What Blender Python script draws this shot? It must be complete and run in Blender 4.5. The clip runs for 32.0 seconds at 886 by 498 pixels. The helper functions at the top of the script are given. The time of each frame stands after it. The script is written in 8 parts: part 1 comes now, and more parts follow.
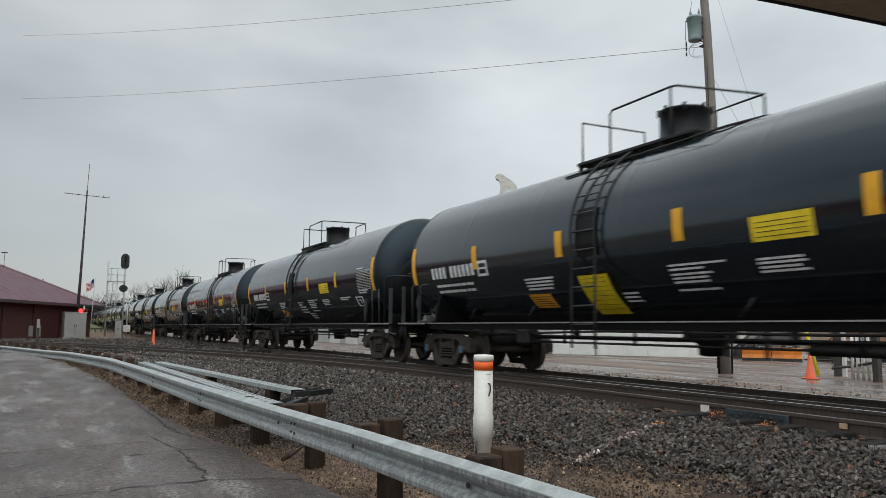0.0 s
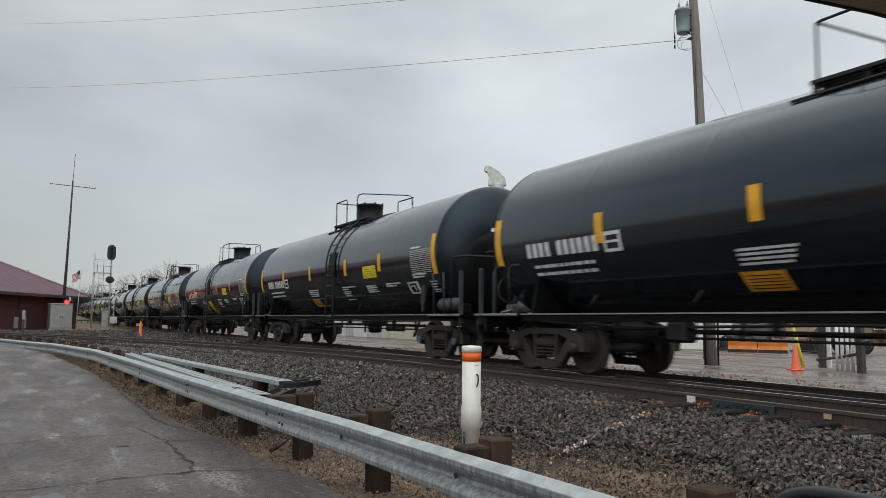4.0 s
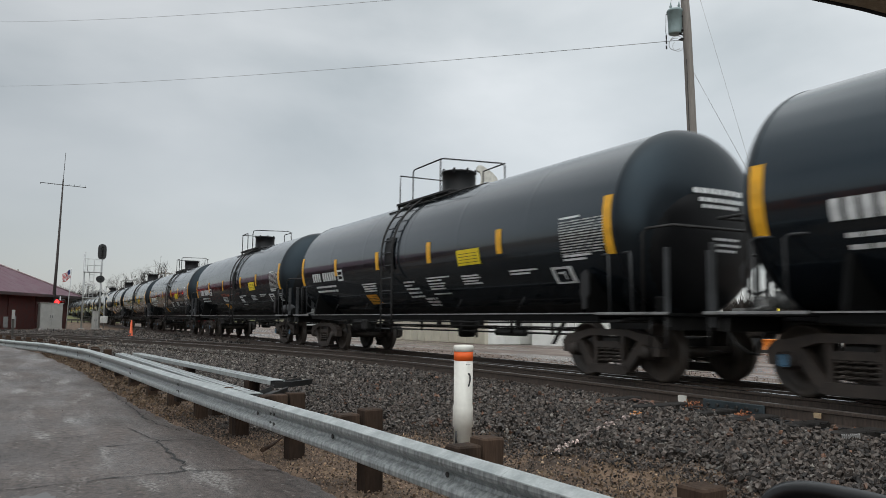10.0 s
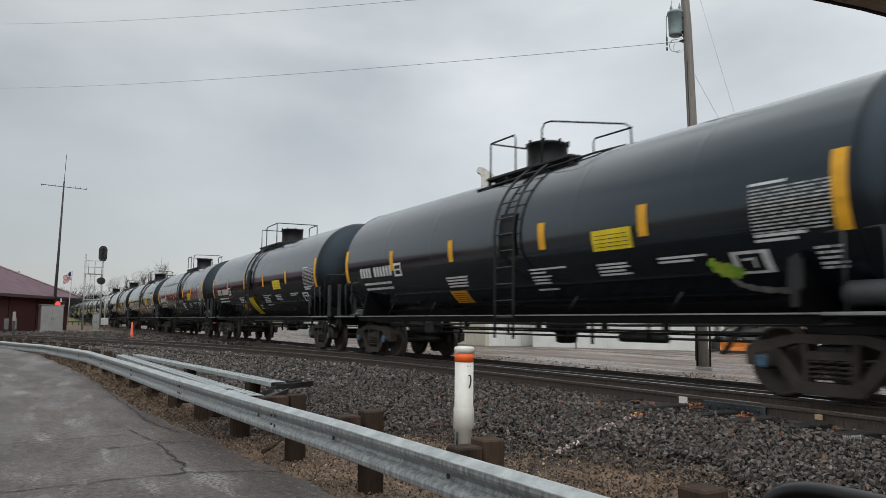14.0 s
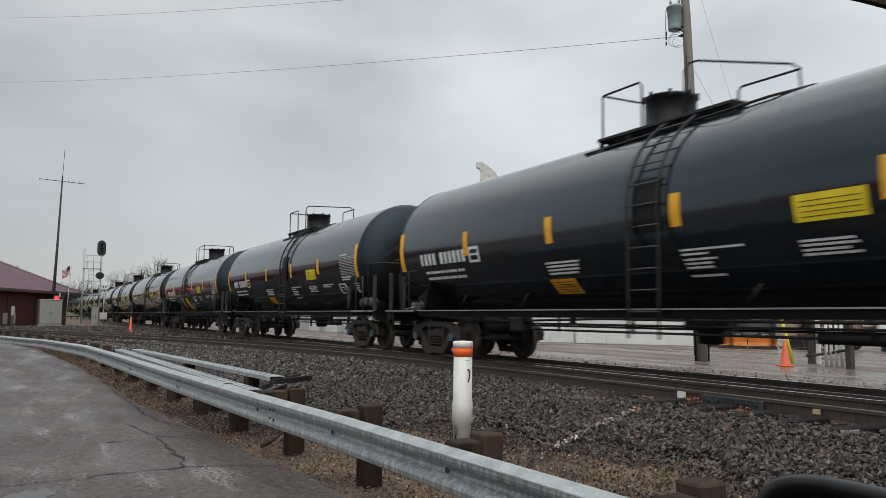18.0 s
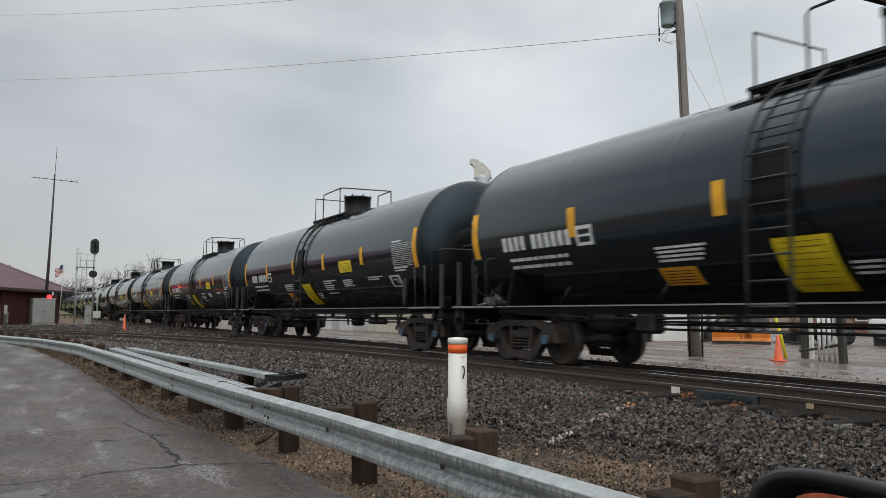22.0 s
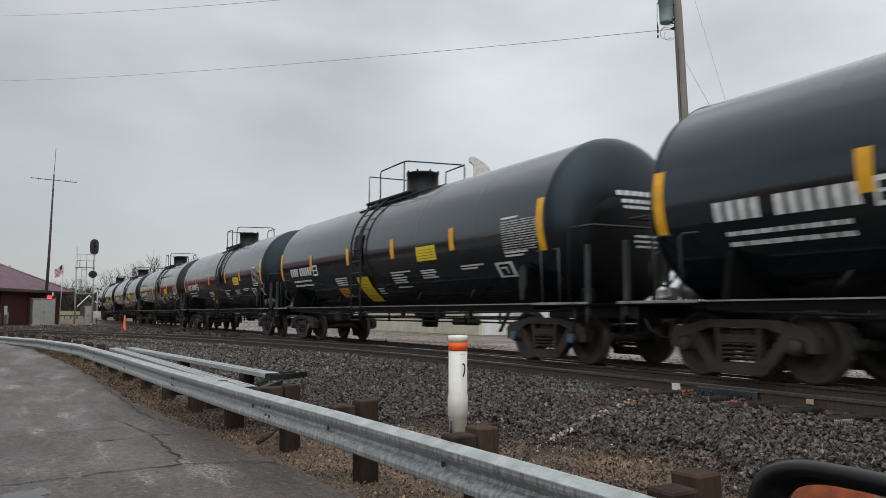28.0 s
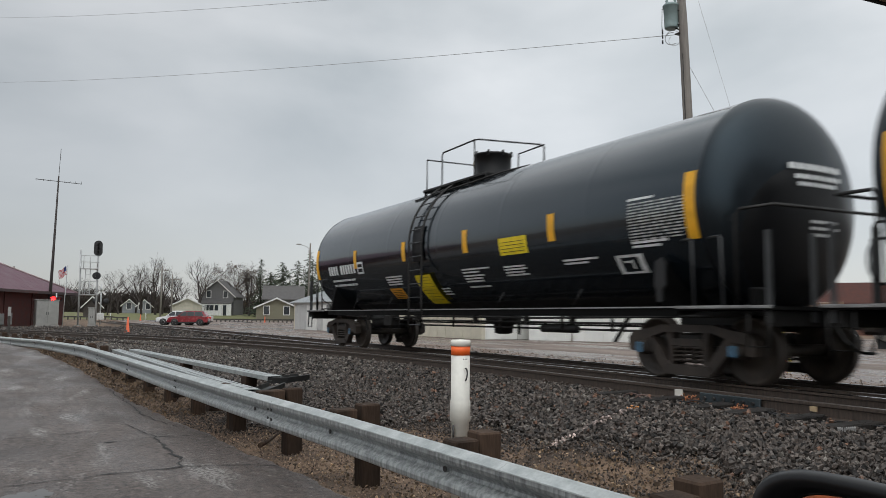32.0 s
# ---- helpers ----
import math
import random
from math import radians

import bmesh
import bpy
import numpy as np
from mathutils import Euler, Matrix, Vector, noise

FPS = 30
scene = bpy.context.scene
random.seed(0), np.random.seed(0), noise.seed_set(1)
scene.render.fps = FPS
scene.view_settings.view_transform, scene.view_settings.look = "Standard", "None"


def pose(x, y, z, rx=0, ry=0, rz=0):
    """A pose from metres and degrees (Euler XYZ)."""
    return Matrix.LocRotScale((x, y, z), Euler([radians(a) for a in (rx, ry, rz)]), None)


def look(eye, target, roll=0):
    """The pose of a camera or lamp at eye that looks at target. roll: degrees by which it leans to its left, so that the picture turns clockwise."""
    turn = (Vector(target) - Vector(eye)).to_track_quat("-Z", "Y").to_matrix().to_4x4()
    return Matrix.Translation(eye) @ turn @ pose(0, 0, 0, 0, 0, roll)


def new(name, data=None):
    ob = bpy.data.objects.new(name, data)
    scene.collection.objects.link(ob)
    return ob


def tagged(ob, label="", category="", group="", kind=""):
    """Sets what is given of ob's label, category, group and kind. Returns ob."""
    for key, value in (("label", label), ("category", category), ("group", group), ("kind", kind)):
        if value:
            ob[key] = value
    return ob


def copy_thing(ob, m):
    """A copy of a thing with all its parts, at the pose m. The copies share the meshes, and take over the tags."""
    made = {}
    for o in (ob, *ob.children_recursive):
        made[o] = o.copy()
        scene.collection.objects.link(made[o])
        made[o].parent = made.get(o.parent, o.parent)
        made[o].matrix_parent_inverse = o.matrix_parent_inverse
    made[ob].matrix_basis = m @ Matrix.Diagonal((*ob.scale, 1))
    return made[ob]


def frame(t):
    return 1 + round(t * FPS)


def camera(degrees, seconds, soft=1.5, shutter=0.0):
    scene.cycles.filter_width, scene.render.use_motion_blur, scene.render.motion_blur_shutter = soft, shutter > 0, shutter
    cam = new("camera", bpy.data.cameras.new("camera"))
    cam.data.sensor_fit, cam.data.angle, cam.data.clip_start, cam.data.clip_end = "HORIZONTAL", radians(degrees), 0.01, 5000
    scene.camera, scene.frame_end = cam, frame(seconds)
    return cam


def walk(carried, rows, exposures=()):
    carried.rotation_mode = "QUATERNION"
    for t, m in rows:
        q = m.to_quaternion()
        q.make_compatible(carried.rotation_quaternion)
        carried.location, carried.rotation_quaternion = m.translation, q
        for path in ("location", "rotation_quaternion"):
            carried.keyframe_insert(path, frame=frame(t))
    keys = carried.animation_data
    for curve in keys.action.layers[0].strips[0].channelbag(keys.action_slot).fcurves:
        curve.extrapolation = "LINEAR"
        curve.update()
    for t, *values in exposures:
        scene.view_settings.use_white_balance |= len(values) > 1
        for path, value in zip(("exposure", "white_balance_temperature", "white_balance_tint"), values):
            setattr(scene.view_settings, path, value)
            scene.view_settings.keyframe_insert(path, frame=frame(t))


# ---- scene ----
CAMERA_LENS = 59.0
cam = camera(CAMERA_LENS, 32.0, soft=0.5, shutter=0.16)
CAMERA_ROWS = [
    (0, pose(0.0000, 0.0000, 1.5150, 95.875, -0.595, 63.548)),
    (0.5, pose(0.0000, 0.0000, 1.5148, 95.937, -0.588, 63.586)),
    (1, pose(0.0000, 0.0000, 1.5145, 95.942, -0.539, 63.572)),
    (1.5, pose(0.0000, 0.0000, 1.5138, 95.890, -0.517, 63.464)),
    (2, pose(0.0000, 0.0000, 1.5131, 95.800, -0.548, 63.302)),
    (2.5, pose(0.0000, 0.0000, 1.5124, 95.669, -0.544, 63.145)),
    (3, pose(0.0000, 0.0000, 1.5117, 95.519, -0.522, 62.986)),
    (3.5, pose(0.0000, 0.0000, 1.5110, 95.378, -0.566, 62.819)),
    (5.5, pose(0.0000, 0.0000, 1.5092, 95.243, -0.600, 62.431)),
    (6, pose(0.0000, 0.0000, 1.5087, 95.267, -0.509, 62.351)),
    (6.5, pose(0.0000, 0.0000, 1.5083, 95.290, -0.468, 62.288)),
    (7, pose(0.0000, 0.0000, 1.5078, 95.300, -0.479, 62.250)),
    (7.5, pose(0.0000, 0.0000, 1.5073, 95.290, -0.517, 62.226)),
    (8, pose(0.0000, 0.0000, 1.5069, 95.271, -0.561, 62.187)),
    (8.5, pose(0.0000, 0.0000, 1.5065, 95.253, -0.617, 62.140)),
    (9, pose(0.0000, 0.0000, 1.5060, 95.249, -0.656, 62.110)),
    (9.5, pose(0.0000, 0.0000, 1.5059, 95.265, -0.658, 62.102)),
    (10, pose(0.0000, 0.0000, 1.5057, 95.276, -0.653, 62.103)),
    (10.5, pose(0.0000, 0.0000, 1.5056, 95.268, -0.656, 62.103)),
    (11, pose(0.0000, 0.0000, 1.5055, 95.268, -0.673, 62.111)),
    (11.5, pose(0.0000, 0.0000, 1.5054, 95.291, -0.671, 62.131)),
    (12, pose(0.0000, 0.0000, 1.5052, 95.334, -0.650, 62.155)),
    (12.5, pose(0.0000, 0.0000, 1.5051, 95.389, -0.639, 62.186)),
    (13, pose(0.0000, 0.0000, 1.5050, 95.434, -0.628, 62.205)),
    (13.5, pose(0.0000, 0.0000, 1.5047, 95.433, -0.624, 62.187)),
    (14, pose(0.0000, 0.0000, 1.5043, 95.394, -0.622, 62.155)),
    (14.5, pose(0.0000, 0.0000, 1.5040, 95.365, -0.598, 62.136)),
    (16.5, pose(0.0000, 0.0000, 1.5027, 95.133, -0.523, 62.176)),
    (17, pose(0.0000, 0.0000, 1.5023, 95.103, -0.530, 62.163)),
    (17.5, pose(0.0000, 0.0000, 1.5020, 95.065, -0.570, 62.130)),
    (18, pose(0.0000, 0.0000, 1.5017, 95.022, -0.657, 62.069)),
    (18.5, pose(0.0000, 0.0000, 1.5013, 94.978, -0.676, 61.984)),
    (19, pose(0.0000, 0.0000, 1.5010, 94.918, -0.607, 61.905)),
    (19.5, pose(0.0000, 0.0000, 1.5010, 94.853, -0.560, 61.849)),
    (20, pose(0.0000, 0.0000, 1.5010, 94.808, -0.543, 61.809)),
    (20.5, pose(0.0000, 0.0000, 1.5010, 94.792, -0.517, 61.773)),
    (21, pose(0.0000, 0.0000, 1.5010, 94.795, -0.478, 61.739)),
    (21.5, pose(0.0000, 0.0000, 1.5010, 94.802, -0.427, 61.700)),
    (22, pose(0.0000, 0.0000, 1.5010, 94.797, -0.373, 61.665)),
    (22.5, pose(0.0000, 0.0000, 1.5010, 94.790, -0.348, 61.627)),
    (23, pose(0.0000, 0.0000, 1.5010, 94.799, -0.366, 61.585)),
    (23.5, pose(0.0000, 0.0000, 1.5005, 94.809, -0.423, 61.545)),
    (24, pose(0.0000, 0.0000, 1.5000, 94.808, -0.535, 61.505)),
    (24.5, pose(0.0000, 0.0000, 1.4995, 94.790, -0.643, 61.466)),
    (25, pose(0.0000, 0.0000, 1.4990, 94.776, -0.667, 61.416)),
    (25.5, pose(0.0000, 0.0000, 1.4985, 94.782, -0.612, 61.383)),
    (27.5, pose(0.0000, 0.0000, 1.4965, 94.665, -0.095, 61.652)),
    (28, pose(0.0000, 0.0000, 1.4960, 94.671, -0.034, 61.671)),
    (28.5, pose(0.0000, 0.0000, 1.4965, 94.702, 0.050, 61.658)),
    (29, pose(0.0000, 0.0000, 1.4970, 94.736, 0.132, 61.670)),
    (29.5, pose(0.0000, 0.0000, 1.4975, 94.763, 0.178, 61.716)),
    (30, pose(0.0000, 0.0000, 1.4980, 94.786, 0.165, 61.762)),
    (30.5, pose(0.0000, 0.0000, 1.4985, 94.812, 0.137, 61.805)),
    (31, pose(0.0000, 0.0000, 1.4990, 94.857, 0.096, 61.845)),
    (31.5, pose(0.0000, 0.0000, 1.4995, 94.906, -0.081, 61.873)),
    (32, pose(0.0000, 0.0000, 1.5000, 94.950, -0.448, 61.881)),
]
walk(cam, CAMERA_ROWS, [(0, 0.0, 6510, 10), (9, 0.0, 6540, 10.5), (18, 0.0, 6570, 11.5), (32, 0.0, 6580, 12)])

# ---- sky and sun: a wet overcast day ----
SUN_UP, SUN_TURN = radians(42), radians(128)


def make_world():
    world = bpy.data.worlds.new("overcast_sky")
    scene.world = world
    world.use_nodes = True
    nt = world.node_tree
    nt.nodes.clear()
    out = nt.nodes.new("ShaderNodeOutputWorld")
    add = nt.nodes.new("ShaderNodeAddShader")
    bg_sky = nt.nodes.new("ShaderNodeBackground")
    bg_cloud = nt.nodes.new("ShaderNodeBackground")
    sky = nt.nodes.new("ShaderNodeTexSky")
    sky.sky_type, sky.sun_disc = "NISHITA", False
    sky.sun_elevation, sky.sun_rotation = SUN_UP, SUN_TURN
    bg_sky.inputs["Strength"].default_value = 0.02
    nt.links.new(sky.outputs[0], bg_sky.inputs["Color"])
    tc = nt.nodes.new("ShaderNodeTexCoord")
    mp = nt.nodes.new("ShaderNodeMapping")
    mp.inputs["Scale"].default_value = (1.0, 1.0, 2.3)
    mp.inputs["Rotation"].default_value = (0.0, 0.12, 0.3)
    nt.links.new(tc.outputs["Generated"], mp.inputs["Vector"])
    big = nt.nodes.new("ShaderNodeTexNoise")
    big.inputs["Scale"].default_value, big.inputs["Detail"].default_value = 2.6, 7.0
    big.inputs["Roughness"].default_value, big.inputs["Distortion"].default_value = 0.46, 0.2
    nt.links.new(mp.outputs[0], big.inputs["Vector"])
    ramp = nt.nodes.new("ShaderNodeValToRGB")
    ramp.color_ramp.elements[0].position, ramp.color_ramp.elements[0].color = 0.30, (0.435, 0.475, 0.480, 1)
    ramp.color_ramp.elements[1].position, ramp.color_ramp.elements[1].color = 0.66, (0.715, 0.745, 0.746, 1)
    nt.links.new(big.outputs["Fac"], ramp.inputs[0])
    # the low haze is a little greyer than the cloud overhead
    sep = nt.nodes.new("ShaderNodeSeparateXYZ")
    nt.links.new(tc.outputs["Generated"], sep.inputs[0])
    rise = nt.nodes.new("ShaderNodeMapRange")
    rise.inputs["From Min"].default_value, rise.inputs["From Max"].default_value = -0.02, 0.30
    nt.links.new(sep.outputs["Z"], rise.inputs["Value"])
    mix = nt.nodes.new("ShaderNodeMix")
    mix.data_type = "RGBA"
    mix.inputs["A"].default_value = (0.50, 0.52, 0.53, 1)
    nt.links.new(rise.outputs[0], mix.inputs["Factor"])
    nt.links.new(ramp.outputs[0], mix.inputs["B"])
    nt.links.new(mix.outputs["Result"], bg_cloud.inputs["Color"])
    # an overcast sky is brightest overhead
    dome = nt.nodes.new("ShaderNodeMapRange")
    dome.inputs["From Min"].default_value, dome.inputs["From Max"].default_value = 0.42, 1.0
    dome.inputs["To Min"].default_value, dome.inputs["To Max"].default_value = 1.0, 1.9
    nt.links.new(sep.outputs["Z"], dome.inputs["Value"])
    # and a little heavier towards one side
    side = nt.nodes.new("ShaderNodeVectorMath")
    side.operation = "DOT_PRODUCT"
    side.inputs[1].default_value = (0.47, 0.88, 0.0)
    nt.links.new(tc.outputs["Generated"], side.inputs[0])
    drift = nt.nodes.new("ShaderNodeMapRange")
    drift.inputs["From Min"].default_value, drift.inputs["From Max"].default_value = -0.55, 0.15
    drift.inputs["To Min"].default_value, drift.inputs["To Max"].default_value = 0.72, 1.04
    nt.links.new(side.outputs["Value"], drift.inputs["Value"])
    # the cloud is thinnest round the hidden sun
    glow = nt.nodes.new("ShaderNodeVectorMath")
    glow.operation = "DOT_PRODUCT"
    glow.inputs[1].default_value = (math.sin(SUN_TURN) * math.cos(SUN_UP), math.cos(SUN_TURN) * math.cos(SUN_UP), math.sin(SUN_UP))
    nt.links.new(tc.outputs["Generated"], glow.inputs[0])
    thin = nt.nodes.new("ShaderNodeMapRange")
    thin.inputs["From Min"].default_value, thin.inputs["From Max"].default_value = 0.45, 1.0
    thin.inputs["To Min"].default_value, thin.inputs["To Max"].default_value = 1.0, 2.0
    nt.links.new(glow.outputs["Value"], thin.inputs["Value"])
    bright = nt.nodes.new("ShaderNodeMath")
    bright.operation = "MULTIPLY"
    nt.links.new(thin.outputs[0], bright.inputs[0])
    both = nt.nodes.new("ShaderNodeMath")
    both.operation = "MULTIPLY"
    nt.links.new(dome.outputs[0], both.inputs[0])
    nt.links.new(drift.outputs[0], both.inputs[1])
    nt.links.new(both.outputs[0], bright.inputs[1])
    nt.links.new(bright.outputs[0], bg_cloud.inputs["Strength"])
    nt.links.new(bg_sky.outputs[0], add.inputs[0])
    nt.links.new(bg_cloud.outputs[0], add.inputs[1])
    nt.links.new(add.outputs[0], out.inputs["Surface"])


make_world()
sun = new("sun", bpy.data.lights.new("sun", "SUN"))
sun.data.energy, sun.data.angle, sun.data.color = 0.32, radians(80), (1.0, 0.98, 0.95)
sun.matrix_world = look((0, 0, 60), Vector((0, 0, 60)) - Vector((math.sin(SUN_TURN) * math.cos(SUN_UP), math.cos(SUN_TURN) * math.cos(SUN_UP), math.sin(SUN_UP))))

# ---- materials ----
MATS = {}


def mat(name, col, rough=0.6, metal=0.0, var=0.25, scale=3.0, fine=40.0, bump=0.15, depth=0.01, rvar=0.12,
        each=0.0, island=0.0, col2=None, split=(0.35, 0.65), coat=0.0, stretch=(1, 1, 1), world=False, emit=None, glow=0.0, spec=0.5):
    """A surface with blotches at one scale and grain at another. each/island: how far single pieces differ."""
    if name in MATS:
        return MATS[name]
    m = bpy.data.materials.new(name)
    m.use_nodes = True
    nt = m.node_tree
    b = nt.nodes["Principled BSDF"]
    tc = nt.nodes.new("ShaderNodeTexCoord")
    mp = nt.nodes.new("ShaderNodeMapping")
    mp.inputs["Scale"].default_value = stretch
    if world:
        geo = nt.nodes.new("ShaderNodeNewGeometry")
        nt.links.new(geo.outputs["Position"], mp.inputs["Vector"])
    else:
        nt.links.new(tc.outputs["Object"], mp.inputs["Vector"])
    n1 = nt.nodes.new("ShaderNodeTexNoise")
    n1.inputs["Scale"].default_value, n1.inputs["Detail"].default_value = scale, 5.0
    n2 = nt.nodes.new("ShaderNodeTexNoise")
    n2.inputs["Scale"].default_value, n2.inputs["Detail"].default_value = fine, 3.0
    nt.links.new(mp.outputs[0], n1.inputs["Vector"])
    nt.links.new(mp.outputs[0], n2.inputs["Vector"])
    ramp = nt.nodes.new("ShaderNodeValToRGB")
    e = ramp.color_ramp.elements
    c2 = col2 or tuple(min(1.0, c * (1 + var)) for c in col)
    c1 = col if col2 else tuple(c * (1 - var) for c in col)
    e[0].position, e[0].color = split[0], (*c1, 1)
    e[1].position, e[1].color = split[1], (*c2, 1)
    nt.links.new(n1.outputs["Fac"], ramp.inputs[0])
    grain = nt.nodes.new("ShaderNodeMapRange")
    grain.inputs["To Min"].default_value, grain.inputs["To Max"].default_value = 1 - var, 1 + var
    nt.links.new(n2.outputs["Fac"], grain.inputs["Value"])
    mul = nt.nodes.new("ShaderNodeMix")
    mul.data_type, mul.blend_type = "RGBA", "MULTIPLY"
    mul.inputs["Factor"].default_value = 1.0
    nt.links.new(ramp.outputs[0], mul.inputs["A"])
    nt.links.new(grain.outputs[0], mul.inputs["B"])
    last = mul.outputs["Result"]
    if each or island:
        if island:
            src = nt.nodes.new("ShaderNodeNewGeometry").outputs["Random Per Island"]
        else:
            src = nt.nodes.new("ShaderNodeObjectInfo").outputs["Random"]
        k = island or each
        mr = nt.nodes.new("ShaderNodeMapRange")
        mr.inputs["To Min"].default_value, mr.inputs["To Max"].default_value = 1 - k, 1 + k
        nt.links.new(src, mr.inputs["Value"])
        m2 = nt.nodes.new("ShaderNodeMix")
        m2.data_type, m2.blend_type = "RGBA", "MULTIPLY"
        m2.inputs["Factor"].default_value = 1.0
        nt.links.new(last, m2.inputs["A"])
        nt.links.new(mr.outputs[0], m2.inputs["B"])
        last = m2.outputs["Result"]
    nt.links.new(last, b.inputs["Base Color"])
    rr = nt.nodes.new("ShaderNodeMapRange")
    rr.inputs["From Min"].default_value, rr.inputs["From Max"].default_value = 0.3, 0.7
    rr.inputs["To Min"].default_value, rr.inputs["To Max"].default_value = max(0.02, rough - rvar), min(1.0, rough + rvar)
    nt.links.new(n1.outputs["Fac"], rr.inputs["Value"])
    nt.links.new(rr.outputs[0], b.inputs["Roughness"])
    b.inputs["Metallic"].default_value = metal
    b.inputs["Specular IOR Level"].default_value = spec
    if coat:
        b.inputs["Coat Weight"].default_value, b.inputs["Coat Roughness"].default_value = coat, 0.05
    if bump:
        bp = nt.nodes.new("ShaderNodeBump")
        bp.inputs["Strength"].default_value, bp.inputs["Distance"].default_value = bump, depth
        nt.links.new(n2.outputs["Fac"], bp.inputs["Height"])
        nt.links.new(bp.outputs[0], b.inputs["Normal"])
    if emit:
        b.inputs["Emission Color"].default_value, b.inputs["Emission Strength"].default_value = (*emit, 1), glow
    MATS[name] = m
    return m


def glass(name, tint=(0.9, 0.95, 0.95), rough=0.02):
    if name in MATS:
        return MATS[name]
    m = bpy.data.materials.new(name)
    m.use_nodes = True
    b = m.node_tree.nodes["Principled BSDF"]
    b.inputs["Base Color"].default_value = (*tint, 1)
    b.inputs["Roughness"].default_value, b.inputs["IOR"].default_value = rough, 1.45
    b.inputs["Transmission Weight"].default_value = 1.0
    MATS[name] = m
    return m


# ---- small mesh kit ----
def part(name, bm, material, parent=None, label="", smooth=False):
    me = bpy.data.meshes.new(name)
    bm.normal_update()
    if smooth:
        for f in bm.faces:
            f.smooth = True
    bm.to_mesh(me)
    bm.free()
    me.materials.append(material)
    ob = new(name, me)
    if parent:
        ob.parent = parent
    if label:
        ob["label"] = label
    return ob


def again(ob, m, parent=None):
    """One more object on the same mesh."""
    o = new(ob.name.split(".")[0], ob.data)
    o.parent = parent or ob.parent
    o.matrix_basis = m
    if "label" in ob:
        o["label"] = ob["label"]
    return o


def thing(name, label, category, m=None, group="", kind=""):
    ob = new(name)
    ob.empty_display_size = 0.2
    if m is not None:
        ob.matrix_basis = m
    return tagged(ob, label, category, group, kind)


def box(bm, lo, hi, bevel=0.0, m=None):
    vs = [bm.verts.new((x, y, z)) for z in (lo[2], hi[2]) for y in (lo[1], hi[1]) for x in (lo[0], hi[0])]
    fs = [bm.faces.new([vs[i] for i in q]) for q in ((0, 2, 3, 1), (4, 5, 7, 6), (0, 1, 5, 4), (2, 6, 7, 3), (0, 4, 6, 2), (1, 3, 7, 5))]
    if bevel:
        got = bmesh.ops.bevel(bm, geom=list({e for f in fs for e in f.edges}), offset=bevel, segments=1, profile=0.5, affect="EDGES")
        vs = list({v for f in got["faces"] for v in f.verts} | {v for v in vs if v.is_valid})
    if m is not None:
        bmesh.ops.transform(bm, matrix=m, verts=[v for v in vs if v.is_valid])
    return bm


def tube(bm, pts, r, seg=8, caps=True, r1=None):
    """A round bar along points; r1: its radius at the end."""
    pts = [Vector(p) for p in pts]
    n = len(pts)
    rings = []
    up = None
    for i, p in enumerate(pts):
        d = (pts[min(i + 1, n - 1)] - pts[max(i - 1, 0)]).normalized()
        if up is None:
            up = Vector((0, 0, 1)) if abs(d.z) < 0.9 else Vector((1, 0, 0))
        a = d.cross(up).normalized()
        c = a.cross(d).normalized()
        up = c
        rr = r if r1 is None else r + (r1 - r) * i / max(1, n - 1)
        rings.append([bm.verts.new(p + a * math.cos(2 * math.pi * k / seg) * rr + c * math.sin(2 * math.pi * k / seg) * rr) for k in range(seg)])
    for i in range(n - 1):
        for k in range(seg):
            f = bm.faces.new((rings[i][k], rings[i][(k + 1) % seg], rings[i + 1][(k + 1) % seg], rings[i + 1][k]))
            f.smooth = True
    if caps:
        bm.faces.new(rings[0][::-1])
        bm.faces.new(rings[-1])
    return bm


def lathe(bm, prof, seg=24, axis="Z", at=(0, 0, 0)):
    """A turned form: prof is (radius, height) from one end to the other."""
    at = Vector(at)

    def place(r, h, a):
        c, s = r * math.cos(a), r * math.sin(a)
        return at + Vector({"Z": (c, s, h), "Y": (s, h, c), "X": (h, c, s)}[axis])
    rings = []
    for r, h in prof:
        if r < 1e-5:
            rings.append([bm.verts.new(place(0, h, 0))])
        else:
            rings.append([bm.verts.new(place(r, h, 2 * math.pi * k / seg)) for k in range(seg)])
    for a, b in zip(rings, rings[1:]):
        for k in range(seg):
            q = [a[k % len(a)], a[(k + 1) % len(a)], b[(k + 1) % len(b)], b[k % len(b)]]
            q = [v for i, v in enumerate(q) if v not in q[:i]]
            if len(q) > 2:
                f = bm.faces.new(q)
                f.smooth = True
    if len(rings[0]) > 1:
        bm.faces.new(rings[0][::-1])
    if len(rings[-1]) > 1:
        bm.faces.new(rings[-1])
    return bm


def prism(bm, outline, y0, y1, plane="XZ"):
    """A flat plate: an outline pushed from y0 to y1."""
    def put(a, b, y):
        return {"XZ": (a, y, b), "YZ": (y, a, b), "XY": (a, b, y)}[plane]
    lo = [bm.verts.new(put(a, b, y0)) for a, b in outline]
    hi = [bm.verts.new(put(a, b, y1)) for a, b in outline]
    n = len(outline)
    bm.faces.new(lo)
    bm.faces.new(hi[::-1])
    for i in range(n):
        bm.faces.new((lo[i], hi[i], hi[(i + 1) % n], lo[(i + 1) % n]))
    bmesh.ops.recalc_face_normals(bm, faces=bm.faces[:])
    return bm


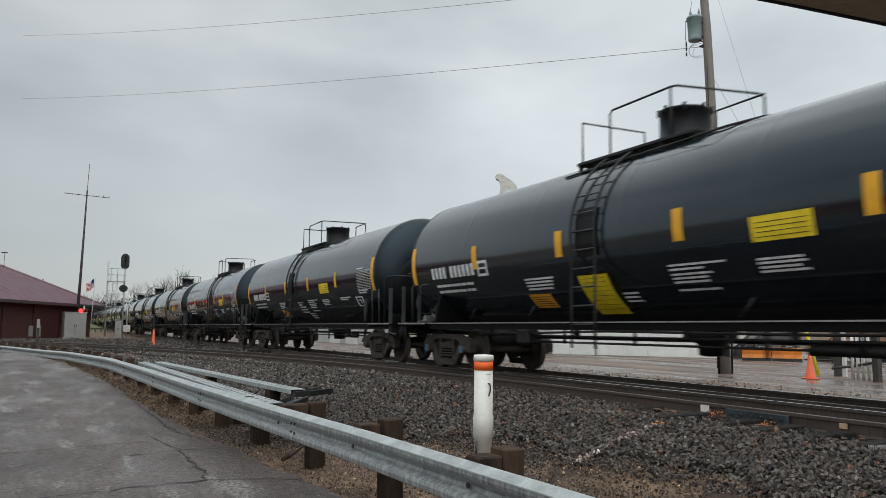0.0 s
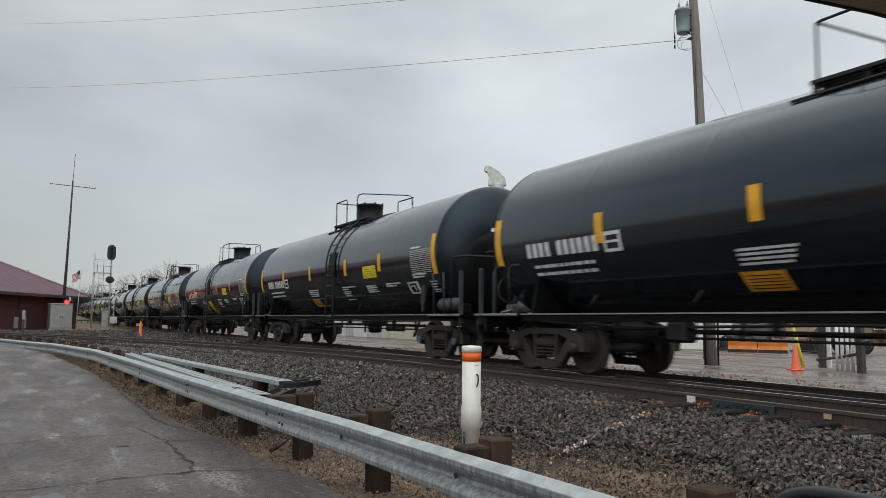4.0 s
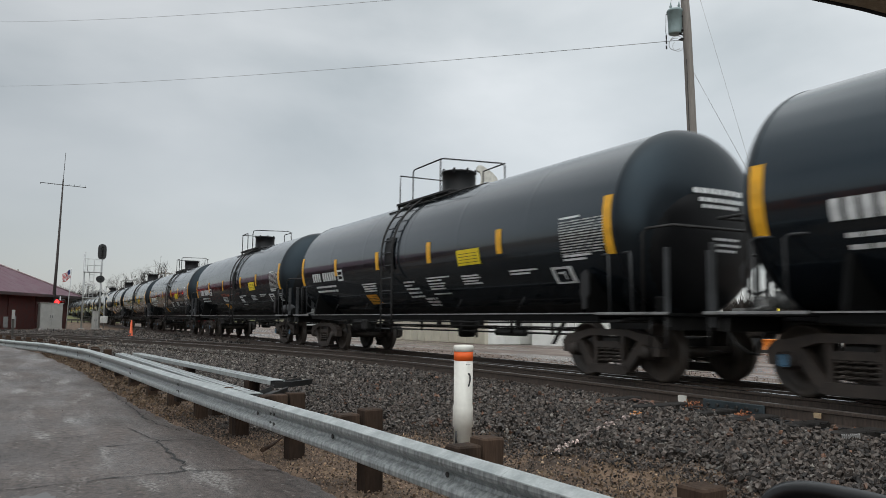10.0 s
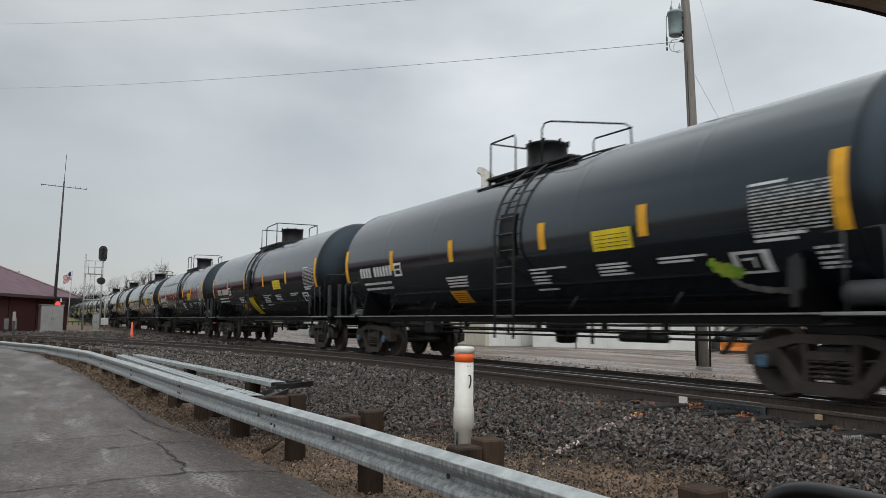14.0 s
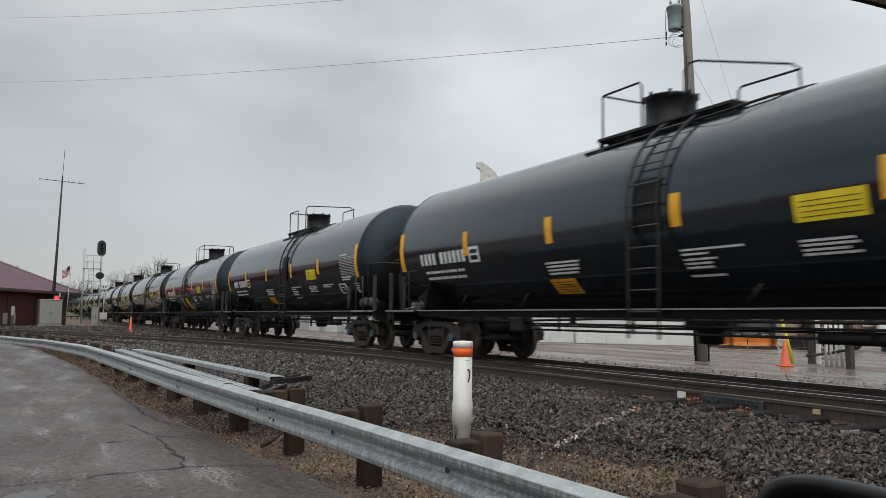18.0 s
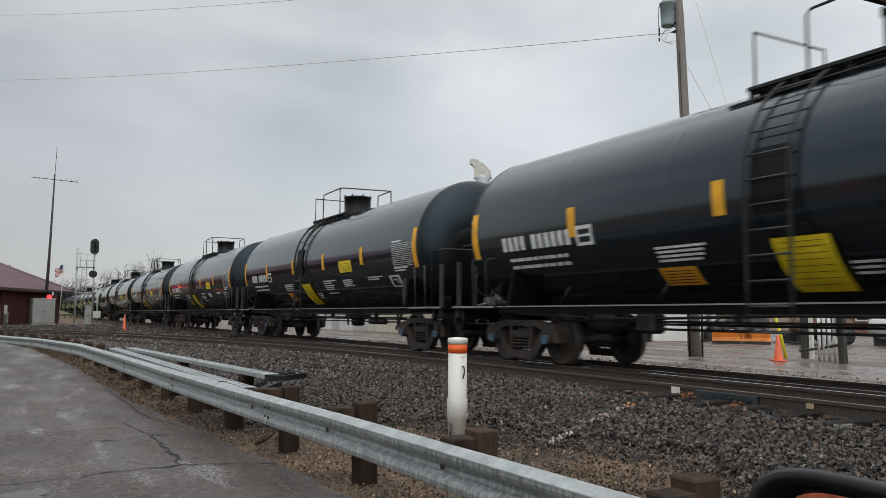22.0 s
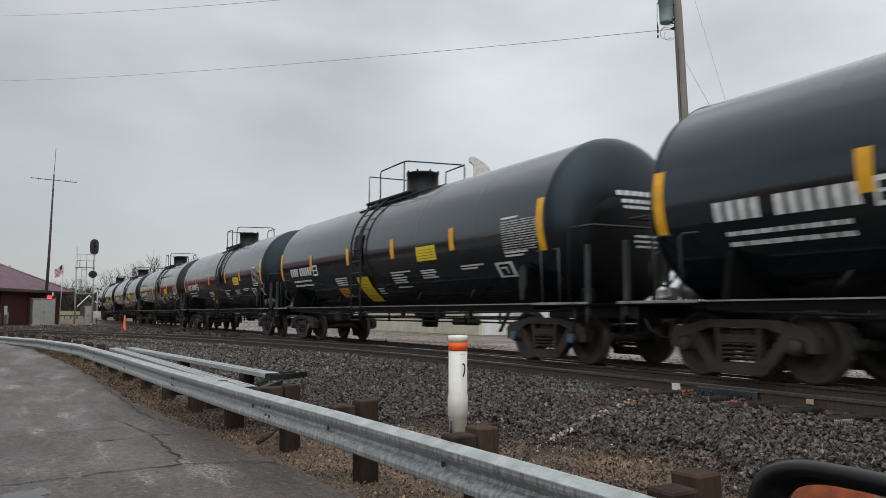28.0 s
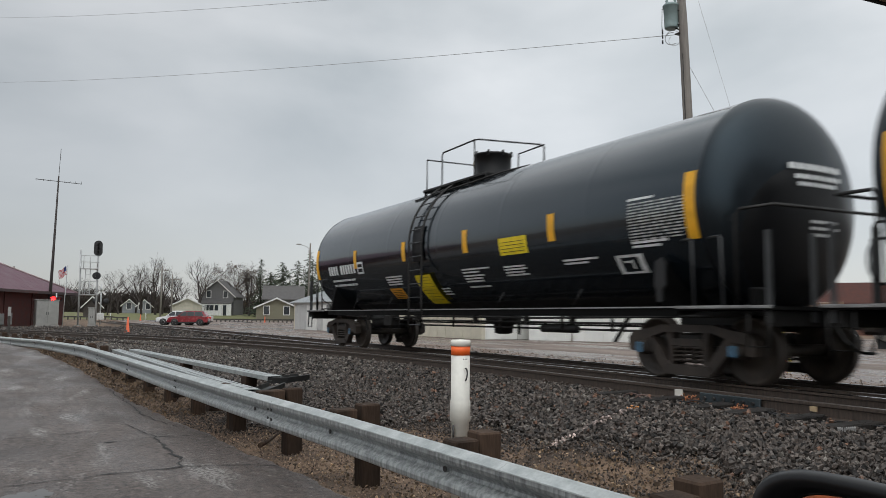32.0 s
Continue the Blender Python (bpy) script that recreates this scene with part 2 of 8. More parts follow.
def sweep(bm, profile, path, close=True, smooth=False):
    """A section (across, up) carried along a path of points in plan."""
    path = [Vector(p) for p in path]
    n = len(path)
    rings = []
    for i, p in enumerate(path):
        d = path[min(i + 1, n - 1)] - path[max(i - 1, 0)]
        d.z = 0
        d.normalize()
        side = Vector((-d.y, d.x, 0))
        rings.append([bm.verts.new(p + side * a + Vector((0, 0, b))) for a, b in profile])
    k = len(profile)
    for i in range(n - 1):
        for j in range(k if close else k - 1):
            f = bm.faces.new((rings[i][j], rings[i + 1][j], rings[i + 1][(j + 1) % k], rings[i][(j + 1) % k]))
            f.smooth = smooth
    if close:
        bm.faces.new(rings[0])
        bm.faces.new(rings[-1][::-1])
    bmesh.ops.recalc_face_normals(bm, faces=bm.faces[:])
    return bm


def B():
    return bmesh.new()


# ---- the lie of the land ----
RAIL = 0.614          # height of the rail heads
TRACK_Y = 9.447       # centre line of the train's track


def smooth01(v):
    v = np.clip(v, 0, 1)
    return v * v * (3 - 2 * v)


def guard_y(x):
    return np.interp(-np.asarray(x, float), [-12, 1.5, 4, 6.5, 9, 12, 16, 22, 30, 46], [3.75, 2.811, 2.642, 2.457, 2.225, 2.002, 1.772, 1.424, 0.60, -2.6])


def spur_y(x):
    """The near rail of the spur that leaves the main line."""
    return 7.62 - 0.0066 * np.maximum(0, -10 - x) ** 2


def land(x, y):
    g, s = guard_y(x), spur_y(x)
    near = smooth01((y - g - 1.0) / np.maximum(0.5, s - 1.5 - g)) * 0.43
    near = near + 0.015 * np.exp(-((y - g - 0.55) / 0.42) ** 2)
    far = smooth01((y - 11.2) / 2.2)
    z = near * (1 - far) + 0.25 * far
    left = smooth01((-x - 8) / 30)
    z = z * (1 - left) + left * np.where(y > s - 1.0, np.where(y > 11.5, 0.30, 0.43), 0.33)
    d = np.hypot(x, y)
    return z + 1.5 * smooth01((d - 95) / 110)


def sheet(name, xs, ys, lift, material, yfun=None, parent=None, rough_z=0.0):
    """A ground sheet on a grid; yfun(x, v) gives y for v in ys."""
    xs, ys = np.asarray(xs, float), np.asarray(ys, float)
    gx, gv = np.meshgrid(xs, ys, indexing="ij")
    gy = gv if yfun is None else yfun(gx, gv)
    gz = land(gx, gy) + lift
    if rough_z:
        gz = gz + np.random.uniform(-rough_z, rough_z, gz.shape)
    co = np.stack([gx, gy, gz], -1).reshape(-1, 3)
    nx, ny = len(xs), len(ys)
    i = np.arange(nx * ny).reshape(nx, ny)
    quads = np.stack([i[:-1, :-1], i[1:, :-1], i[1:, 1:], i[:-1, 1:]], -1).reshape(-1, 4)
    me = bpy.data.meshes.new(name)
    me.from_pydata(co.tolist(), [], quads.tolist())
    me.materials.append(material)
    for p in me.polygons:
        p.use_smooth = True
    ob = new(name, me)
    if parent:
        ob.parent = parent
    return ob

# ---- ground, road, lot ----
M_ground = mat("wet_earth", (0.062, 0.042, 0.030), 0.8, var=0.5, scale=1.6, fine=60, bump=0.7, depth=0.02, col2=(0.205, 0.138, 0.092), world=True, spec=0.3)


def road_mat():
    """Wet worn asphalt: dark binder, pale and dark chips, scuffed streaks along the lane and damp patches."""
    m = bpy.data.materials.new("wet_asphalt")
    m.use_nodes = True
    nt = m.node_tree
    b = nt.nodes["Principled BSDF"]
    geo = nt.nodes.new("ShaderNodeNewGeometry")

    def noise(scale, detail=3.0, stretch=None, rough=0.5):
        n = nt.nodes.new("ShaderNodeTexNoise")
        n.inputs["Roughness"].default_value = rough
        n.inputs["Scale"].default_value, n.inputs["Detail"].default_value = scale, detail
        src = geo.outputs["Position"]
        if stretch:
            mp = nt.nodes.new("ShaderNodeMapping")
            mp.inputs["Scale"].default_value = stretch
            nt.links.new(src, mp.inputs["Vector"])
            src = mp.outputs[0]
        nt.links.new(src, n.inputs["Vector"])
        return n.outputs["Fac"]

    def ramp(src, lo, hi, c0, c1):
        r = nt.nodes.new("ShaderNodeValToRGB")
        e = r.color_ramp.elements
        e[0].position, e[0].color, e[1].position, e[1].color = lo, (*c0, 1), hi, (*c1, 1)
        nt.links.new(src, r.inputs[0])
        return r.outputs[0]

    def mix(kind, fac, a, c):
        x = nt.nodes.new("ShaderNodeMix")
        x.data_type, x.blend_type = "RGBA", kind
        if isinstance(fac, float):
            x.inputs["Factor"].default_value = fac
        else:
            nt.links.new(fac, x.inputs["Factor"])
        for sock, v in (("A", a), ("B", c)):
            if isinstance(v, tuple):
                x.inputs[sock].default_value = (*v, 1)
            else:
                nt.links.new(v, x.inputs[sock])
        return x.outputs["Result"]
    patches = noise(0.55, 5.0)
    col = ramp(patches, 0.35, 0.65, (0.050, 0.040, 0.036), (0.088, 0.071, 0.064))
    chips = noise(13.0, 8.0, None, 0.85)
    col = mix("MULTIPLY", 1.0, col, ramp(chips, 0.40, 0.61, (0.22, 0.21, 0.20), (1.95, 1.88, 1.83)))
    # single pale and dark chips worn clean on top
    vor = nt.nodes.new("ShaderNodeTexVoronoi")
    vor.inputs["Scale"].default_value = 11.0
    nt.links.new(geo.outputs["Position"], vor.inputs["Vector"])
    spots = ramp(vor.outputs["Distance"], 0.14, 0.24, (1, 1, 1), (0, 0, 0))
    pick = ramp(noise(11.0, 2.0), 0.50, 0.56, (0, 0, 0), (1, 1, 1))
    col = mix("MIX", mix("MULTIPLY", 1.0, spots, pick), col, (0.24, 0.22, 0.20))
    vor2 = nt.nodes.new("ShaderNodeTexVoronoi")
    vor2.inputs["Scale"].default_value = 7.0
    nt.links.new(geo.outputs["Position"], vor2.inputs["Vector"])
    pits = ramp(vor2.outputs["Distance"], 0.05, 0.10, (1, 1, 1), (0, 0, 0))
    col = mix("MIX", pits, col, (0.014, 0.012, 0.011))
    # scuffed streaks along the lane, where the binder has worn off
    scuff = ramp(noise(1.1, 8.0, (0.50, 1.9, 1.0)), 0.56, 0.66, (0, 0, 0), (1, 1, 1))
    grit = ramp(noise(26.0, 5.0), 0.46, 0.56, (0, 0, 0), (1, 1, 1))
    col = mix("MIX", mix("MULTIPLY", 1.0, scuff, grit), col, (0.27, 0.255, 0.24))
    nt.links.new(col, b.inputs["Base Color"])
    nt.links.new(ramp(noise(0.9, 7.0, (0.5, 1.7, 1.0)), 0.38, 0.62, (0.36, 0.36, 0.36), (0.62, 0.62, 0.62)), b.inputs["Roughness"])
    bp = nt.nodes.new("ShaderNodeBump")
    bp.inputs["Strength"].default_value, bp.inputs["Distance"].default_value = 1.0, 0.012
    nt.links.new(chips, bp.inputs["Height"])
    bp2 = nt.nodes.new("ShaderNodeBump")
    bp2.inputs["Strength"].default_value, bp2.inputs["Distance"].default_value = 0.25, 0.03
    nt.links.new(noise(3.0, 5.0), bp2.inputs["Height"])
    nt.links.new(bp2.outputs[0], bp.inputs["Normal"])
    nt.links.new(bp.outputs[0], b.inputs["Normal"])
    return m


M_road = road_mat()


def lot_mat():
    """Brown gravel over old asphalt: dull grit, with wet wheel tracks that hold water."""
    m = mat("wet_gravel_lot", (0.115, 0.086, 0.070), 0.8, var=0.5, scale=0.5, fine=20, bump=0.8, depth=0.02, col2=(0.215, 0.170, 0.145), split=(0.35, 0.65), stretch=(0.6, 1.5, 1), world=True, spec=0.4)
    nt = m.node_tree
    b = nt.nodes["Principled BSDF"]
    geo = nt.nodes.new("ShaderNodeNewGeometry")
    mp = nt.nodes.new("ShaderNodeMapping")
    mp.inputs["Scale"].default_value = (0.10, 0.75, 1.0)
    mp.inputs["Rotation"].default_value = (0.0, 0.0, 0.16)
    nt.links.new(geo.outputs["Position"], mp.inputs["Vector"])
    n = nt.nodes.new("ShaderNodeTexNoise")
    n.inputs["Scale"].default_value, n.inputs["Detail"].default_value, n.inputs["Roughness"].default_value = 1.0, 8.0, 0.6
    nt.links.new(mp.outputs[0], n.inputs["Vector"])
    wet = nt.nodes.new("ShaderNodeMapRange")
    wet.inputs["From Min"].default_value, wet.inputs["From Max"].default_value = 0.46, 0.56
    wet.inputs["To Min"].default_value, wet.inputs["To Max"].default_value = 0.85, 0.16
    nt.links.new(n.outputs["Fac"], wet.inputs["Value"])
    nt.links.new(wet.outputs[0], b.inputs["Roughness"])
    dark = nt.nodes.new("ShaderNodeMapRange")
    dark.inputs["From Min"].default_value, dark.inputs["From Max"].default_value = 0.44, 0.56
    dark.inputs["To Min"].default_value, dark.inputs["To Max"].default_value = 1.0, 0.80
    nt.links.new(n.outputs["Fac"], dark.inputs["Value"])
    mul = nt.nodes.new("ShaderNodeMix")
    mul.data_type, mul.blend_type = "RGBA", "MULTIPLY"
    mul.inputs["Factor"].default_value = 1.0
    nt.links.new(b.inputs["Base Color"].links[0].from_socket, mul.inputs["A"])
    nt.links.new(dark.outputs[0], mul.inputs["B"])
    nt.links.new(mul.outputs["Result"], b.inputs["Base Color"])
    return m


M_lot = lot_mat()
# near-black colour stands in for the shade down between the ballast stones
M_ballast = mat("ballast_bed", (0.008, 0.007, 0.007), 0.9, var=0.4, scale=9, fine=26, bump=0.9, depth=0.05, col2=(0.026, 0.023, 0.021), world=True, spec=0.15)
M_grass = mat("winter_grass", (0.10, 0.115, 0.03), 0.9, var=0.3, scale=0.12, fine=6, bump=0.4, depth=0.05, col2=(0.14, 0.13, 0.06), world=True)


def spread(lo, hi, n, power=3.0):
    v = np.linspace(-1, 1, n)
    s = np.sign(v) * np.abs(v) ** power
    return np.where(s < 0, -s * lo, s * hi)


def ground_lines():
    xs = np.unique(np.concatenate([np.linspace(-3500, -260, 14), np.linspace(-240, -64, 45), np.linspace(-60, 20, 100), np.linspace(25, 400, 30), np.linspace(600, 3500, 6)]))
    ys = np.unique(np.concatenate([np.linspace(-3500, -60, 12), np.linspace(-50, -4, 20), np.linspace(-3.5, 14, 71), np.linspace(15, 90, 40), np.linspace(100, 300, 20), np.linspace(400, 3500, 8)]))
    return xs, ys


GX, GY = ground_lines()
ground = tagged(sheet("ground", GX, GY, -0.03, M_ground), "wet brown earth and fine gravel", "ground", kind="structure")


def road_edge(x):
    return guard_y(x) - 0.02 - 0.16 * smooth01((-x - 9) / 5.5) + 0.025 * np.sin(2.3 * x) + 0.018 * np.sin(6.1 * x + 1) + 0.012 * np.sin(17 * x)


road = tagged(sheet("road", np.linspace(-46, 14, 480), np.linspace(0, 1, 24), 0.004, M_road, lambda x, v: road_edge(x) - v * (9 + 0 * x)),
              "wet cracked grey asphalt road along the guardrail", "road", kind="structure")
lot = tagged(sheet("pavement", np.unique(np.concatenate([np.linspace(-150, 40, 120), [-10.45, -10.35]])), np.linspace(0, 1, 40), 0.004, M_lot, lambda x, v: np.where(x > -10.4, 10.45, 12.2) + v * 35 + np.clip((-x - 60) * 0.5, 0, 30) * v),
             "wet grey gravel and asphalt lot beyond the tracks", "pavement", kind="structure")
lawn = tagged(sheet("grass_verge", np.linspace(-300, -128, 50), np.linspace(-40, 150, 40), 0.02, M_grass), "short winter grass by the houses", "grass", kind="stuff")


def cracks():
    bm = B()
    rnd = random.Random(4)
    runs = [[(-10.4, -2.2), (-10.76, -0.14), (-10.93, 0.46), (-11.07, 1.12)], [(-11.5, 1.31), (-10.24, 1.49), (-8.96, 1.48), (-8.53, 1.53), (-8.36, 1.44), (-8.15, 1.47)],
            [(-8.15, 1.47), (-8.08, 0.83), (-7.98, 0.54), (-7.91, -0.09), (-7.8, -1.5)], [(-8.15, 1.47), (-7.96, 2.08), (-7.75, 2.32)], [(-16.5, 1.5), (-14.95, 1.55), (-12.32, 1.63), (-11.25, 1.78)],
            [(-16.5, -2.0), (-16.81, 0.8), (-17.08, 1.5)], [(-20.6, -3.0), (-20.97, -0.34), (-21.91, 1.25)], [(-10.0, 0.9), (-10.2, 1.5), (-10.15, 1.95)], [(-26, 0.6), (-25, -3.5)], [(-6.4, 1.0), (-5.8, -1.5)]]
    lines = [pair for run in runs for pair in zip(run, run[1:])]
    for (x0, y0), (x1, y1) in lines:
        n = max(3, int(math.hypot(x1 - x0, y1 - y0) / 0.14))
        pts = []
        for i in range(n + 1):
            u = i / n
            pts.append((x0 + (x1 - x0) * u + rnd.uniform(-.03, .03), y0 + (y1 - y0) * u + rnd.uniform(-.03, .03)))
        for (a, b), (c, d) in zip(pts, pts[1:]):
            dx, dy = c - a, d - b
            L = math.hypot(dx, dy)
            w = rnd.uniform(0.004, 0.013) * (1.6 if rnd.random() < 0.12 else 1.0)
            ox, oy = -dy / L * w, dx / L * w
            z = float(land(np.float64(a), np.float64(b))) + 0.010
            bm.faces.new([bm.verts.new(p) for p in ((a + ox, b + oy, z), (a - ox, b - oy, z), (c - ox, d - oy, z), (c + ox, d + oy, z))])
    return part("crack", bm, mat("crack_tar", (0.012, 0.012, 0.012), 0.7, bump=0), road, "dark crack filled with water and grit")


cracks()


def puddle(x, y, rx, ry, seed):
    r = random.Random(seed)
    bm = B()
    vs = []
    for i in range(90):
        a = 2 * math.pi * i / 90
        k = 0.8 + 0.18 * math.sin(3 * a + seed) + 0.12 * math.sin(7 * a + 2 * seed) + 0.04 * math.sin(17 * a) + r.uniform(-0.03, 0.03)
        vs.append(bm.verts.new((x + rx * k * math.cos(a), y + ry * k * math.sin(a), 0.0085)))
    bm.faces.new(vs)
    part("puddle", bm, mat("still_water", (0.06, 0.056, 0.052), 0.30, var=0.1, scale=2, fine=6, bump=0.02, depth=0.002, rvar=0.02), road, "shallow puddle of rain water")


puddle(-7.35, 0.12, 0.34, 0.20, 1)
puddle(-9.2, -0.9, 0.5, 0.16, 2)

# ---- tracks ----
M_rail = mat("rusty_rail", (0.034, 0.023, 0.018), 0.55, var=0.4, scale=6, fine=60, bump=0.2, depth=0.004, col2=(0.082, 0.060, 0.047), stretch=(6, 6, 0.6))
M_head = mat("worn_steel", (0.32, 0.32, 0.33), 0.22, metal=1.0, var=0.15, scale=4, fine=60, bump=0.05, stretch=(0.2, 1, 1))
M_tie = mat("creosoted_wood", (0.016, 0.013, 0.011), 0.7, var=0.35, scale=5, fine=50, bump=0.5, depth=0.01, each=0.3, stretch=(1, 0.15, 1))
M_steel = mat("dark_steel", (0.03, 0.028, 0.027), 0.5, metal=0.3, var=0.3, scale=5, fine=40, bump=0.2)
RAIL_BODY = [(-0.070, -0.172), (0.070, -0.172), (0.070, -0.160), (0.012, -0.145), (0.010, -0.048), (0.036, -0.038), (0.036, -0.006), (-0.036, -0.006), (-0.036, -0.038), (-0.010, -0.048), (-0.012, -0.145), (-0.070, -0.160)]
RAIL_HEAD = [(-0.036, -0.006), (0.036, -0.006), (0.030, 0.0), (-0.030, 0.0)]


M_dull_head = mat("dull_rail_head", (0.075, 0.062, 0.054), 0.34, metal=0.55, var=0.3, scale=4, fine=60, bump=0.1, stretch=(0.2, 1, 1))


def track(name, label, left_path, right_path, ties, head=M_head, head_label="bright worn running surface"):
    t = thing(name, label, "track", kind="structure")
    for p in (left_path, right_path):
        r = part("rail", sweep(B(), RAIL_BODY, p), M_rail, t)
        part("rail_head", sweep(B(), RAIL_HEAD, p), head, r, head_label)
    first = None
    for x, y, a, half in ties:
        m = pose(x, y, RAIL - 0.172 - 0.085, 0, 0, a + random.uniform(-1, 1))
        if first is None:
            first = part("tie", box(B(), (-0.115, -1.3, -0.085), (0.115, 1.3, 0.075), 0.012), M_tie, t)
            first.matrix_basis = m
        else:
            again(first, m)
    return t


def plan(f, xs, off=0.0):
    """Points along y = f(x), moved sideways by off."""
    out = []
    for x in xs:
        s = (f(x + 0.01) - f(x - 0.01)) / 0.02
        L = math.hypot(1, s)
        out.append((x - off * s / L, f(x) + off / L, RAIL))
    return out


STRAIGHT = np.concatenate([np.linspace(-1100, -60, 40), np.linspace(-58, 10, 60), np.linspace(20, 900, 20)])
CURVE = np.linspace(-75, 6, 110)
track("track_main", "main line track with worn steel rails on dark wooden ties", [(x, TRACK_Y - 0.752, RAIL) for x in STRAIGHT], [(x, TRACK_Y + 0.752, RAIL) for x in STRAIGHT],
      [(x, TRACK_Y, 0, 1.3) for x in np.arange(-70, 3, 0.56)])
track("track_spur", "curved spur track leaving the main line", plan(spur_y, CURVE), plan(spur_y, CURVE, 1.504),
      [(p[0], p[1], -math.degrees(math.atan(-0.0132 * max(0, -10 - p[0]))) * 1.0, 1.3) for p in plan(spur_y, np.arange(-62, 1, 0.56), 0.752)], M_dull_head, "dull brown running surface")


def stones(name, label, n, xr, yfun, size, material, seed, lift=0.0, flat=0.75, bias=1.0):
    """Loose stone: many small broken lumps as one sheet of stuff."""
    rs = np.random.RandomState(seed)
    x = xr[0] + (xr[1] - xr[0]) * rs.rand(n) ** bias
    lo, hi = yfun(x)
    y = lo + (hi - lo) * rs.rand(n)
    # broken lumps: cubes with pushed-in corners and tilted faces
    iv = np.array([(-1, -1, -1), (1, -1, -1), (1, 1, -1), (-1, 1, -1), (-1, -1, 1), (1, -1, 1), (1, 1, 1), (-1, 1, 1)]) * 0.66
    it = np.array([(0, 2, 1), (0, 3, 2), (4, 5, 6), (4, 6, 7), (0, 1, 5), (0, 5, 4), (1, 2, 6), (1, 6, 5), (2, 3, 7), (2, 7, 6), (3, 0, 4), (3, 4, 7)])
    s = rs.uniform(size[0], size[1], n) * (0.7 + 0.6 * rs.rand(n))
    v = iv[None] * (1 + rs.uniform(-0.55, 0.30, (n, 8, 3)))
    v = v * np.stack([rs.uniform(0.9, 1.4, n), rs.uniform(0.7, 1.05, n), np.full(n, flat)], -1)[:, None]
    q = rs.normal(size=(n, 4))
    q /= np.linalg.norm(q, axis=1, keepdims=True)
    w, a, b, c = q.T
    R = np.stack([1 - 2 * (b * b + c * c), 2 * (a * b - c * w), 2 * (a * c + b * w), 2 * (a * b + c * w), 1 - 2 * (a * a + c * c), 2 * (b * c - a * w), 2 * (a * c - b * w), 2 * (b * c + a * w), 1 - 2 * (a * a + b * b)], -1).reshape(n, 3, 3)
    v = np.einsum("nij,nkj->nki", R, v) * (s / 2)[:, None, None]
    pos = np.stack([x, y, land(x, y) + lift + s * rs.uniform(-0.15, 0.75, n)], -1)
    v = (v + pos[:, None]).reshape(-1, 3)
    f = (it[None] + 8 * np.arange(n)[:, None, None]).reshape(-1, 3)
    me = bpy.data.meshes.new(name)
    me.vertices.add(len(v))
    me.vertices.foreach_set("co", v.ravel())
    me.loops.add(len(f) * 3)
    me.loops.foreach_set("vertex_index", f.ravel().astype(np.int32))
    me.polygons.add(len(f))
    me.polygons.foreach_set("loop_start", np.arange(0, len(f) * 3, 3, dtype=np.int32))
    me.update(calc_edges=True)
    me.shade_flat()
    me.materials.append(material)
    return tagged(new(name, me), label, "gravel", kind="stuff")


M_stone = mat("crushed_granite", (0.067, 0.0550, 0.0475), 0.50, var=0.35, scale=16, fine=90, bump=0.25, depth=0.004, island=0.92, rvar=0.2, world=True, spec=0.35)
M_fouled_stone = mat("oil_fouled_ballast", (0.024, 0.019, 0.016), 0.6, var=0.4, scale=16, fine=90, bump=0.25, depth=0.004, island=0.8, rvar=0.2, world=True, spec=0.25)
M_pale_stone = mat("pale_quartzite", (0.15, 0.135, 0.118), 0.6, var=0.3, scale=16, fine=90, bump=0.3, depth=0.004, island=0.6, rvar=0.2, world=True)
M_rust_stone = mat("rust_stained_stone", (0.125, 0.066, 0.042), 0.6, var=0.35, scale=16, fine=90, bump=0.3, depth=0.004, island=0.6, rvar=0.2, world=True)
M_pebble = mat("brown_pebbles", (0.165, 0.115, 0.083), 0.65, var=0.35, scale=14, fine=90, bump=0.2, island=0.88, world=True)
M_tan_pebble = mat("tan_pebbles", (0.33, 0.235, 0.15), 0.7, var=0.3, scale=14, fine=90, bump=0.2, island=0.6, world=True)


def bed_y(x):
    """Where the dirt behind the guardrail gives way to ballast."""
    return guard_y(x) + 1.0 + 1.85 * smooth01((x + 11.2) / 3.2) + 0.16 * np.sin(1.9 * x) + 0.10 * np.sin(4.7 * x + 1)


ballast = tagged(sheet("ballast", np.linspace(-70, 8, 200), np.linspace(0, 1, 26), -0.027, M_ballast, lambda x, v: bed_y(x) * (1 - v) + np.where(x > -10.4, 10.5, 11.9) * v), "track bed under the crushed stone, near-black as shade between stones", "ballast", kind="structure")
stones("ballast_stones", "dark grey crushed granite ballast, wet", 43000, (-14, -2.0), lambda x: (bed_y(x), spur_y(x) - np.where(x > -8.8, 0.50, 0.04)), (0.027, 0.060), M_stone, 1)
stones("ballast_stones", "dark grey crushed granite ballast beside the spur", 42000, (-34, -14), lambda x: (bed_y(x), spur_y(x) - 0.02), (0.036, 0.068), M_stone, 2, bias=0.75)
stones("ballast_stones", "dark grey crushed granite ballast between the rails", 11000, (-34, -3), lambda x: (spur_y(x), np.where(x > -10.4, 10.25, 11.2)), (0.04, 0.07), M_fouled_stone, 3, lift=-0.025)
stones("ballast_stones", "coarse grey ballast beside the distant track", 8000, (-70, -34), lambda x: (np.maximum(spur_y(x) - 2.5, -6), 11.0 + 0 * x), (0.08, 0.14), M_stone, 5)
stones("ballast_stones", "sparse oil-dark stones along the rail foot", 1500, (-8.8, -2.0), lambda x: (spur_y(x) - 0.52, spur_y(x) - 0.08), (0.024, 0.05), M_fouled_stone, 21, lift=-0.03)
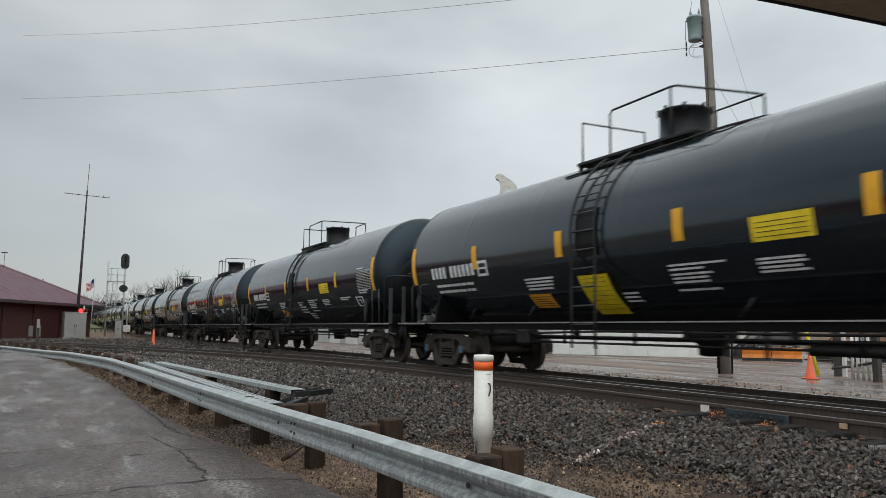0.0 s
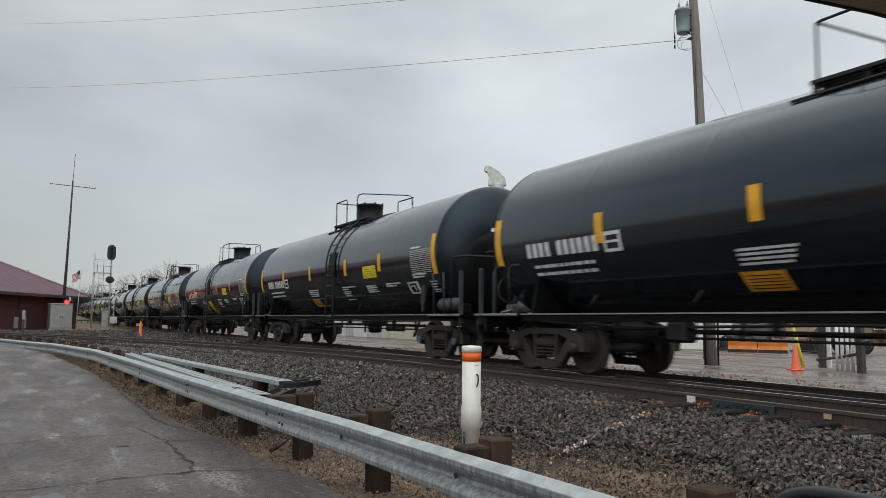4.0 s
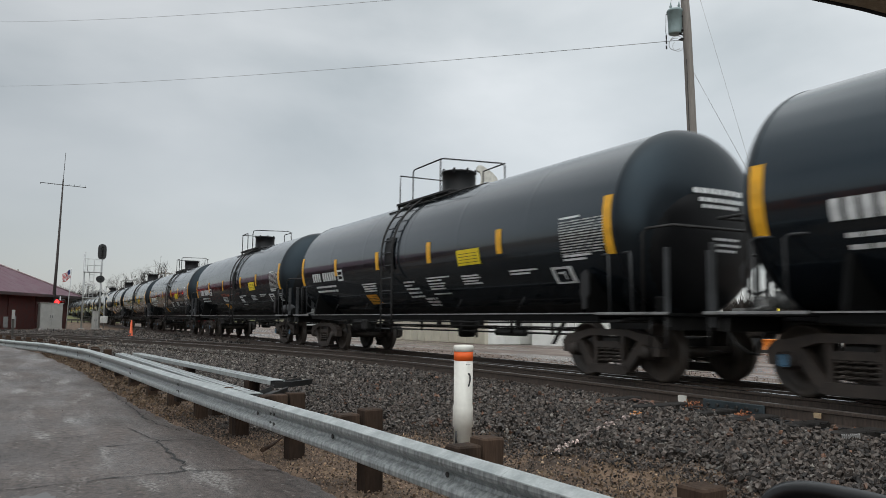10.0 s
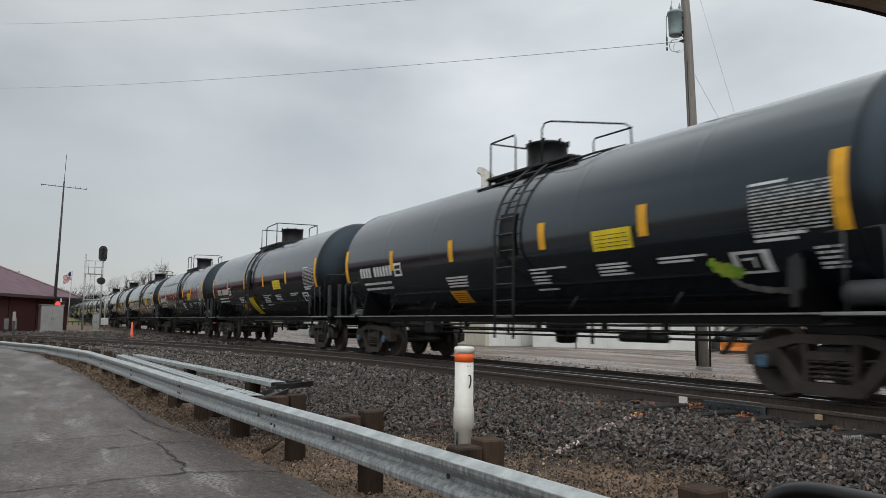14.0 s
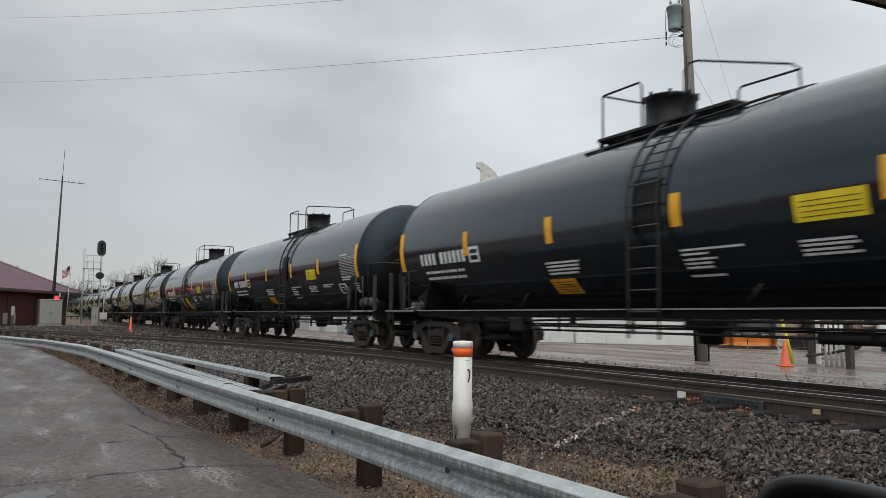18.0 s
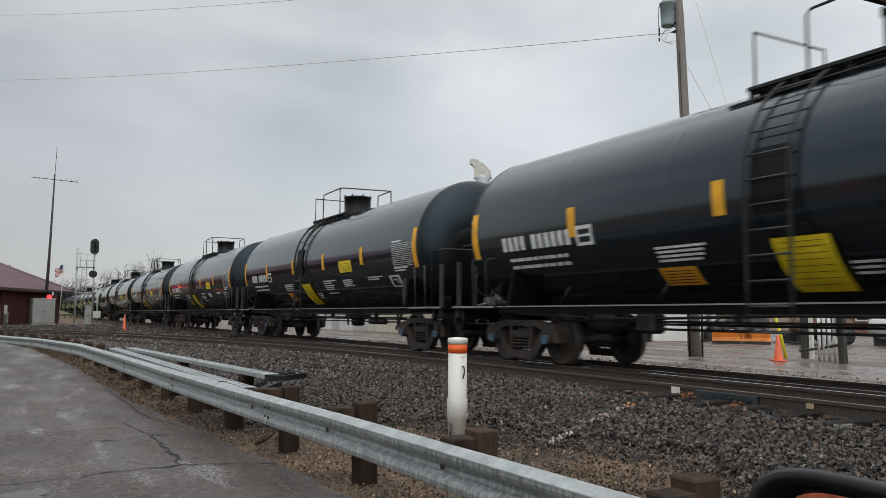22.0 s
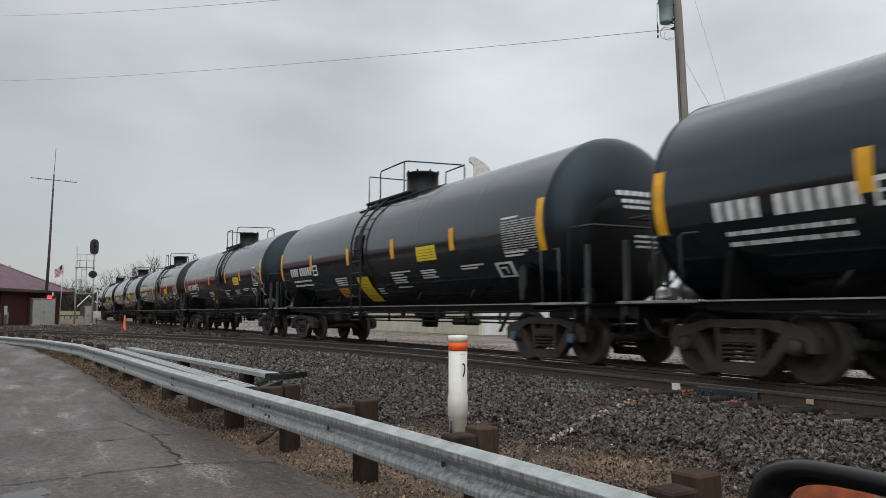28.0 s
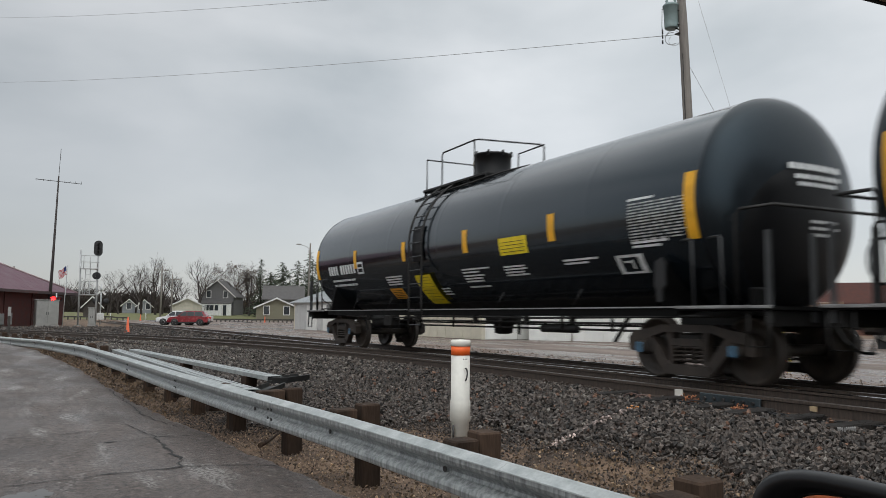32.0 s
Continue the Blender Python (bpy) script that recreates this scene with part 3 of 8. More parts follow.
stones("ballast_stones", "paler grey stones among the ballast", 1500, (-14, -2.0), lambda x: (bed_y(x) - 0.2, spur_y(x) - 0.1), (0.026, 0.056), M_pale_stone, 12, lift=0.012)
stones("ballast_stones", "paler grey stones among the ballast", 2600, (-34, -14), lambda x: (bed_y(x), spur_y(x) - 0.1), (0.045, 0.08), M_pale_stone, 13, lift=0.012)
stones("ballast_stones", "rust-stained stones among the ballast", 700, (-14, -2.0), lambda x: (bed_y(x) - 0.2, spur_y(x) - 0.05), (0.03, 0.065), M_rust_stone, 14, lift=0.012)
stones("ballast_stones", "small ballast stones strewn over the dirt", 7000, (-13, -2.0), lambda x: (bed_y(x) - 0.45, bed_y(x) + 0.2), (0.016, 0.040), M_stone, 7, lift=-0.012)
stones("ballast_stones", "small ballast stones strewn over the dirt", 3600, (-13, -2.0), lambda x: (bed_y(x) - 1.15, bed_y(x) - 0.3), (0.012, 0.030), M_stone, 17, lift=-0.016)
stones("verge_pebbles", "pale tan pebbles strewn over the dirt", 900, (-10, -2.0), lambda x: (guard_y(x) + 0.15, bed_y(x) - 0.1), (0.012, 0.034), M_tan_pebble, 18, lift=-0.02)
stones("lot_gravel", "brown gravel along the edge of the lot", 9000, (-34, -2), lambda x: (np.where(x > -10.4, 10.6, 12.3), 15.5 + 0 * x), (0.02, 0.05), M_pebble, 20, lift=-0.01, flat=0.5)
stones("ballast_shoulder", "dark low heap of ballast along the far side of the track", 4200, (-46, -10.4), lambda x: (10.75 + 0 * x, 11.8 + 0 * x), (0.05, 0.10), M_fouled_stone, 8, lift=0.0)
stones("verge_pebbles", "brown pebbles and grit behind the guardrail", 40000, (-14, -2.0), lambda x: (road_edge(x) - 0.05, bed_y(x) + 0.15), (0.008, 0.027), M_pebble, 6, lift=-0.034)
stones("verge_pebbles", "brown pebbles and grit along the road edge", 7000, (-30, -13), lambda x: (road_edge(x) - 0.05, bed_y(x) + 0.1), (0.014, 0.034), M_pebble, 16, lift=-0.034)
M_leaf = mat("dry_leaf", (0.125, 0.083, 0.050), 0.8, var=0.3, scale=10, bump=0, island=0.7, world=True)
stones("leaf_litter", "dry tan leaf scraps on the dirt", 1700, (-9.5, -2.2), lambda x: (guard_y(x) + 0.1, bed_y(x) - 0.1), (0.014, 0.036), M_leaf, 9, lift=-0.012, flat=0.15)
stones("leaf_litter", "pile of dry tan leaves on the dirt", 150, (-6.1, -5.0), lambda x: (4.45 + 0 * x, 5.05 + 0 * x), (0.02, 0.05), M_leaf, 19, lift=-0.005, flat=0.15)
stones("leaf_litter", "dry tan leaf scraps along the road edge", 2200, (-30, -12), lambda x: (road_edge(x) - 0.03, guard_y(x) + 0.5), (0.03, 0.06), M_leaf, 10, lift=-0.015, flat=0.2)
stones("leaf_litter", "leaf scraps fallen on the asphalt", 90, (-14, -3), lambda x: (-2.0 + 0 * x, road_edge(x)), (0.008, 0.018), mat("wet_leaf", (0.05, 0.035, 0.022), 0.7, var=0.3, scale=10, bump=0, island=0.7, world=True), 11, lift=0.006, flat=0.15)

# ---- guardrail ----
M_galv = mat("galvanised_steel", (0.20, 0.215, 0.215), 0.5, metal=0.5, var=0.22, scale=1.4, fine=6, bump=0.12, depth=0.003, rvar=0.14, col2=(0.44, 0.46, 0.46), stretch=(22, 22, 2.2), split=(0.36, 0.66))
# paler copy of the steel: sky light on upward faces, put into the colour
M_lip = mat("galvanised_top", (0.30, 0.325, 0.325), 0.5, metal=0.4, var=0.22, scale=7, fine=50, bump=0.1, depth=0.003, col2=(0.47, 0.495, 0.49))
M_post = mat("weathered_timber", (0.036, 0.023, 0.016), 0.8, var=0.6, scale=4, fine=45, bump=0.6, depth=0.010, each=0.25, stretch=(1, 1, 0.15), spec=0.2)
W_BEAM = [(0.0, 0.155), (0.012, 0.150), (0.045, 0.135), (0.080, 0.118), (0.083, 0.085), (0.075, 0.062), (0.012, 0.022), (0.0, 0.0), (0.012, -0.022), (0.075, -0.062), (0.083, -0.085), (0.080, -0.118), (0.045, -0.135), (0.012, -0.150), (0.0, -0.155)]
W_SECTION = [(a, b) for a, b in W_BEAM] + [(a - 0.006, b) for a, b in W_BEAM[::-1]]


def beam_z(x):
    return float(np.interp(-x, [-2, 1.5, 4, 6.5, 9, 12, 16, 22, 34, 46], [0.42, 0.444, 0.468, 0.493, 0.509, 0.522, 0.535, 0.540, 0.42, 0.35]))


def beam_path(x0, x1, n, off=0.0):
    return [(x, float(guard_y(x)) + off, beam_z(x)) for x in np.linspace(x0, x1, n)]


def guardrail():
    g = thing("guardrail", "galvanised steel guardrail on weathered timber posts beside the road", "guardrail")
    cuts = [1.2] + [-3.8 * i - 0.35 for i in range(0, 13)]
    for a, b in zip(cuts, cuts[1:]):
        part("beam", sweep(B(), W_SECTION, beam_path(a + 0.08, b - 0.08, 9, off=0.004 * (cuts.index(a) % 2)), smooth=False), M_galv, g)
        part("top_lip", sweep(B(), [(-0.004, 0.157), (0.014, 0.154), (0.084, 0.120), (0.086, 0.112), (0.080, 0.110), (0.010, 0.150), (-0.004, 0.152)], beam_path(a + 0.08, b - 0.08, 9, off=0.004 * (cuts.index(a) % 2))), M_lip, g, "upper edge of the beam, painted lighter for the sky light on it")
    first = None
    for i in range(25):
        x = -1.07 - 1.86 * i
        gap = (0.03, 0.03, 0.0, 0.06)[i] if i < 4 else 0.11 if i < 6 else 0.10
        y = float(guard_y(x))
        drop = beam_z(x) - 0.575
        turn = math.degrees(math.atan(float(guard_y(x + 0.5) - guard_y(x - 0.5))))
        m = pose(x, y + gap, random.uniform(-0.01, 0.005) - (0.17 if 5 <= i <= 10 else 0.0), random.uniform(-1.5, 1.5), random.uniform(-1.5, 1.5), turn)
        mb = pose(x + 0.03, y, drop + random.uniform(-0.008, 0.004) - (0.08 if 5 <= i <= 10 else 0.0), 0, random.uniform(-2, 2), turn)
        if first is None:
            first = part("post", box(B(), (-0.09, 0.215, -0.45), (0.09, 0.395, 0.705), 0.012), M_post, g)
            first.matrix_basis = m
            blk = part("blockout", box(B(), (-0.085, 0.008, 0.42), (0.085, 0.205, 0.765), 0.012), M_post, g)
            blk.matrix_basis = mb
            blk_wide = part("blockout", box(B(), (-0.085, 0.008, 0.42), (0.085, 0.29, 0.765), 0.012), M_post, g)
            blk_wide.matrix_basis = pose(x + 1.83, y, 0)
            bolt = part("bolt", lathe(B(), [(0.020, -0.014), (0.020, -0.006), (0.010, 0.0)], 8, "Y", (0, -0.012, 0.575)), M_steel, g)
            bolt.matrix_basis = mb
        else:
            again(first, m)
            again(blk_wide if gap > 0.1 else blk, mb)
            again(bolt, mb)
    # bolted splices where the beams lap
    for a in cuts[3:]:
        for dz in (-0.11, -0.05, 0.05, 0.11):
            for dx in (-0.06, 0.06):
                o = again(bolt, pose(a + dx, float(guard_y(a)) - 0.045, beam_z(a) - 0.575 + dz))
                o["label"] = "splice bolt"
    return g


guardrail()


M_black_rubber = mat("black_rubber", (0.012, 0.012, 0.012), 0.6, var=0.3, bump=0.1)


def loose_beam(x0, y0, x1, y1, z0, z1, shoe):
    """A channel lying flat; z is the height of its underside at either end, shoe the far tip of its black end plate."""
    b = thing("loose_beam", "old slotted galvanised steel channel lying behind the guardrail", "steel channel", group="removed steel channels")
    n = 8
    sec = [(-0.115, 0.0), (-0.107, 0.0), (-0.107, 0.058), (0.107, 0.058), (0.107, 0.0), (0.115, 0.0), (0.115, 0.060), (0.100, 0.068), (-0.100, 0.068), (-0.115, 0.060)]
    a, c = Vector((x0, y0, z0)), Vector((x1, y1, z1))
    part("channel", sweep(B(), sec, [a.lerp(c, i / n) for i in range(n + 1)]), M_lip, b)
    d = (c - a).normalized()
    side = Vector((-d.y, d.x, 0))
    bm = B()
    k = int((c - a).length / 0.20)
    for i in range(1, k):
        p = a.lerp(c, i / k) + Vector((0, 0, 0.0695))
        for s in (-0.055, 0.055):
            q = [p + d * u * 0.050 + side * (s + v * 0.020) for u, v in ((-1, -1), (1, -1), (1, 1), (-1, 1))]
            bm.faces.new([bm.verts.new(v) for v in q])
    tagged(part("slot_pattern", bm, M_steel, b), kind="stuff")
    e = Vector(shoe)
    out = (e - c).normalized() * 0.1
    part("end_shoe", sweep(B(), [(-0.11, -0.03), (0.11, -0.03), (0.12, 0.05), (0.105, 0.055), (0.09, 0.0), (-0.09, 0.0), (-0.105, 0.055), (-0.12, 0.05)], [c + d * 0.06 - side * 0.1, c + d * 0.1 + out, e]), M_black_rubber, b, "black rubber end piece")


loose_beam(-21.3, 2.12, -9.45, 2.45, 0.555, 0.552, (-10.35, 3.02, 0.56))
loose_beam(-21.3, 2.52, -11.4, 3.30, 0.556, 0.552, (-11.65, 3.82, 0.56))
for x, y in ((-10.6, 2.56), (-12.4, 3.18), (-14.5, 2.36), (-16.2, 2.90), (-18.4, 2.25), (-20.4, 2.60)):
    g0 = float(land(np.float64(x), np.float64(y)))
    o = tagged(part("timber_block", box(B(), (-0.09, -0.10, g0 - 0.08), (0.09, 0.10, 0.553), 0.01), M_post), "dark timber stub under the loose channels", "timber stub")
    o.matrix_basis = pose(x, y, 0, 0, 0, 8)


def branch_bit():
    o = tagged(part("fallen_branch", tube(B(), [(-8.75, 2.38, 0.06), (-8.85, 2.48, 0.075), (-9.0, 2.56, 0.07), (-9.25, 2.72, 0.09), (-9.55, 2.92, 0.11)], 0.026, 6, r1=0.010), M_post), "short fallen branch by a guardrail post", "branch")


branch_bit()

# ---- the tank train ----
M_tank = mat("black_tank_paint", (0.0048, 0.0072, 0.0102), 0.19, var=0.25, scale=0.7, fine=14, bump=0.012, depth=0.01, rvar=0.04, col2=(0.0078, 0.0112, 0.0152), spec=0.62, coat=0.55)
M_tank_head = mat("grimy_tank_head_paint", (0.0065, 0.0072, 0.0085), 0.34, var=0.3, scale=1.6, fine=14, bump=0.02, rvar=0.08, spec=0.42, col2=(0.0105, 0.0115, 0.013))
for m in (M_tank, M_tank_head):
    m.node_tree.nodes["Principled BSDF"].inputs["Specular Tint"].default_value = (0.62, 0.84, 1.0, 1.0)
M_shield = mat("matt_black_shield", (0.0055, 0.0057, 0.0064), 0.42, var=0.3, scale=2, fine=30, bump=0.05, spec=0.22)
M_under = mat("grimy_underframe", (0.0085, 0.0078, 0.0072), 0.6, var=0.4, scale=3, fine=35, bump=0.3)
M_truck = mat("dusty_cast_steel", (0.022, 0.0168, 0.0138), 0.65, var=0.4, scale=4, fine=40, bump=0.3, col2=(0.050, 0.038, 0.031))
M_wheel = mat("rolled_wheel_steel", (0.026, 0.020, 0.016), 0.6, var=0.3, scale=4, fine=40, bump=0.2, col2=(0.052, 0.040, 0.032))
M_tread = mat("bright_tread", (0.35, 0.35, 0.36), 0.3, metal=1.0, bump=0)
M_yellow = mat("reflective_amber", (0.80, 0.40, 0.02), 0.45, var=0.1, scale=5, bump=0)
M_lemon = mat("yellow_notice", (0.80, 0.60, 0.02), 0.5, var=0.1, scale=5, bump=0)
M_orange = mat("orange_notice", (0.80, 0.36, 0.03), 0.5, var=0.1, scale=5, bump=0)
M_white = mat("white_stencil", (0.66, 0.67, 0.67), 0.55, var=0.15, scale=9, bump=0)
M_ink = mat("black_ink", (0.02, 0.02, 0.02), 0.6, bump=0)
M_notice_ink = mat("faded_notice_ink", (0.07, 0.05, 0.012), 0.6, bump=0)
M_bluecap = mat("blue_bearing_cap", (0.065, 0.15, 0.235), 0.5, var=0.35, scale=9, fine=50)
M_red = mat("red_marker", (0.6, 0.03, 0.02), 0.4, bump=0)
M_grey = mat("grey_fitting", (0.045, 0.047, 0.05), 0.5, var=0.25, scale=4, bump=0.15)
M_fit = mat("wet_bare_fitting", (0.20, 0.20, 0.195), 0.4, metal=0.3, var=0.4, scale=6, bump=0.1)
M_skirt = mat("black_skirt", (0.004, 0.004, 0.004), 0.7, var=0.3, scale=3, bump=0.1, spec=0.12)
M_dim = mat("grimy_grey_bracket", (0.013, 0.0132, 0.014), 0.5, var=0.3, scale=5, bump=0.15)
# pale colour for thin edges: the reflection on wet steel is painted in
M_line = mat("wet_pale_edge", (0.22, 0.22, 0.22), 0.35, var=0.2, bump=0)
TANK_R, TANK_Z, HEAD = 1.547, 2.515, 0.56
TANK_END = {-1: 7.90, 1: 7.60}      # where the barrel meets its heads, behind and in front
CAR_PITCH = 18.1


def skin(bm, x0, x1, z0, z1, lift=0.006, nx=2, nz=4, slant=0.0):
    """A patch that lies on the near side of the tank between two heights over the rail."""
    def ang(z):
        return math.asin(max(-1, min(1, (z - TANK_Z) / TANK_R)))
    a0, a1 = ang(z0), ang(z1)
    rows = []
    for j in range(nz + 1):
        a = a0 + (a1 - a0) * j / nz
        r = TANK_R + lift
        rows.append([bm.verts.new((x0 + (x1 - x0) * i / nx + slant * (j / nz - 0.5), -r * math.cos(a), TANK_Z + r * math.sin(a))) for i in range(nx + 1)])
    for j in range(nz):
        for i in range(nx):
            bm.faces.new((rows[j][i], rows[j][i + 1], rows[j + 1][i + 1], rows[j + 1][i]))
    return bm


def bars(x0, x1, zs, h, breaks=0, seed=0, lift=0.007):
    """Lines of stencilled writing as plain bars; breaks: gaps between words."""
    bm = B()
    r = random.Random(seed)
    for i, z in enumerate(zs):
        a, b = (x0, x1) if not isinstance(x1, (list, tuple)) else (x0, x1[i])
        if breaks:
            x = a
            while x < b - 0.05:
                w = min(b - x, r.uniform(0.10, 0.34))
                skin(bm, x, x + w, z, z + h, lift, 1, 1)
                x += w + r.uniform(0.025, 0.06)
        else:
            skin(bm, a, b, z, z + h, lift, 1, 1)
    return bm


def number_blocks(x0, x1, z0, z1, seed):
    """The car's mark and number, as blocks the size of its characters."""
    bm = B()
    n = 10
    w = (x1 - x0 - 0.16) / n
    x = x0
    for i in range(n):
        if i == 4:
            x += 0.16
        skin(bm, x, x + w - 0.06, z0, z1, 0.007, 1, 3)
        x += w
    return bm


def tank_shell():
    prof = [(TANK_R, -TANK_END[-1]), (TANK_R, 0.012 - TANK_END[-1]), (TANK_R, 0.05 - TANK_END[-1])]
    for s in (-5.2, -2.6, 0.0, 2.6, 5.2):
        prof += [(TANK_R, s - 0.09), (TANK_R, s - 0.03), (TANK_R + 0.0018, s - 0.012), (TANK_R + 0.0018, s + 0.012), (TANK_R, s + 0.03), (TANK_R, s + 0.09)]
    prof += [(TANK_R, TANK_END[1] - 0.05), (TANK_R, TANK_END[1] - 0.012), (TANK_R, TANK_END[1])]
    return lathe(B(), prof, 64, "X", (0, 0, TANK_Z))


def tank_head(s):
    """A dished end, with the weld that joins it to the barrel."""
    n = 14
    prof = [(TANK_R + 0.004, s * (TANK_END[s] - 0.03)), (TANK_R + 0.004, s * TANK_END[s])]
    for i in range(1, n + 1):
        a = math.pi / 2 * (1 - i / n)
        prof.append((TANK_R * math.sin(a) if i < n else 0.0, s * (TANK_END[s] + HEAD * math.cos(a))))
    return lathe(B(), prof if s > 0 else prof[::-1], 64, "X", (0, 0, TANK_Z))


def head_x(y, z, s=1):
    """How far out the tank's head lies at a point across it."""
    q = math.asin(min(1.0, math.hypot(y, z) / TANK_R))
    return TANK_END[s] + HEAD * math.cos(q)


def wheelset():
    bm = B()
    for s in (-1, 1):
        prof = [(0.09, s * 0.66), (0.16, s * 0.68), (0.17, s * 0.70), (0.36, s * 0.735), (0.40, s * 0.69), (0.485, s * 0.685), (0.485, s * 0.715), (0.462, s * 0.73), (0.455, s * 0.82), (0.41, s * 0.822), (0.38, s * 0.76), (0.19, s * 0.745), (0.17, s * 0.83), (0.09, s * 0.83)]
        lathe(bm, prof if s > 0 else prof[::-1], 36, "Y")
    lathe(bm, [(0.085, -0.98), (0.085, 0.98)], 12, "Y")
    bmesh.ops.recalc_face_normals(bm, faces=bm.faces[:])
    return bm


def side_frame(y):
    """A cast side frame: bowed top chord, two openings, a spring pocket and pedestal ends."""
    bm = B()
    t0, t1 = (y - 0.085, y + 0.085)
    prism(bm, [(-1.18, 0.40), (-1.20, 0.60), (-1.08, 0.70), (-0.80, 0.735), (-0.48, 0.80), (0.48, 0.80), (0.80, 0.735), (1.08, 0.70), (1.20, 0.60), (1.18, 0.40), (1.05, 0.40), (1.02, 0.55), (0.80, 0.58), (0.70, 0.62), (0.46, 0.69), (-0.46, 0.69), (-0.70, 0.62), (-0.80, 0.58), (-1.02, 0.55), (-1.05, 0.40)], t0, t1)
    for s in (-1, 1):
        prism(bm, [(s * 0.84, 0.60), (s * 0.70, 0.625), (s * 0.60, 0.52), (s * 0.44, 0.33), (s * 0.36, 0.26), (s * 0.34, 0.12), (s * 0.46, 0.12), (s * 0.60, 0.26), (s * 0.74, 0.44)], t0 + 0.01, t1 - 0.01)
        prism(bm, [(s * 0.40, 0.70), (s * 0.29, 0.70), (s * 0.29, 0.22), (s * 0.36, 0.22), (s * 0.36, 0.50)], t0 + 0.02, t1 - 0.02)
        prism(bm, [(s * 0.74, 0.60), (s * 0.74, 0.40), (s * 0.80, 0.40), (s * 0.82, 0.58)], t0, t1)
    prism(bm, [(-0.48, 0.12), (-0.42, 0.09), (0.42, 0.09), (0.48, 0.12), (0.40, 0.23), (-0.40, 0.23)], t0 - 0.02, t1 + 0.02)
    prism(bm, [(-0.30, 0.50), (0.30, 0.50), (0.27, 0.60), (-0.27, 0.60)], t0 + 0.01, t1 - 0.01)
    bmesh.ops.recalc_face_normals(bm, faces=bm.faces[:])
    return bm


def springs(y):
    bm = B()
    for cx in (-0.19, 0.0, 0.19):
        pts = [(cx + 0.085 * math.cos(a), y + 0.075 * math.sin(a), 0.25 + 0.24 * a / (2 * math.pi * 4)) for a in np.linspace(0, 2 * math.pi * 4, 45)]
        tube(bm, pts, 0.017, 5)
    return bm




def build_truck(car, x):
    t = part("truck", box(B(), (-0.2, -1.05, 0.50), (0.2, 1.05, 0.68), 0.03), M_under, car, "cast steel two-axle truck")
    t.matrix_basis = pose(x, 0, 0)
    for y in (-1.02, 1.02):
        part("side_frame", side_frame(y), M_truck, t, "dusty cast side frame")
        part("spring_nest", springs(y), M_truck, t)
    for s in (-1, 1):
        w = part("wheelset", wheelset(), M_wheel, t, "pair of rolled steel wheels on an axle")
        w.matrix_basis = pose(s * 0.89, 0, 0.457)
        for y in (-1.0, 1.0):
            part("bearing_cap", lathe(B(), [(0.0, -0.17), (0.085, -0.17), (0.105, -0.14), (0.115, 0.0), (0.115, 0.08)] if y < 0 else [(0.115, -0.08), (0.115, 0.0), (0.105, 0.14), (0.085, 0.17), (0.0, 0.17)], 16, "Y", (s * 0.89, y, 0.457)), M_truck, t)
        part("brake_beam", tube(B(), [(s * 0.36, -0.8, 0.42), (s * 0.36, 0.8, 0.42)], 0.05, 8), M_under, t)
    return t


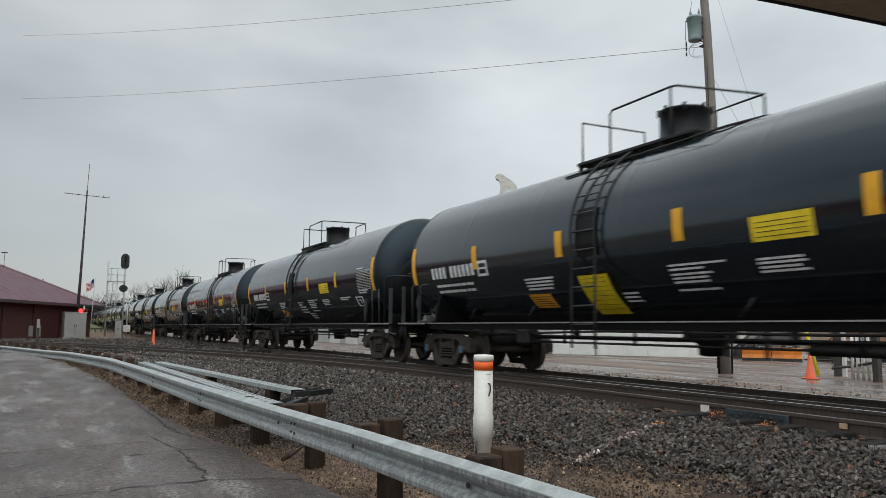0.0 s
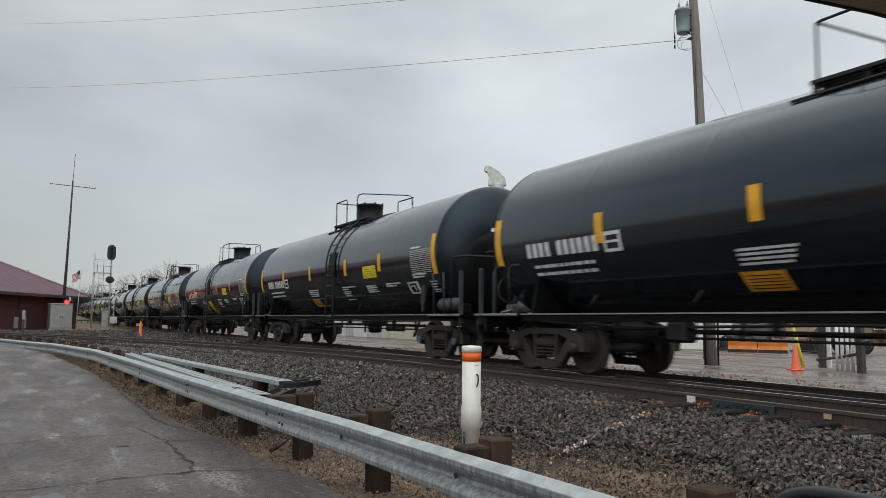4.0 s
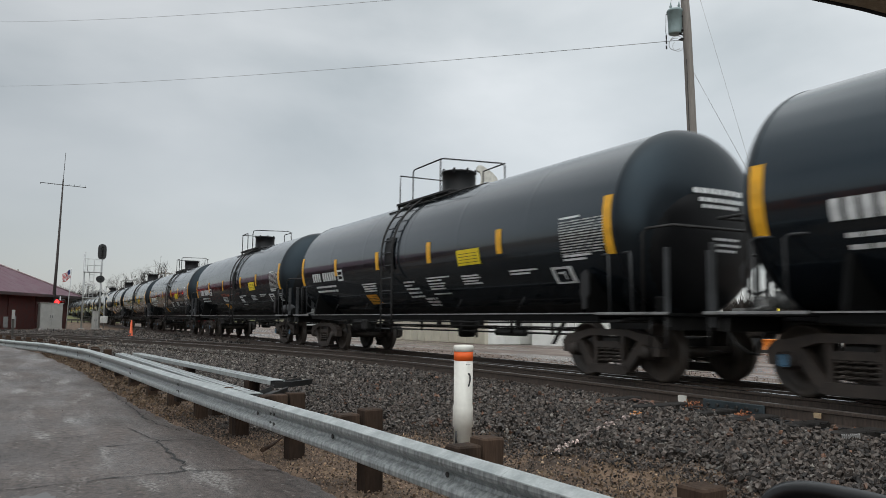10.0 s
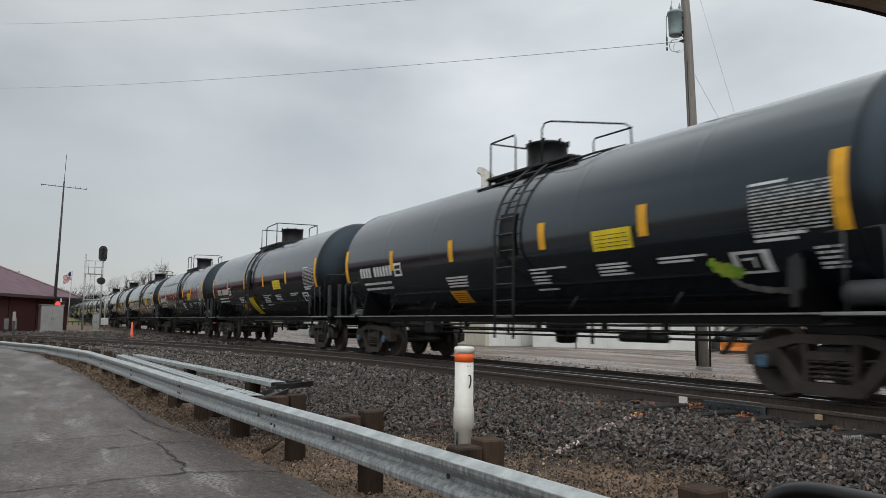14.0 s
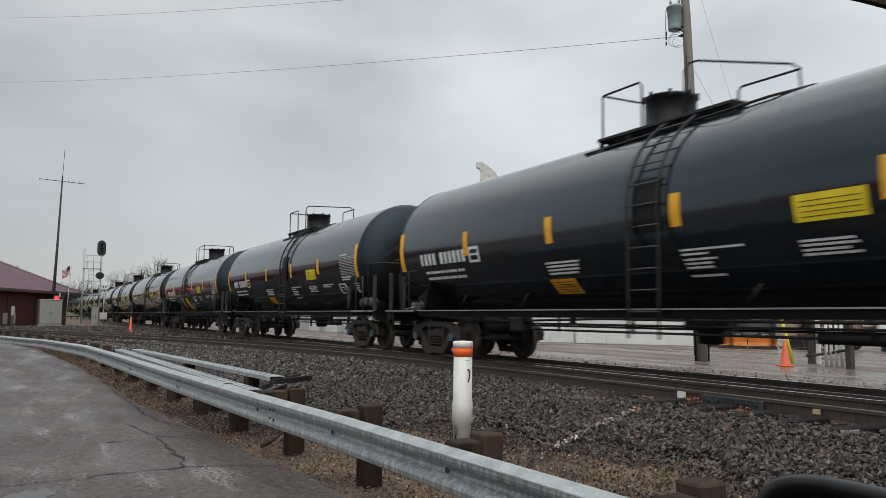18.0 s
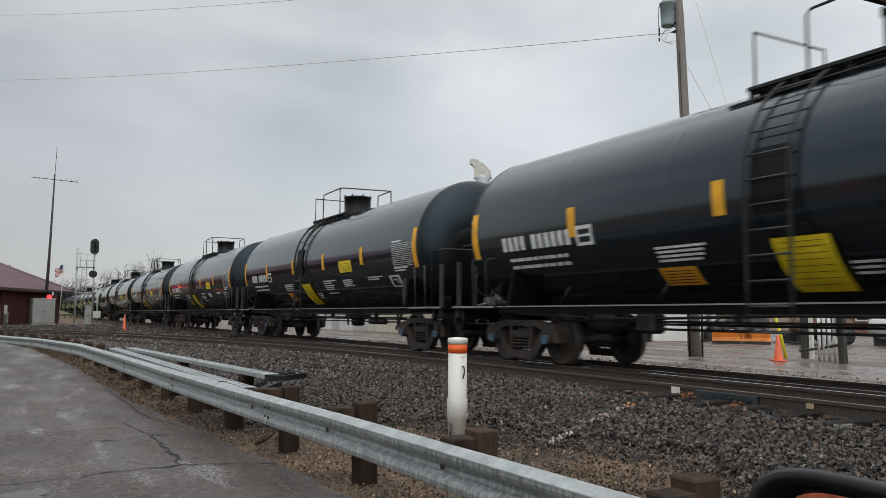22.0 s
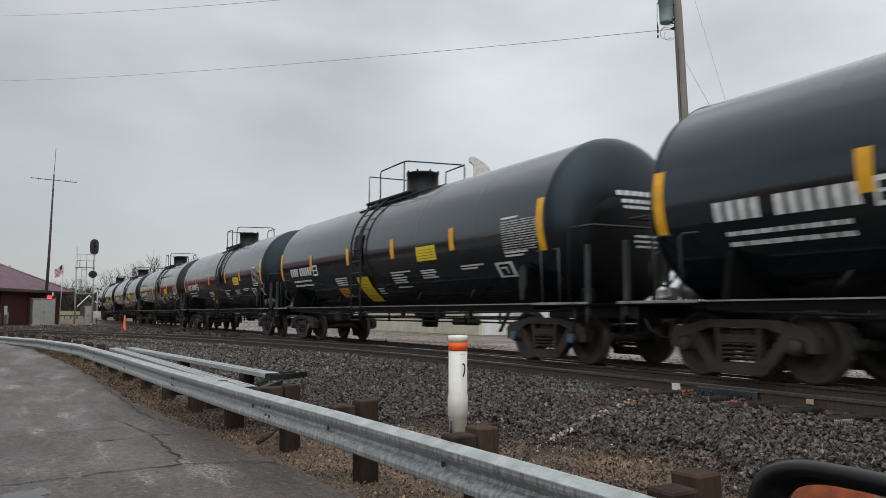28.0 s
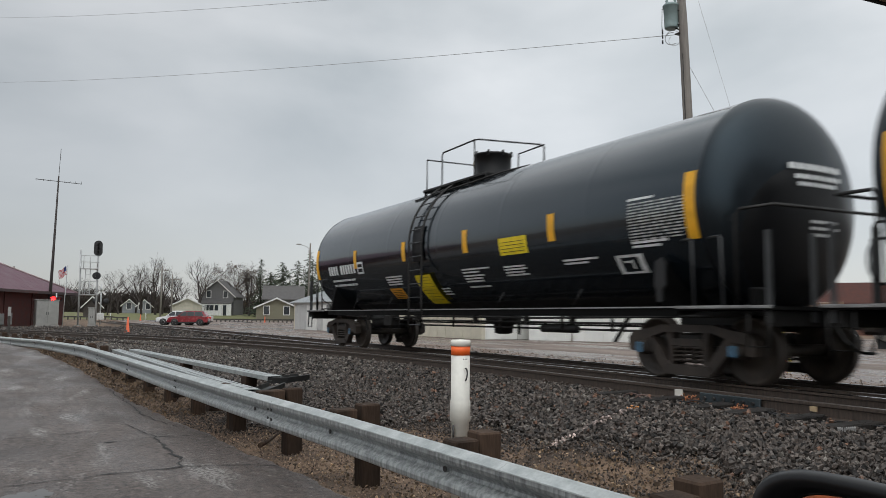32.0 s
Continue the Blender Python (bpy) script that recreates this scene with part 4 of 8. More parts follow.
def build_car(kind):
    """Two builds of car: the ladder and some notices stand elsewhere on the second."""
    lad = 0.0 if kind == "a" else 1.45
    mark = 0.0 if kind == "a" else 0.5
    low = 0.0 if kind == "a" else 0.87
    top = 0.0 if kind == "a" else 0.5
    car = thing("tank_car", "black railway tank car with amber reflective strips and white stencils", "tank car", group="train of tank cars")
    part("tank", tank_shell(), M_tank, car, "glossy wet black tank shell")
    for s in (-1, 1):
        part("tank_head", tank_head(s), M_tank_head, car, "grimy black dished tank head")
        # raised shield with an arched crown that follows each head
        bm = B()
        rings = []
        for j in range(9):
            row = []
            for i in range(40):
                a = 2 * math.pi * i / 40
                y, z = 1.20 * j / 8 * math.cos(a), -0.52 + 1.04 * j / 8 * math.sin(a)
                k = min(1.0, 1.52 / max(1e-6, math.hypot(y, z)))
                row.append(bm.verts.new((s * (head_x(y * k, z * k, s) + (0.022 if j < 8 else -0.01)), y * k, TANK_Z + z * k)))
            rings.append(row)
        for a, b in zip(rings, rings[1:]):
            for i in range(40):
                bm.faces.new((a[i], a[(i + 1) % 40], b[(i + 1) % 40], b[i])).smooth = True
        bmesh.ops.remove_doubles(bm, verts=bm.verts[:], dist=1e-4)
        bmesh.ops.recalc_face_normals(bm, faces=bm.faces[:])
        part("head_shield", bm, M_shield, car, "matt black arched head shield")
        # stub sill, platform and end railing
        bm = B()
        box(bm, (s * 8.78 if s < 0 else 6.0, -0.33, 0.78), (-6.0 if s < 0 else 8.78, 0.33, 1.06), 0.02)
        part("stub_sill", bm, M_under, car)
        bm = B()
        lo, hi = sorted((s * 7.15, s * 8.72))
        for y0, y1 in ((-1.54, -0.55), (0.55, 1.54)):
            box(bm, (lo, y0, 1.00), (hi, y1, 1.045))
        box(bm, (min(s * 8.42, s * 8.72), -0.55, 1.00), (max(s * 8.42, s * 8.72), 0.55, 1.045))
        part("end_platform", bm, M_skirt, car)
        for y in (-1, 1):
            part("platform_edge", box(B(), (lo, y * 1.545 - 0.012, 1.02), (hi, y * 1.545 + 0.012, 1.06), 0.004), M_line, car, "edge of the end platform, wet reflection painted pale grey")
        bm = B()
        x = s * 8.62
        tube(bm, [(s * 8.1, -1.42, 1.04), (s * 8.1, -1.42, 2.22), (s * 8.16, -1.40, 2.30), (x, -1.34, 2.31), (x, 1.34, 2.31), (s * 8.16, 1.40, 2.30), (s * 8.1, 1.42, 2.22), (s * 8.1, 1.42, 1.04)], 0.022, 6)
        part("end_railing", bm, M_under, car, "black tubular end railing")
        for y in (-1.45, -0.62, 0.62, 1.45):
            part("grab_post", box(B(), (x - 0.018, y - 0.045, 0.85), (x + 0.018, y + 0.045, 1.98), 0.006), M_grey, car)
        for xx in (7.45, 7.95):
            part("grab_iron", tube(B(), [(s * xx, -1.5, 1.04), (s * xx, -1.53, 1.92), (s * (xx - 0.06), -1.5, 1.97), (s * (xx - 0.30), -1.42, 1.97)], 0.016, 6), M_grey, car)
        part("sill_step", tube(B(), [(s * 8.35, -1.5, 1.0), (s * 8.33, -1.52, 0.55), (s * 8.65, -1.52, 0.55), (s * 8.67, -1.5, 1.0)], 0.018, 6), M_under, car)
        # saddle over the truck
        for y in (-1, 1):
            part("saddle", prism(B(), [(y * 1.46, 1.02), (y * 1.46, 1.12), (y * 1.36, 1.62), (y * 1.28, 1.80), (y * 1.0, 1.40), (y * 0.6, 1.1), (y * 0.3, 1.0)], s * 6.75 - 0.05, s * 6.75 + 0.05, "YZ"), M_skirt, car)
            if s > 0:
                part("jack_bracket", prism(B(), [(s * 6.75 - 0.045, 1.05), (s * 6.75 + 0.045, 1.05), (s * 6.75 + 0.06, 1.30), (s * 6.75 + 0.12, 1.36), (s * 6.75 + 0.12, 1.66), (s * 6.75 + 0.05, 1.76), (s * 6.75 - 0.07, 1.70), (s * 6.75 - 0.10, 1.36), (s * 6.75 - 0.06, 1.30)], y * 1.44 - 0.02, y * 1.44 + 0.02), M_dim, car)
        part("end_sill", box(B(), (min(s * 8.52, s * 8.60), -1.42, 0.80), (max(s * 8.52, s * 8.60), 1.42, 1.0), 0.01), M_under, car)
        # coupler
        bm = B()
        box(bm, (min(s * 8.7, s * 8.98), -0.09, 0.76), (max(s * 8.7, s * 8.98), 0.09, 0.94), 0.02)
        box(bm, (min(s * 8.92, s * 9.06), -0.20, 0.70), (max(s * 8.92, s * 9.06), 0.16, 1.0), 0.04)
        part("coupler", bm, M_truck, car)
        part("air_hose", tube(B(), [(s * 8.7, -0.35, 0.82), (s * 8.85, -0.37, 0.62), (s * 9.0, -0.25, 0.48), (s * 9.04, -0.1, 0.47)], 0.022, 6), M_under, car)
        build_truck(car, s * 6.9)
    # hand brake at the trailing end
    part("brake_housing", box(B(), (-8.28, -1.08, 1.05), (-8.12, -0.86, 1.26), 0.04), M_fit, car)
    part("brake_wheel", tube(B(), [(-8.36, -0.95 + 0.26 * math.cos(a), 1.55 + 0.26 * math.sin(a)) for a in np.linspace(0, 2 * math.pi, 20)], 0.018, 5), M_grey, car)
    part("brake_cylinder", lathe(B(), [(0.0, -1.1), (0.12, -1.08), (0.14, -0.6), (0.08, -0.5)], 14, "Y", (-8.05, 0.2, 1.22)), M_fit, car)
    part("brake_pipe", tube(B(), [(-8.1, -1.3, 1.08), (-8.2, -0.6, 1.22), (-8.3, 0.3, 1.15), (-8.2, 1.2, 1.08)], 0.025, 6), M_fit, car)
    # side sill lines, outlet and brake rods under the tank
    for y in (-1, 1):
        part("side_line", box(B(), (-7.15, y * 1.46 - 0.012, 1.035), (7.15, y * 1.46 + 0.012, 1.056)), M_line, car, "edge along the tank bottom, wet highlight painted pale")
        part("skirt", box(B(), (-7.1, y * 1.43 - 0.01, 0.92), (7.1, y * 1.43 + 0.01, 1.036)), M_skirt, car)
    part("belly_cover", lathe(B(), [(1.33, -6.4), (1.36, -6.3), (1.36, 6.3), (1.33, 6.4)], 40, "X", (0, 0, 2.28)), M_under, car)
    part("outlet", lathe(B(), [(0.12, 0.52), (0.20, 0.54), (0.22, 0.72), (0.40, 0.78), (0.42, 0.95)], 20, "Z", (0.35, 0, 0)), M_under, car)
    for y, z in ((-0.95, 0.80), (-0.55, 0.68), (0.6, 0.74)):
        part("brake_rod", tube(B(), [(-5.9, y, z), (5.9, y, z)], 0.022, 6), M_under, car)
    for x in (-4.3, -2.6, -0.6, 1.4, 2.1, 3.5, 4.9):
        part("hanger", tube(B(), [(x, -0.75, 1.0), (x, -0.75, 0.55 if x in (1.4, 2.1) else 0.66)], 0.03, 6), M_under, car)
    part("brake_cylinder", lathe(B(), [(0.0, -5.35), (0.19, -5.3), (0.21, -5.1), (0.21, -4.75), (0.1, -4.6)], 16, "X", (0, -0.6, 0.78)), M_under, car)
    part("control_valve", box(B(), (-3.75, -1.12, 0.62), (-3.35, -0.80, 0.94), 0.05), M_under, car, "cast brake control valve")
    part("valve_bracket", box(B(), (-3.62, -1.05, 0.90), (-3.48, -0.85, 1.05)), M_under, car)
    for x, dx in ((-5.6, 0.35), (5.5, -0.35)):
        part("brake_lever", prism(B(), [(x - 0.04, 0.92), (x + 0.04, 0.92), (x + dx + 0.04, 0.50), (x + dx - 0.04, 0.50)], -0.93, -0.89), M_under, car)
    part("slack_adjuster", lathe(B(), [(0.05, 2.6), (0.075, 2.62), (0.075, 3.7), (0.05, 3.72)], 10, "X", (0, -0.55, 0.68)), M_under, car)
    part("air_line", tube(B(), [(-7.9, -0.95, 0.93), (-5.2, -1.02, 0.86), (-3.8, -1.0, 0.84), (-1.0, -1.06, 0.90), (3.2, -1.04, 0.88), (7.9, -0.95, 0.93)], 0.024, 6), M_under, car, "black air brake line")
    for x in (-4.9, -1.8, 0.9, 2.8, 4.2):
        part("line_clamp", box(B(), (x - 0.03, -1.10, 0.82), (x + 0.03, -1.0, 1.0)), M_under, car)
    if kind == "b":
        part("air_reservoir", lathe(B(), [(0.0, 7.22), (0.12, 7.25), (0.155, 7.32), (0.155, 7.98), (0.12, 8.05), (0.0, 8.08)], 18, "X", (0, -1.2, 1.27)), M_grey, car, "grey air brake reservoir")
    part("valve_box", box(B(), (8.08, -1.2, 1.05), (8.20, -0.95, 1.30), 0.03), M_skirt, car)
    # fittings platform, dome and rails on top
    p0, p1 = (-2.05, 0.95) if kind == "a" else (-1.36, 1.62)
    deck = part("top_platform", box(B(), (p0, -0.84, 3.95), (p1, -0.80, 4.00), 0.004), M_under, car, "slatted black walkway round the dome")
    first_slat = None
    for y in (-0.74, -0.63, -0.52, 0.52, 0.63, 0.74, 0.82):
        if first_slat is None:
            first_slat = part("slat", box(B(), (p0, -0.04, 3.965), (p1, 0.04, 3.995)), M_under, deck)
            first_slat.matrix_basis = pose(0, y, 0)
        else:
            again(first_slat, pose(0, y, 0), deck)
    leg = None
    for x in np.linspace(p0 + 0.05, p1 - 0.05, 5):
        for y in (-0.62, 0.62):
            if leg is None:
                leg = part("bearer", box(B(), (-0.03, -0.21, 3.93), (0.03, 0.21, 3.965)), M_under, deck)
                leg.matrix_basis = pose(x, y, 0)
                foot = part("foot", box(B(), (-0.03, -0.03, 3.80), (0.03, 0.03, 3.94)), M_under, deck)
                foot.matrix_basis = pose(x, -0.78, 0)
            else:
                again(leg, pose(x, y, 0), deck)
                again(foot, pose(x, 0.78 if y > 0 else -0.78, 0), deck)
    dome_x = -0.12 if kind == "a" else -0.28
    bm = lathe(B(), [(0.46, 4.02), (0.46, 4.08), (0.43, 4.09), (0.425, 4.58), (0.44, 4.59), (0.44, 4.63), (0.41, 4.645), (0.0, 4.66)], 32, "Z", (dome_x, 0, 0))
    for a in np.linspace(0, 2 * math.pi, 9)[:-1]:
        c, s = dome_x + 0.435 * math.cos(a), 0.435 * math.sin(a)
        box(bm, (c - 0.02, s - 0.02, 4.56), (c + 0.02, s + 0.02, 4.68))
    part("dome", bm, M_shield, car, "black protective housing over the valves")
    if kind == "a":
        rails = ([(-1.95, -0.78, 3.97), (-1.95, -0.78, 4.76), (-1.95, 0.70, 4.76), (-1.95, 0.70, 3.97)],
                 [(-1.12, -0.8, 3.97), (-1.12, -0.8, 4.72), (-1.06, -0.8, 4.78), (0.42, -0.8, 4.80), (0.50, -0.76, 4.80), (0.90, 0.62, 4.76), (0.93, 0.7, 4.70), (0.93, 0.7, 3.97)],
                 [(0.40, -0.8, 3.97), (0.40, -0.8, 4.80)], [(0.93, 0.7, 4.76), (-0.13, 0.72, 4.74), (-0.18, 0.72, 3.97)])
    else:
        rails = ([(-0.30, -0.78, 3.97), (-0.30, -0.78, 4.68), (-0.36, -0.78, 4.76), (-1.25, -0.78, 4.76), (-1.28, -0.74, 4.76), (-1.28, 0.66, 4.76), (-1.28, 0.7, 4.70), (-1.28, 0.7, 3.97)],
                 [(-1.28, -0.78, 3.97), (-1.28, -0.78, 4.76)], 
                 [(0.66, -0.8, 3.97), (0.66, -0.8, 4.66), (0.72, -0.78, 4.77), (0.82, -0.7, 4.80), (1.50, 0.55, 4.76), (1.54, 0.66, 4.70), (1.56, 0.7, 3.97)],
                 [(1.54, 0.7, 4.70), (0.40, 0.72, 4.72), (0.34, 0.72, 4.66), (0.34, 0.72, 3.97)])
    for path in rails:
        part("platform_rail", tube(B(), path, 0.019, 6), M_under, car, "thin black handrail")
    part("drip_edge", tube(B(), [(p0 - 0.2, -0.95, 3.76), (p0 + 0.9, -0.9, 3.80), (p1 - 0.4, -0.88, 3.84), (p1 + 0.5, -0.70, 3.93), (p1 + 0.95, -0.35, 4.03)], 0.02, 6), M_under, car)
    # ladder that follows the shell
    angs = np.radians(np.linspace(-52, 62, 24))
    ladder = None
    for x in (-1.17 + lad, -0.53 + lad):
        pts = [(x, -(TANK_R + 0.085) * math.cos(a), TANK_Z + (TANK_R + 0.085) * math.sin(a)) for a in angs]
        pts = [(x, pts[9][1], 0.62)] + [(x, min(p[1], pts[9][1]) if i < 9 else p[1], p[2]) for i, p in enumerate(pts)]
        o = part("ladder" if ladder is None else "ladder_rail", tube(B(), pts, 0.028, 4), M_under, ladder or car, "black side ladder following the curve of the tank" if ladder is None else "")
        ladder = ladder or o
    for i in range(12):
        z = 0.70 + i * 0.31
        a = math.asin(max(-1, min(1, (z - TANK_Z) / (TANK_R + 0.085)))) if z < TANK_Z + 1.6 else math.radians(62)
        y = -(TANK_R + 0.085) * (math.cos(a) if a > -0.15 else math.cos(-0.15))
        part("rung", tube(B(), [(-1.19 + lad, y, z), (-0.51 + lad, y, z)], 0.014, 6), M_grey, ladder)
    part("step_guard", skin(B(), -1.13 + lad, -0.57 + lad, 2.15, 2.95, 0.03), M_shield, ladder)
    # reflective strips and notices
    for x, z0, z1 in ((-7.82, 1.97, 2.87), (-4.74, 2.17, 2.66), (-1.66, 2.19, 2.65), (1.28 + mark * 0.84, 2.19, 2.66), (4.26, 2.19, 2.66), (7.44, 1.97, 2.89)):
        part("reflector", skin(B(), x - 0.10, x + 0.10, z0, z1, 0.008, 1, 5), M_yellow, car, "amber reflective strip")
    part("hazard_notice", skin(B(), 2.57 + mark, 3.50 + mark, 2.05, 2.37, 0.008, 2, 3), M_lemon, car, "small yellow notice with black lines")
    part("notice_print", bars(2.64 + mark, 3.43 + mark, (2.10, 2.16, 2.22, 2.28), 0.010, lift=0.011), M_notice_ink, car)
    part("inspection_panel", skin(B(), -3.06 + low, -2.36 + low, 1.34, 1.59, 0.008, 2, 3), M_orange, car, "orange panel with dark lines")
    part("panel_print", bars(-3.0 + low, -2.42 + low, (1.37, 1.41, 1.45, 1.49, 1.53), 0.012, lift=0.011), M_ink, car)
    part("stencil", bars(-2.97 + low, (-2.02 + low, -2.08 + low, -2.1 + low, -2.16 + low), (1.845, 1.785, 1.725, 1.665), 0.034), M_white, car)
    part("stencil", bars(0.93 + 0.2 * (kind == 'b'), (2.02 + 0.2 * (kind == 'b'), 1.60, 1.72, 1.62, 1.62, 1.74), (1.85, 1.79, 1.72, 1.665, 1.61, 1.50), 0.03), M_white, car)
    part("stencil", bars(2.54 + mark, (3.24 + mark, 3.28 + mark, 3.16 + mark, 3.28 + mark), (1.825, 1.775, 1.72, 1.67), 0.03), M_white, car)
    part("stencil", bars(4.42, (5.33, 5.06), (1.835, 1.78), 0.032, 0, 3), M_white, car)
    part("number", number_blocks(-6.85, -4.76, 2.06, 2.31, 5), M_white, car, "white stencilled mark in plain blocks")
    part("stencil", bars(-6.72, -4.98, (1.87, 1.74), 0.055, 1, 7), M_white, car)
    bm = B()
    for x0, x1, z0, z1 in ((-4.66, -4.60, 2.02, 2.34), (-4.30, -4.24, 2.02, 2.34), (-4.60, -4.30, 2.28, 2.34), (-4.60, -4.30, 2.02, 2.07), (-4.60, -4.30, 2.16, 2.20)):
        skin(bm, x0, x1, z0, z1, 0.007, 1, 2)
    part("stencil_box", bm, M_white, car)
    part("data_block", bars(6.2, 7.33, tuple(2.56 - 0.044 * i for i in range(13)), 0.021, 1, 11), mat("small_grey_stencil", (0.40, 0.40, 0.39), 0.6, var=0.2, scale=9, bump=0), car, "block of small white stencilled lines")
    part("stencil", bars(6.2, (6.75, 6.95, 6.8), (2.62, 1.99, 1.93), 0.035), M_white, car)
    if kind == "b":
        part("stencil", bars(7.0, 7.34, (1.80, 1.74, 1.68, 1.62, 1.57), 0.03, 1, 12), M_white, car)
    bm = B()
    for x0, x1, z0, z1 in ((5.74, 5.83, 1.57, 1.85), (6.22, 6.34, 1.57, 1.85), (5.83, 6.22, 1.81, 1.85), (5.83, 6.22, 1.57, 1.60), (5.90, 6.05, 1.73, 1.76), (6.06, 6.10, 1.64, 1.77)):
        skin(bm, x0, x1, z0, z1, 0.007, 1, 2)
    part("stencil_box", bm, M_white, car, "white outlined test box")
    # marks on the leading head
    bm = B()
    for i, (z, y0, y1, hh) in enumerate(((2.93, -0.42, 0.70, 0.085), (2.80, -0.32, 0.70, 0.065), (2.70, -0.28, 0.55, 0.055), (2.20, -0.05, 0.55, 0.04), (2.11, -0.05, 0.6, 0.04), (2.02, 0.0, 0.5, 0.04))):
        for k in range(7):
            a, b = y0 + (y1 - y0) * k / 7, y0 + (y1 - y0) * (k + 0.86) / 7
            q = [(head_x(v, w - TANK_Z) + 0.034, v, w) for v, w in ((a, z), (b, z), (b, z + hh), (a, z + hh))]
            bm.faces.new([bm.verts.new(p) for p in q])
    part("head_stencil", bm, M_white, car)
    # diagonal stays by the sill
    for x in (-5.3, -3.0, 2.2, 4.6):
        part("stay", tube(B(), [(x, -1.34, 1.10), (x + 0.20, -1.30, 1.36)], 0.016, 5), M_dim, car)
    return car


SLACK = {14: -0.19, 13: -0.1, 11: 0.1, 10: 0.19, 9: 0.2, 8: -0.09, 7: -0.15, 6: -0.1, 4: -0.05, 2: 0.08, 25: -0.06}


def train_x(t, i):
    """Where the centre of car i (0: the last one) stands at t seconds."""
    return -625.11 + 19.2657 * t - 0.0086946 * t * t + 0.0000717 * t ** 3 + CAR_PITCH * i + SLACK.get(i, 0.0)


KIND_A = {34, 33, 28, 26, 25, 23, 18, 13, 11, 10, 9, 8, 7, 5, 4, 0}
NO_PLACARD = {33, 23, 7}
N_CARS = 37
FIRST = {"a": build_car("a"), "b": build_car("b")}
CARS = []
used = set()
for i in range(N_CARS):
    k = "a" if i in KIND_A else "b"
    m = pose(train_x(0, i), TRACK_Y, RAIL)
    if k in used:
        c = copy_thing(FIRST[k], m)
    else:
        used.add(k)
        c = FIRST[k]
        c.matrix_basis = m
    CARS.append(c)


def nudge(i, name, lo, hi, dx):
    """Some cars carry a strip or the ladder a little further along."""
    for o in CARS[i].children:
        if o.name.split(".")[0] == name:
            xs = [v[0] for v in o.bound_box]
            if lo < (min(xs) + max(xs)) / 2 < hi:
                o.location.x += dx


for i, dx in ((16, -0.50), (15, -0.53), (14, -0.25)):
    nudge(i, "reflector", 1.5, 1.9, dx)
for i, dx in ((10, 0.27), (11, 0.29), (13, 0.08)):
    for name in ("top_platform", "platform_rail", "dome", "drip_edge"):
        nudge(i, name, -9, 9, dx)
for i in (15, 16):
    nudge(i, "reflector", -1.8, -1.5, -0.17)
    nudge(i, "dome", -9, 9, -0.18)
for i, dx in ((16, 0.10), (14, 0.17), (12, 0.33)):
    nudge(i, "ladder", -9, 9, dx)


# notices and paint that only some cars carry
for ob in list(bpy.data.objects):
    if ob.name.split(".")[0] in ("stencil", "number", "data_block", "notice_print", "panel_print", "head_stencil", "stencil_box"):
        ob["kind"] = "stuff"


def shared(name, bm, material, label=""):
    me = bpy.data.meshes.new(name)
    bm.to_mesh(me)
    bm.free()
    me.materials.append(material)
    return name, me, label


def put(shared_mesh, car, dx=0.0):
    name, me, label = shared_mesh
    o = new(name, me)
    o.parent, o.location = car, (dx, 0, 0)
    if name in ("stencil", "placard_print"):
        o["kind"] = "stuff"
    if label:
        o["label"] = label


PLACARD = shared("placard", skin(B(), -1.22, -0.44, 1.24, 1.86, 0.06, 2, 8, 0.0), M_lemon, "large yellow placard with fine black lines")
PLACARD_LINES = shared("placard_print", bars(-1.14, -0.52, (1.32, 1.39, 1.46, 1.53, 1.60, 1.67, 1.74, 1.80), 0.006, lift=0.064), M_notice_ink)
PLACARD_NOTE = shared("stencil", bars(-0.36, (0.02, -0.02, 0.02), (1.50, 1.44, 1.38), 0.03), M_white)
SERVICE = shared("stencil", bars(-0.35, (0.25, 0.05, 0.35, 0.35, 0.45), (1.80, 1.72, 1.64, 1.55, 1.46), 0.04, 1, 21), M_white)
SERVICE_2 = shared("stencil", bars(0.3, (0.9, 0.9, 0.8), (1.40, 1.33, 1.26), 0.04, 1, 22), M_white)
LOW_LINE = shared("stencil", bars(0.9, (1.9,), (1.10,), 0.03, 1, 23), M_white)
for i in KIND_A:
    if i in NO_PLACARD:
        for s in (SERVICE, SERVICE_2):
            put(s, CARS[i])
    else:
        for s in (PLACARD, PLACARD_LINES, PLACARD_NOTE):
            put(s, CARS[i], 0.28 if i in (10, 11) else 0.0)
    put(LOW_LINE, CARS[i])
CAPS = shared("bearing_face", box(B(), (-0.075, -1.185, 0.385), (0.075, -1.165, 0.535), 0.018), M_bluecap, "blue painted bearing pad")
for i in range(N_CARS):
    if i % 7 in (2, 5) and i != 19:
        continue
    for truck in (t for t in CARS[i].children if t.name.startswith("truck")):
        for x in (-0.89, 0.89):
            o = new("bearing_face", CAPS[1])
            o.parent, o.location = truck, (x, 0, 0)


def on_tank(x, z, lift):
    a = math.asin(max(-1, min(1, (z - TANK_Z) / TANK_R)))
    return Vector((x, -(TANK_R + lift) * math.cos(a), TANK_Z + (TANK_R + lift) * math.sin(a)))


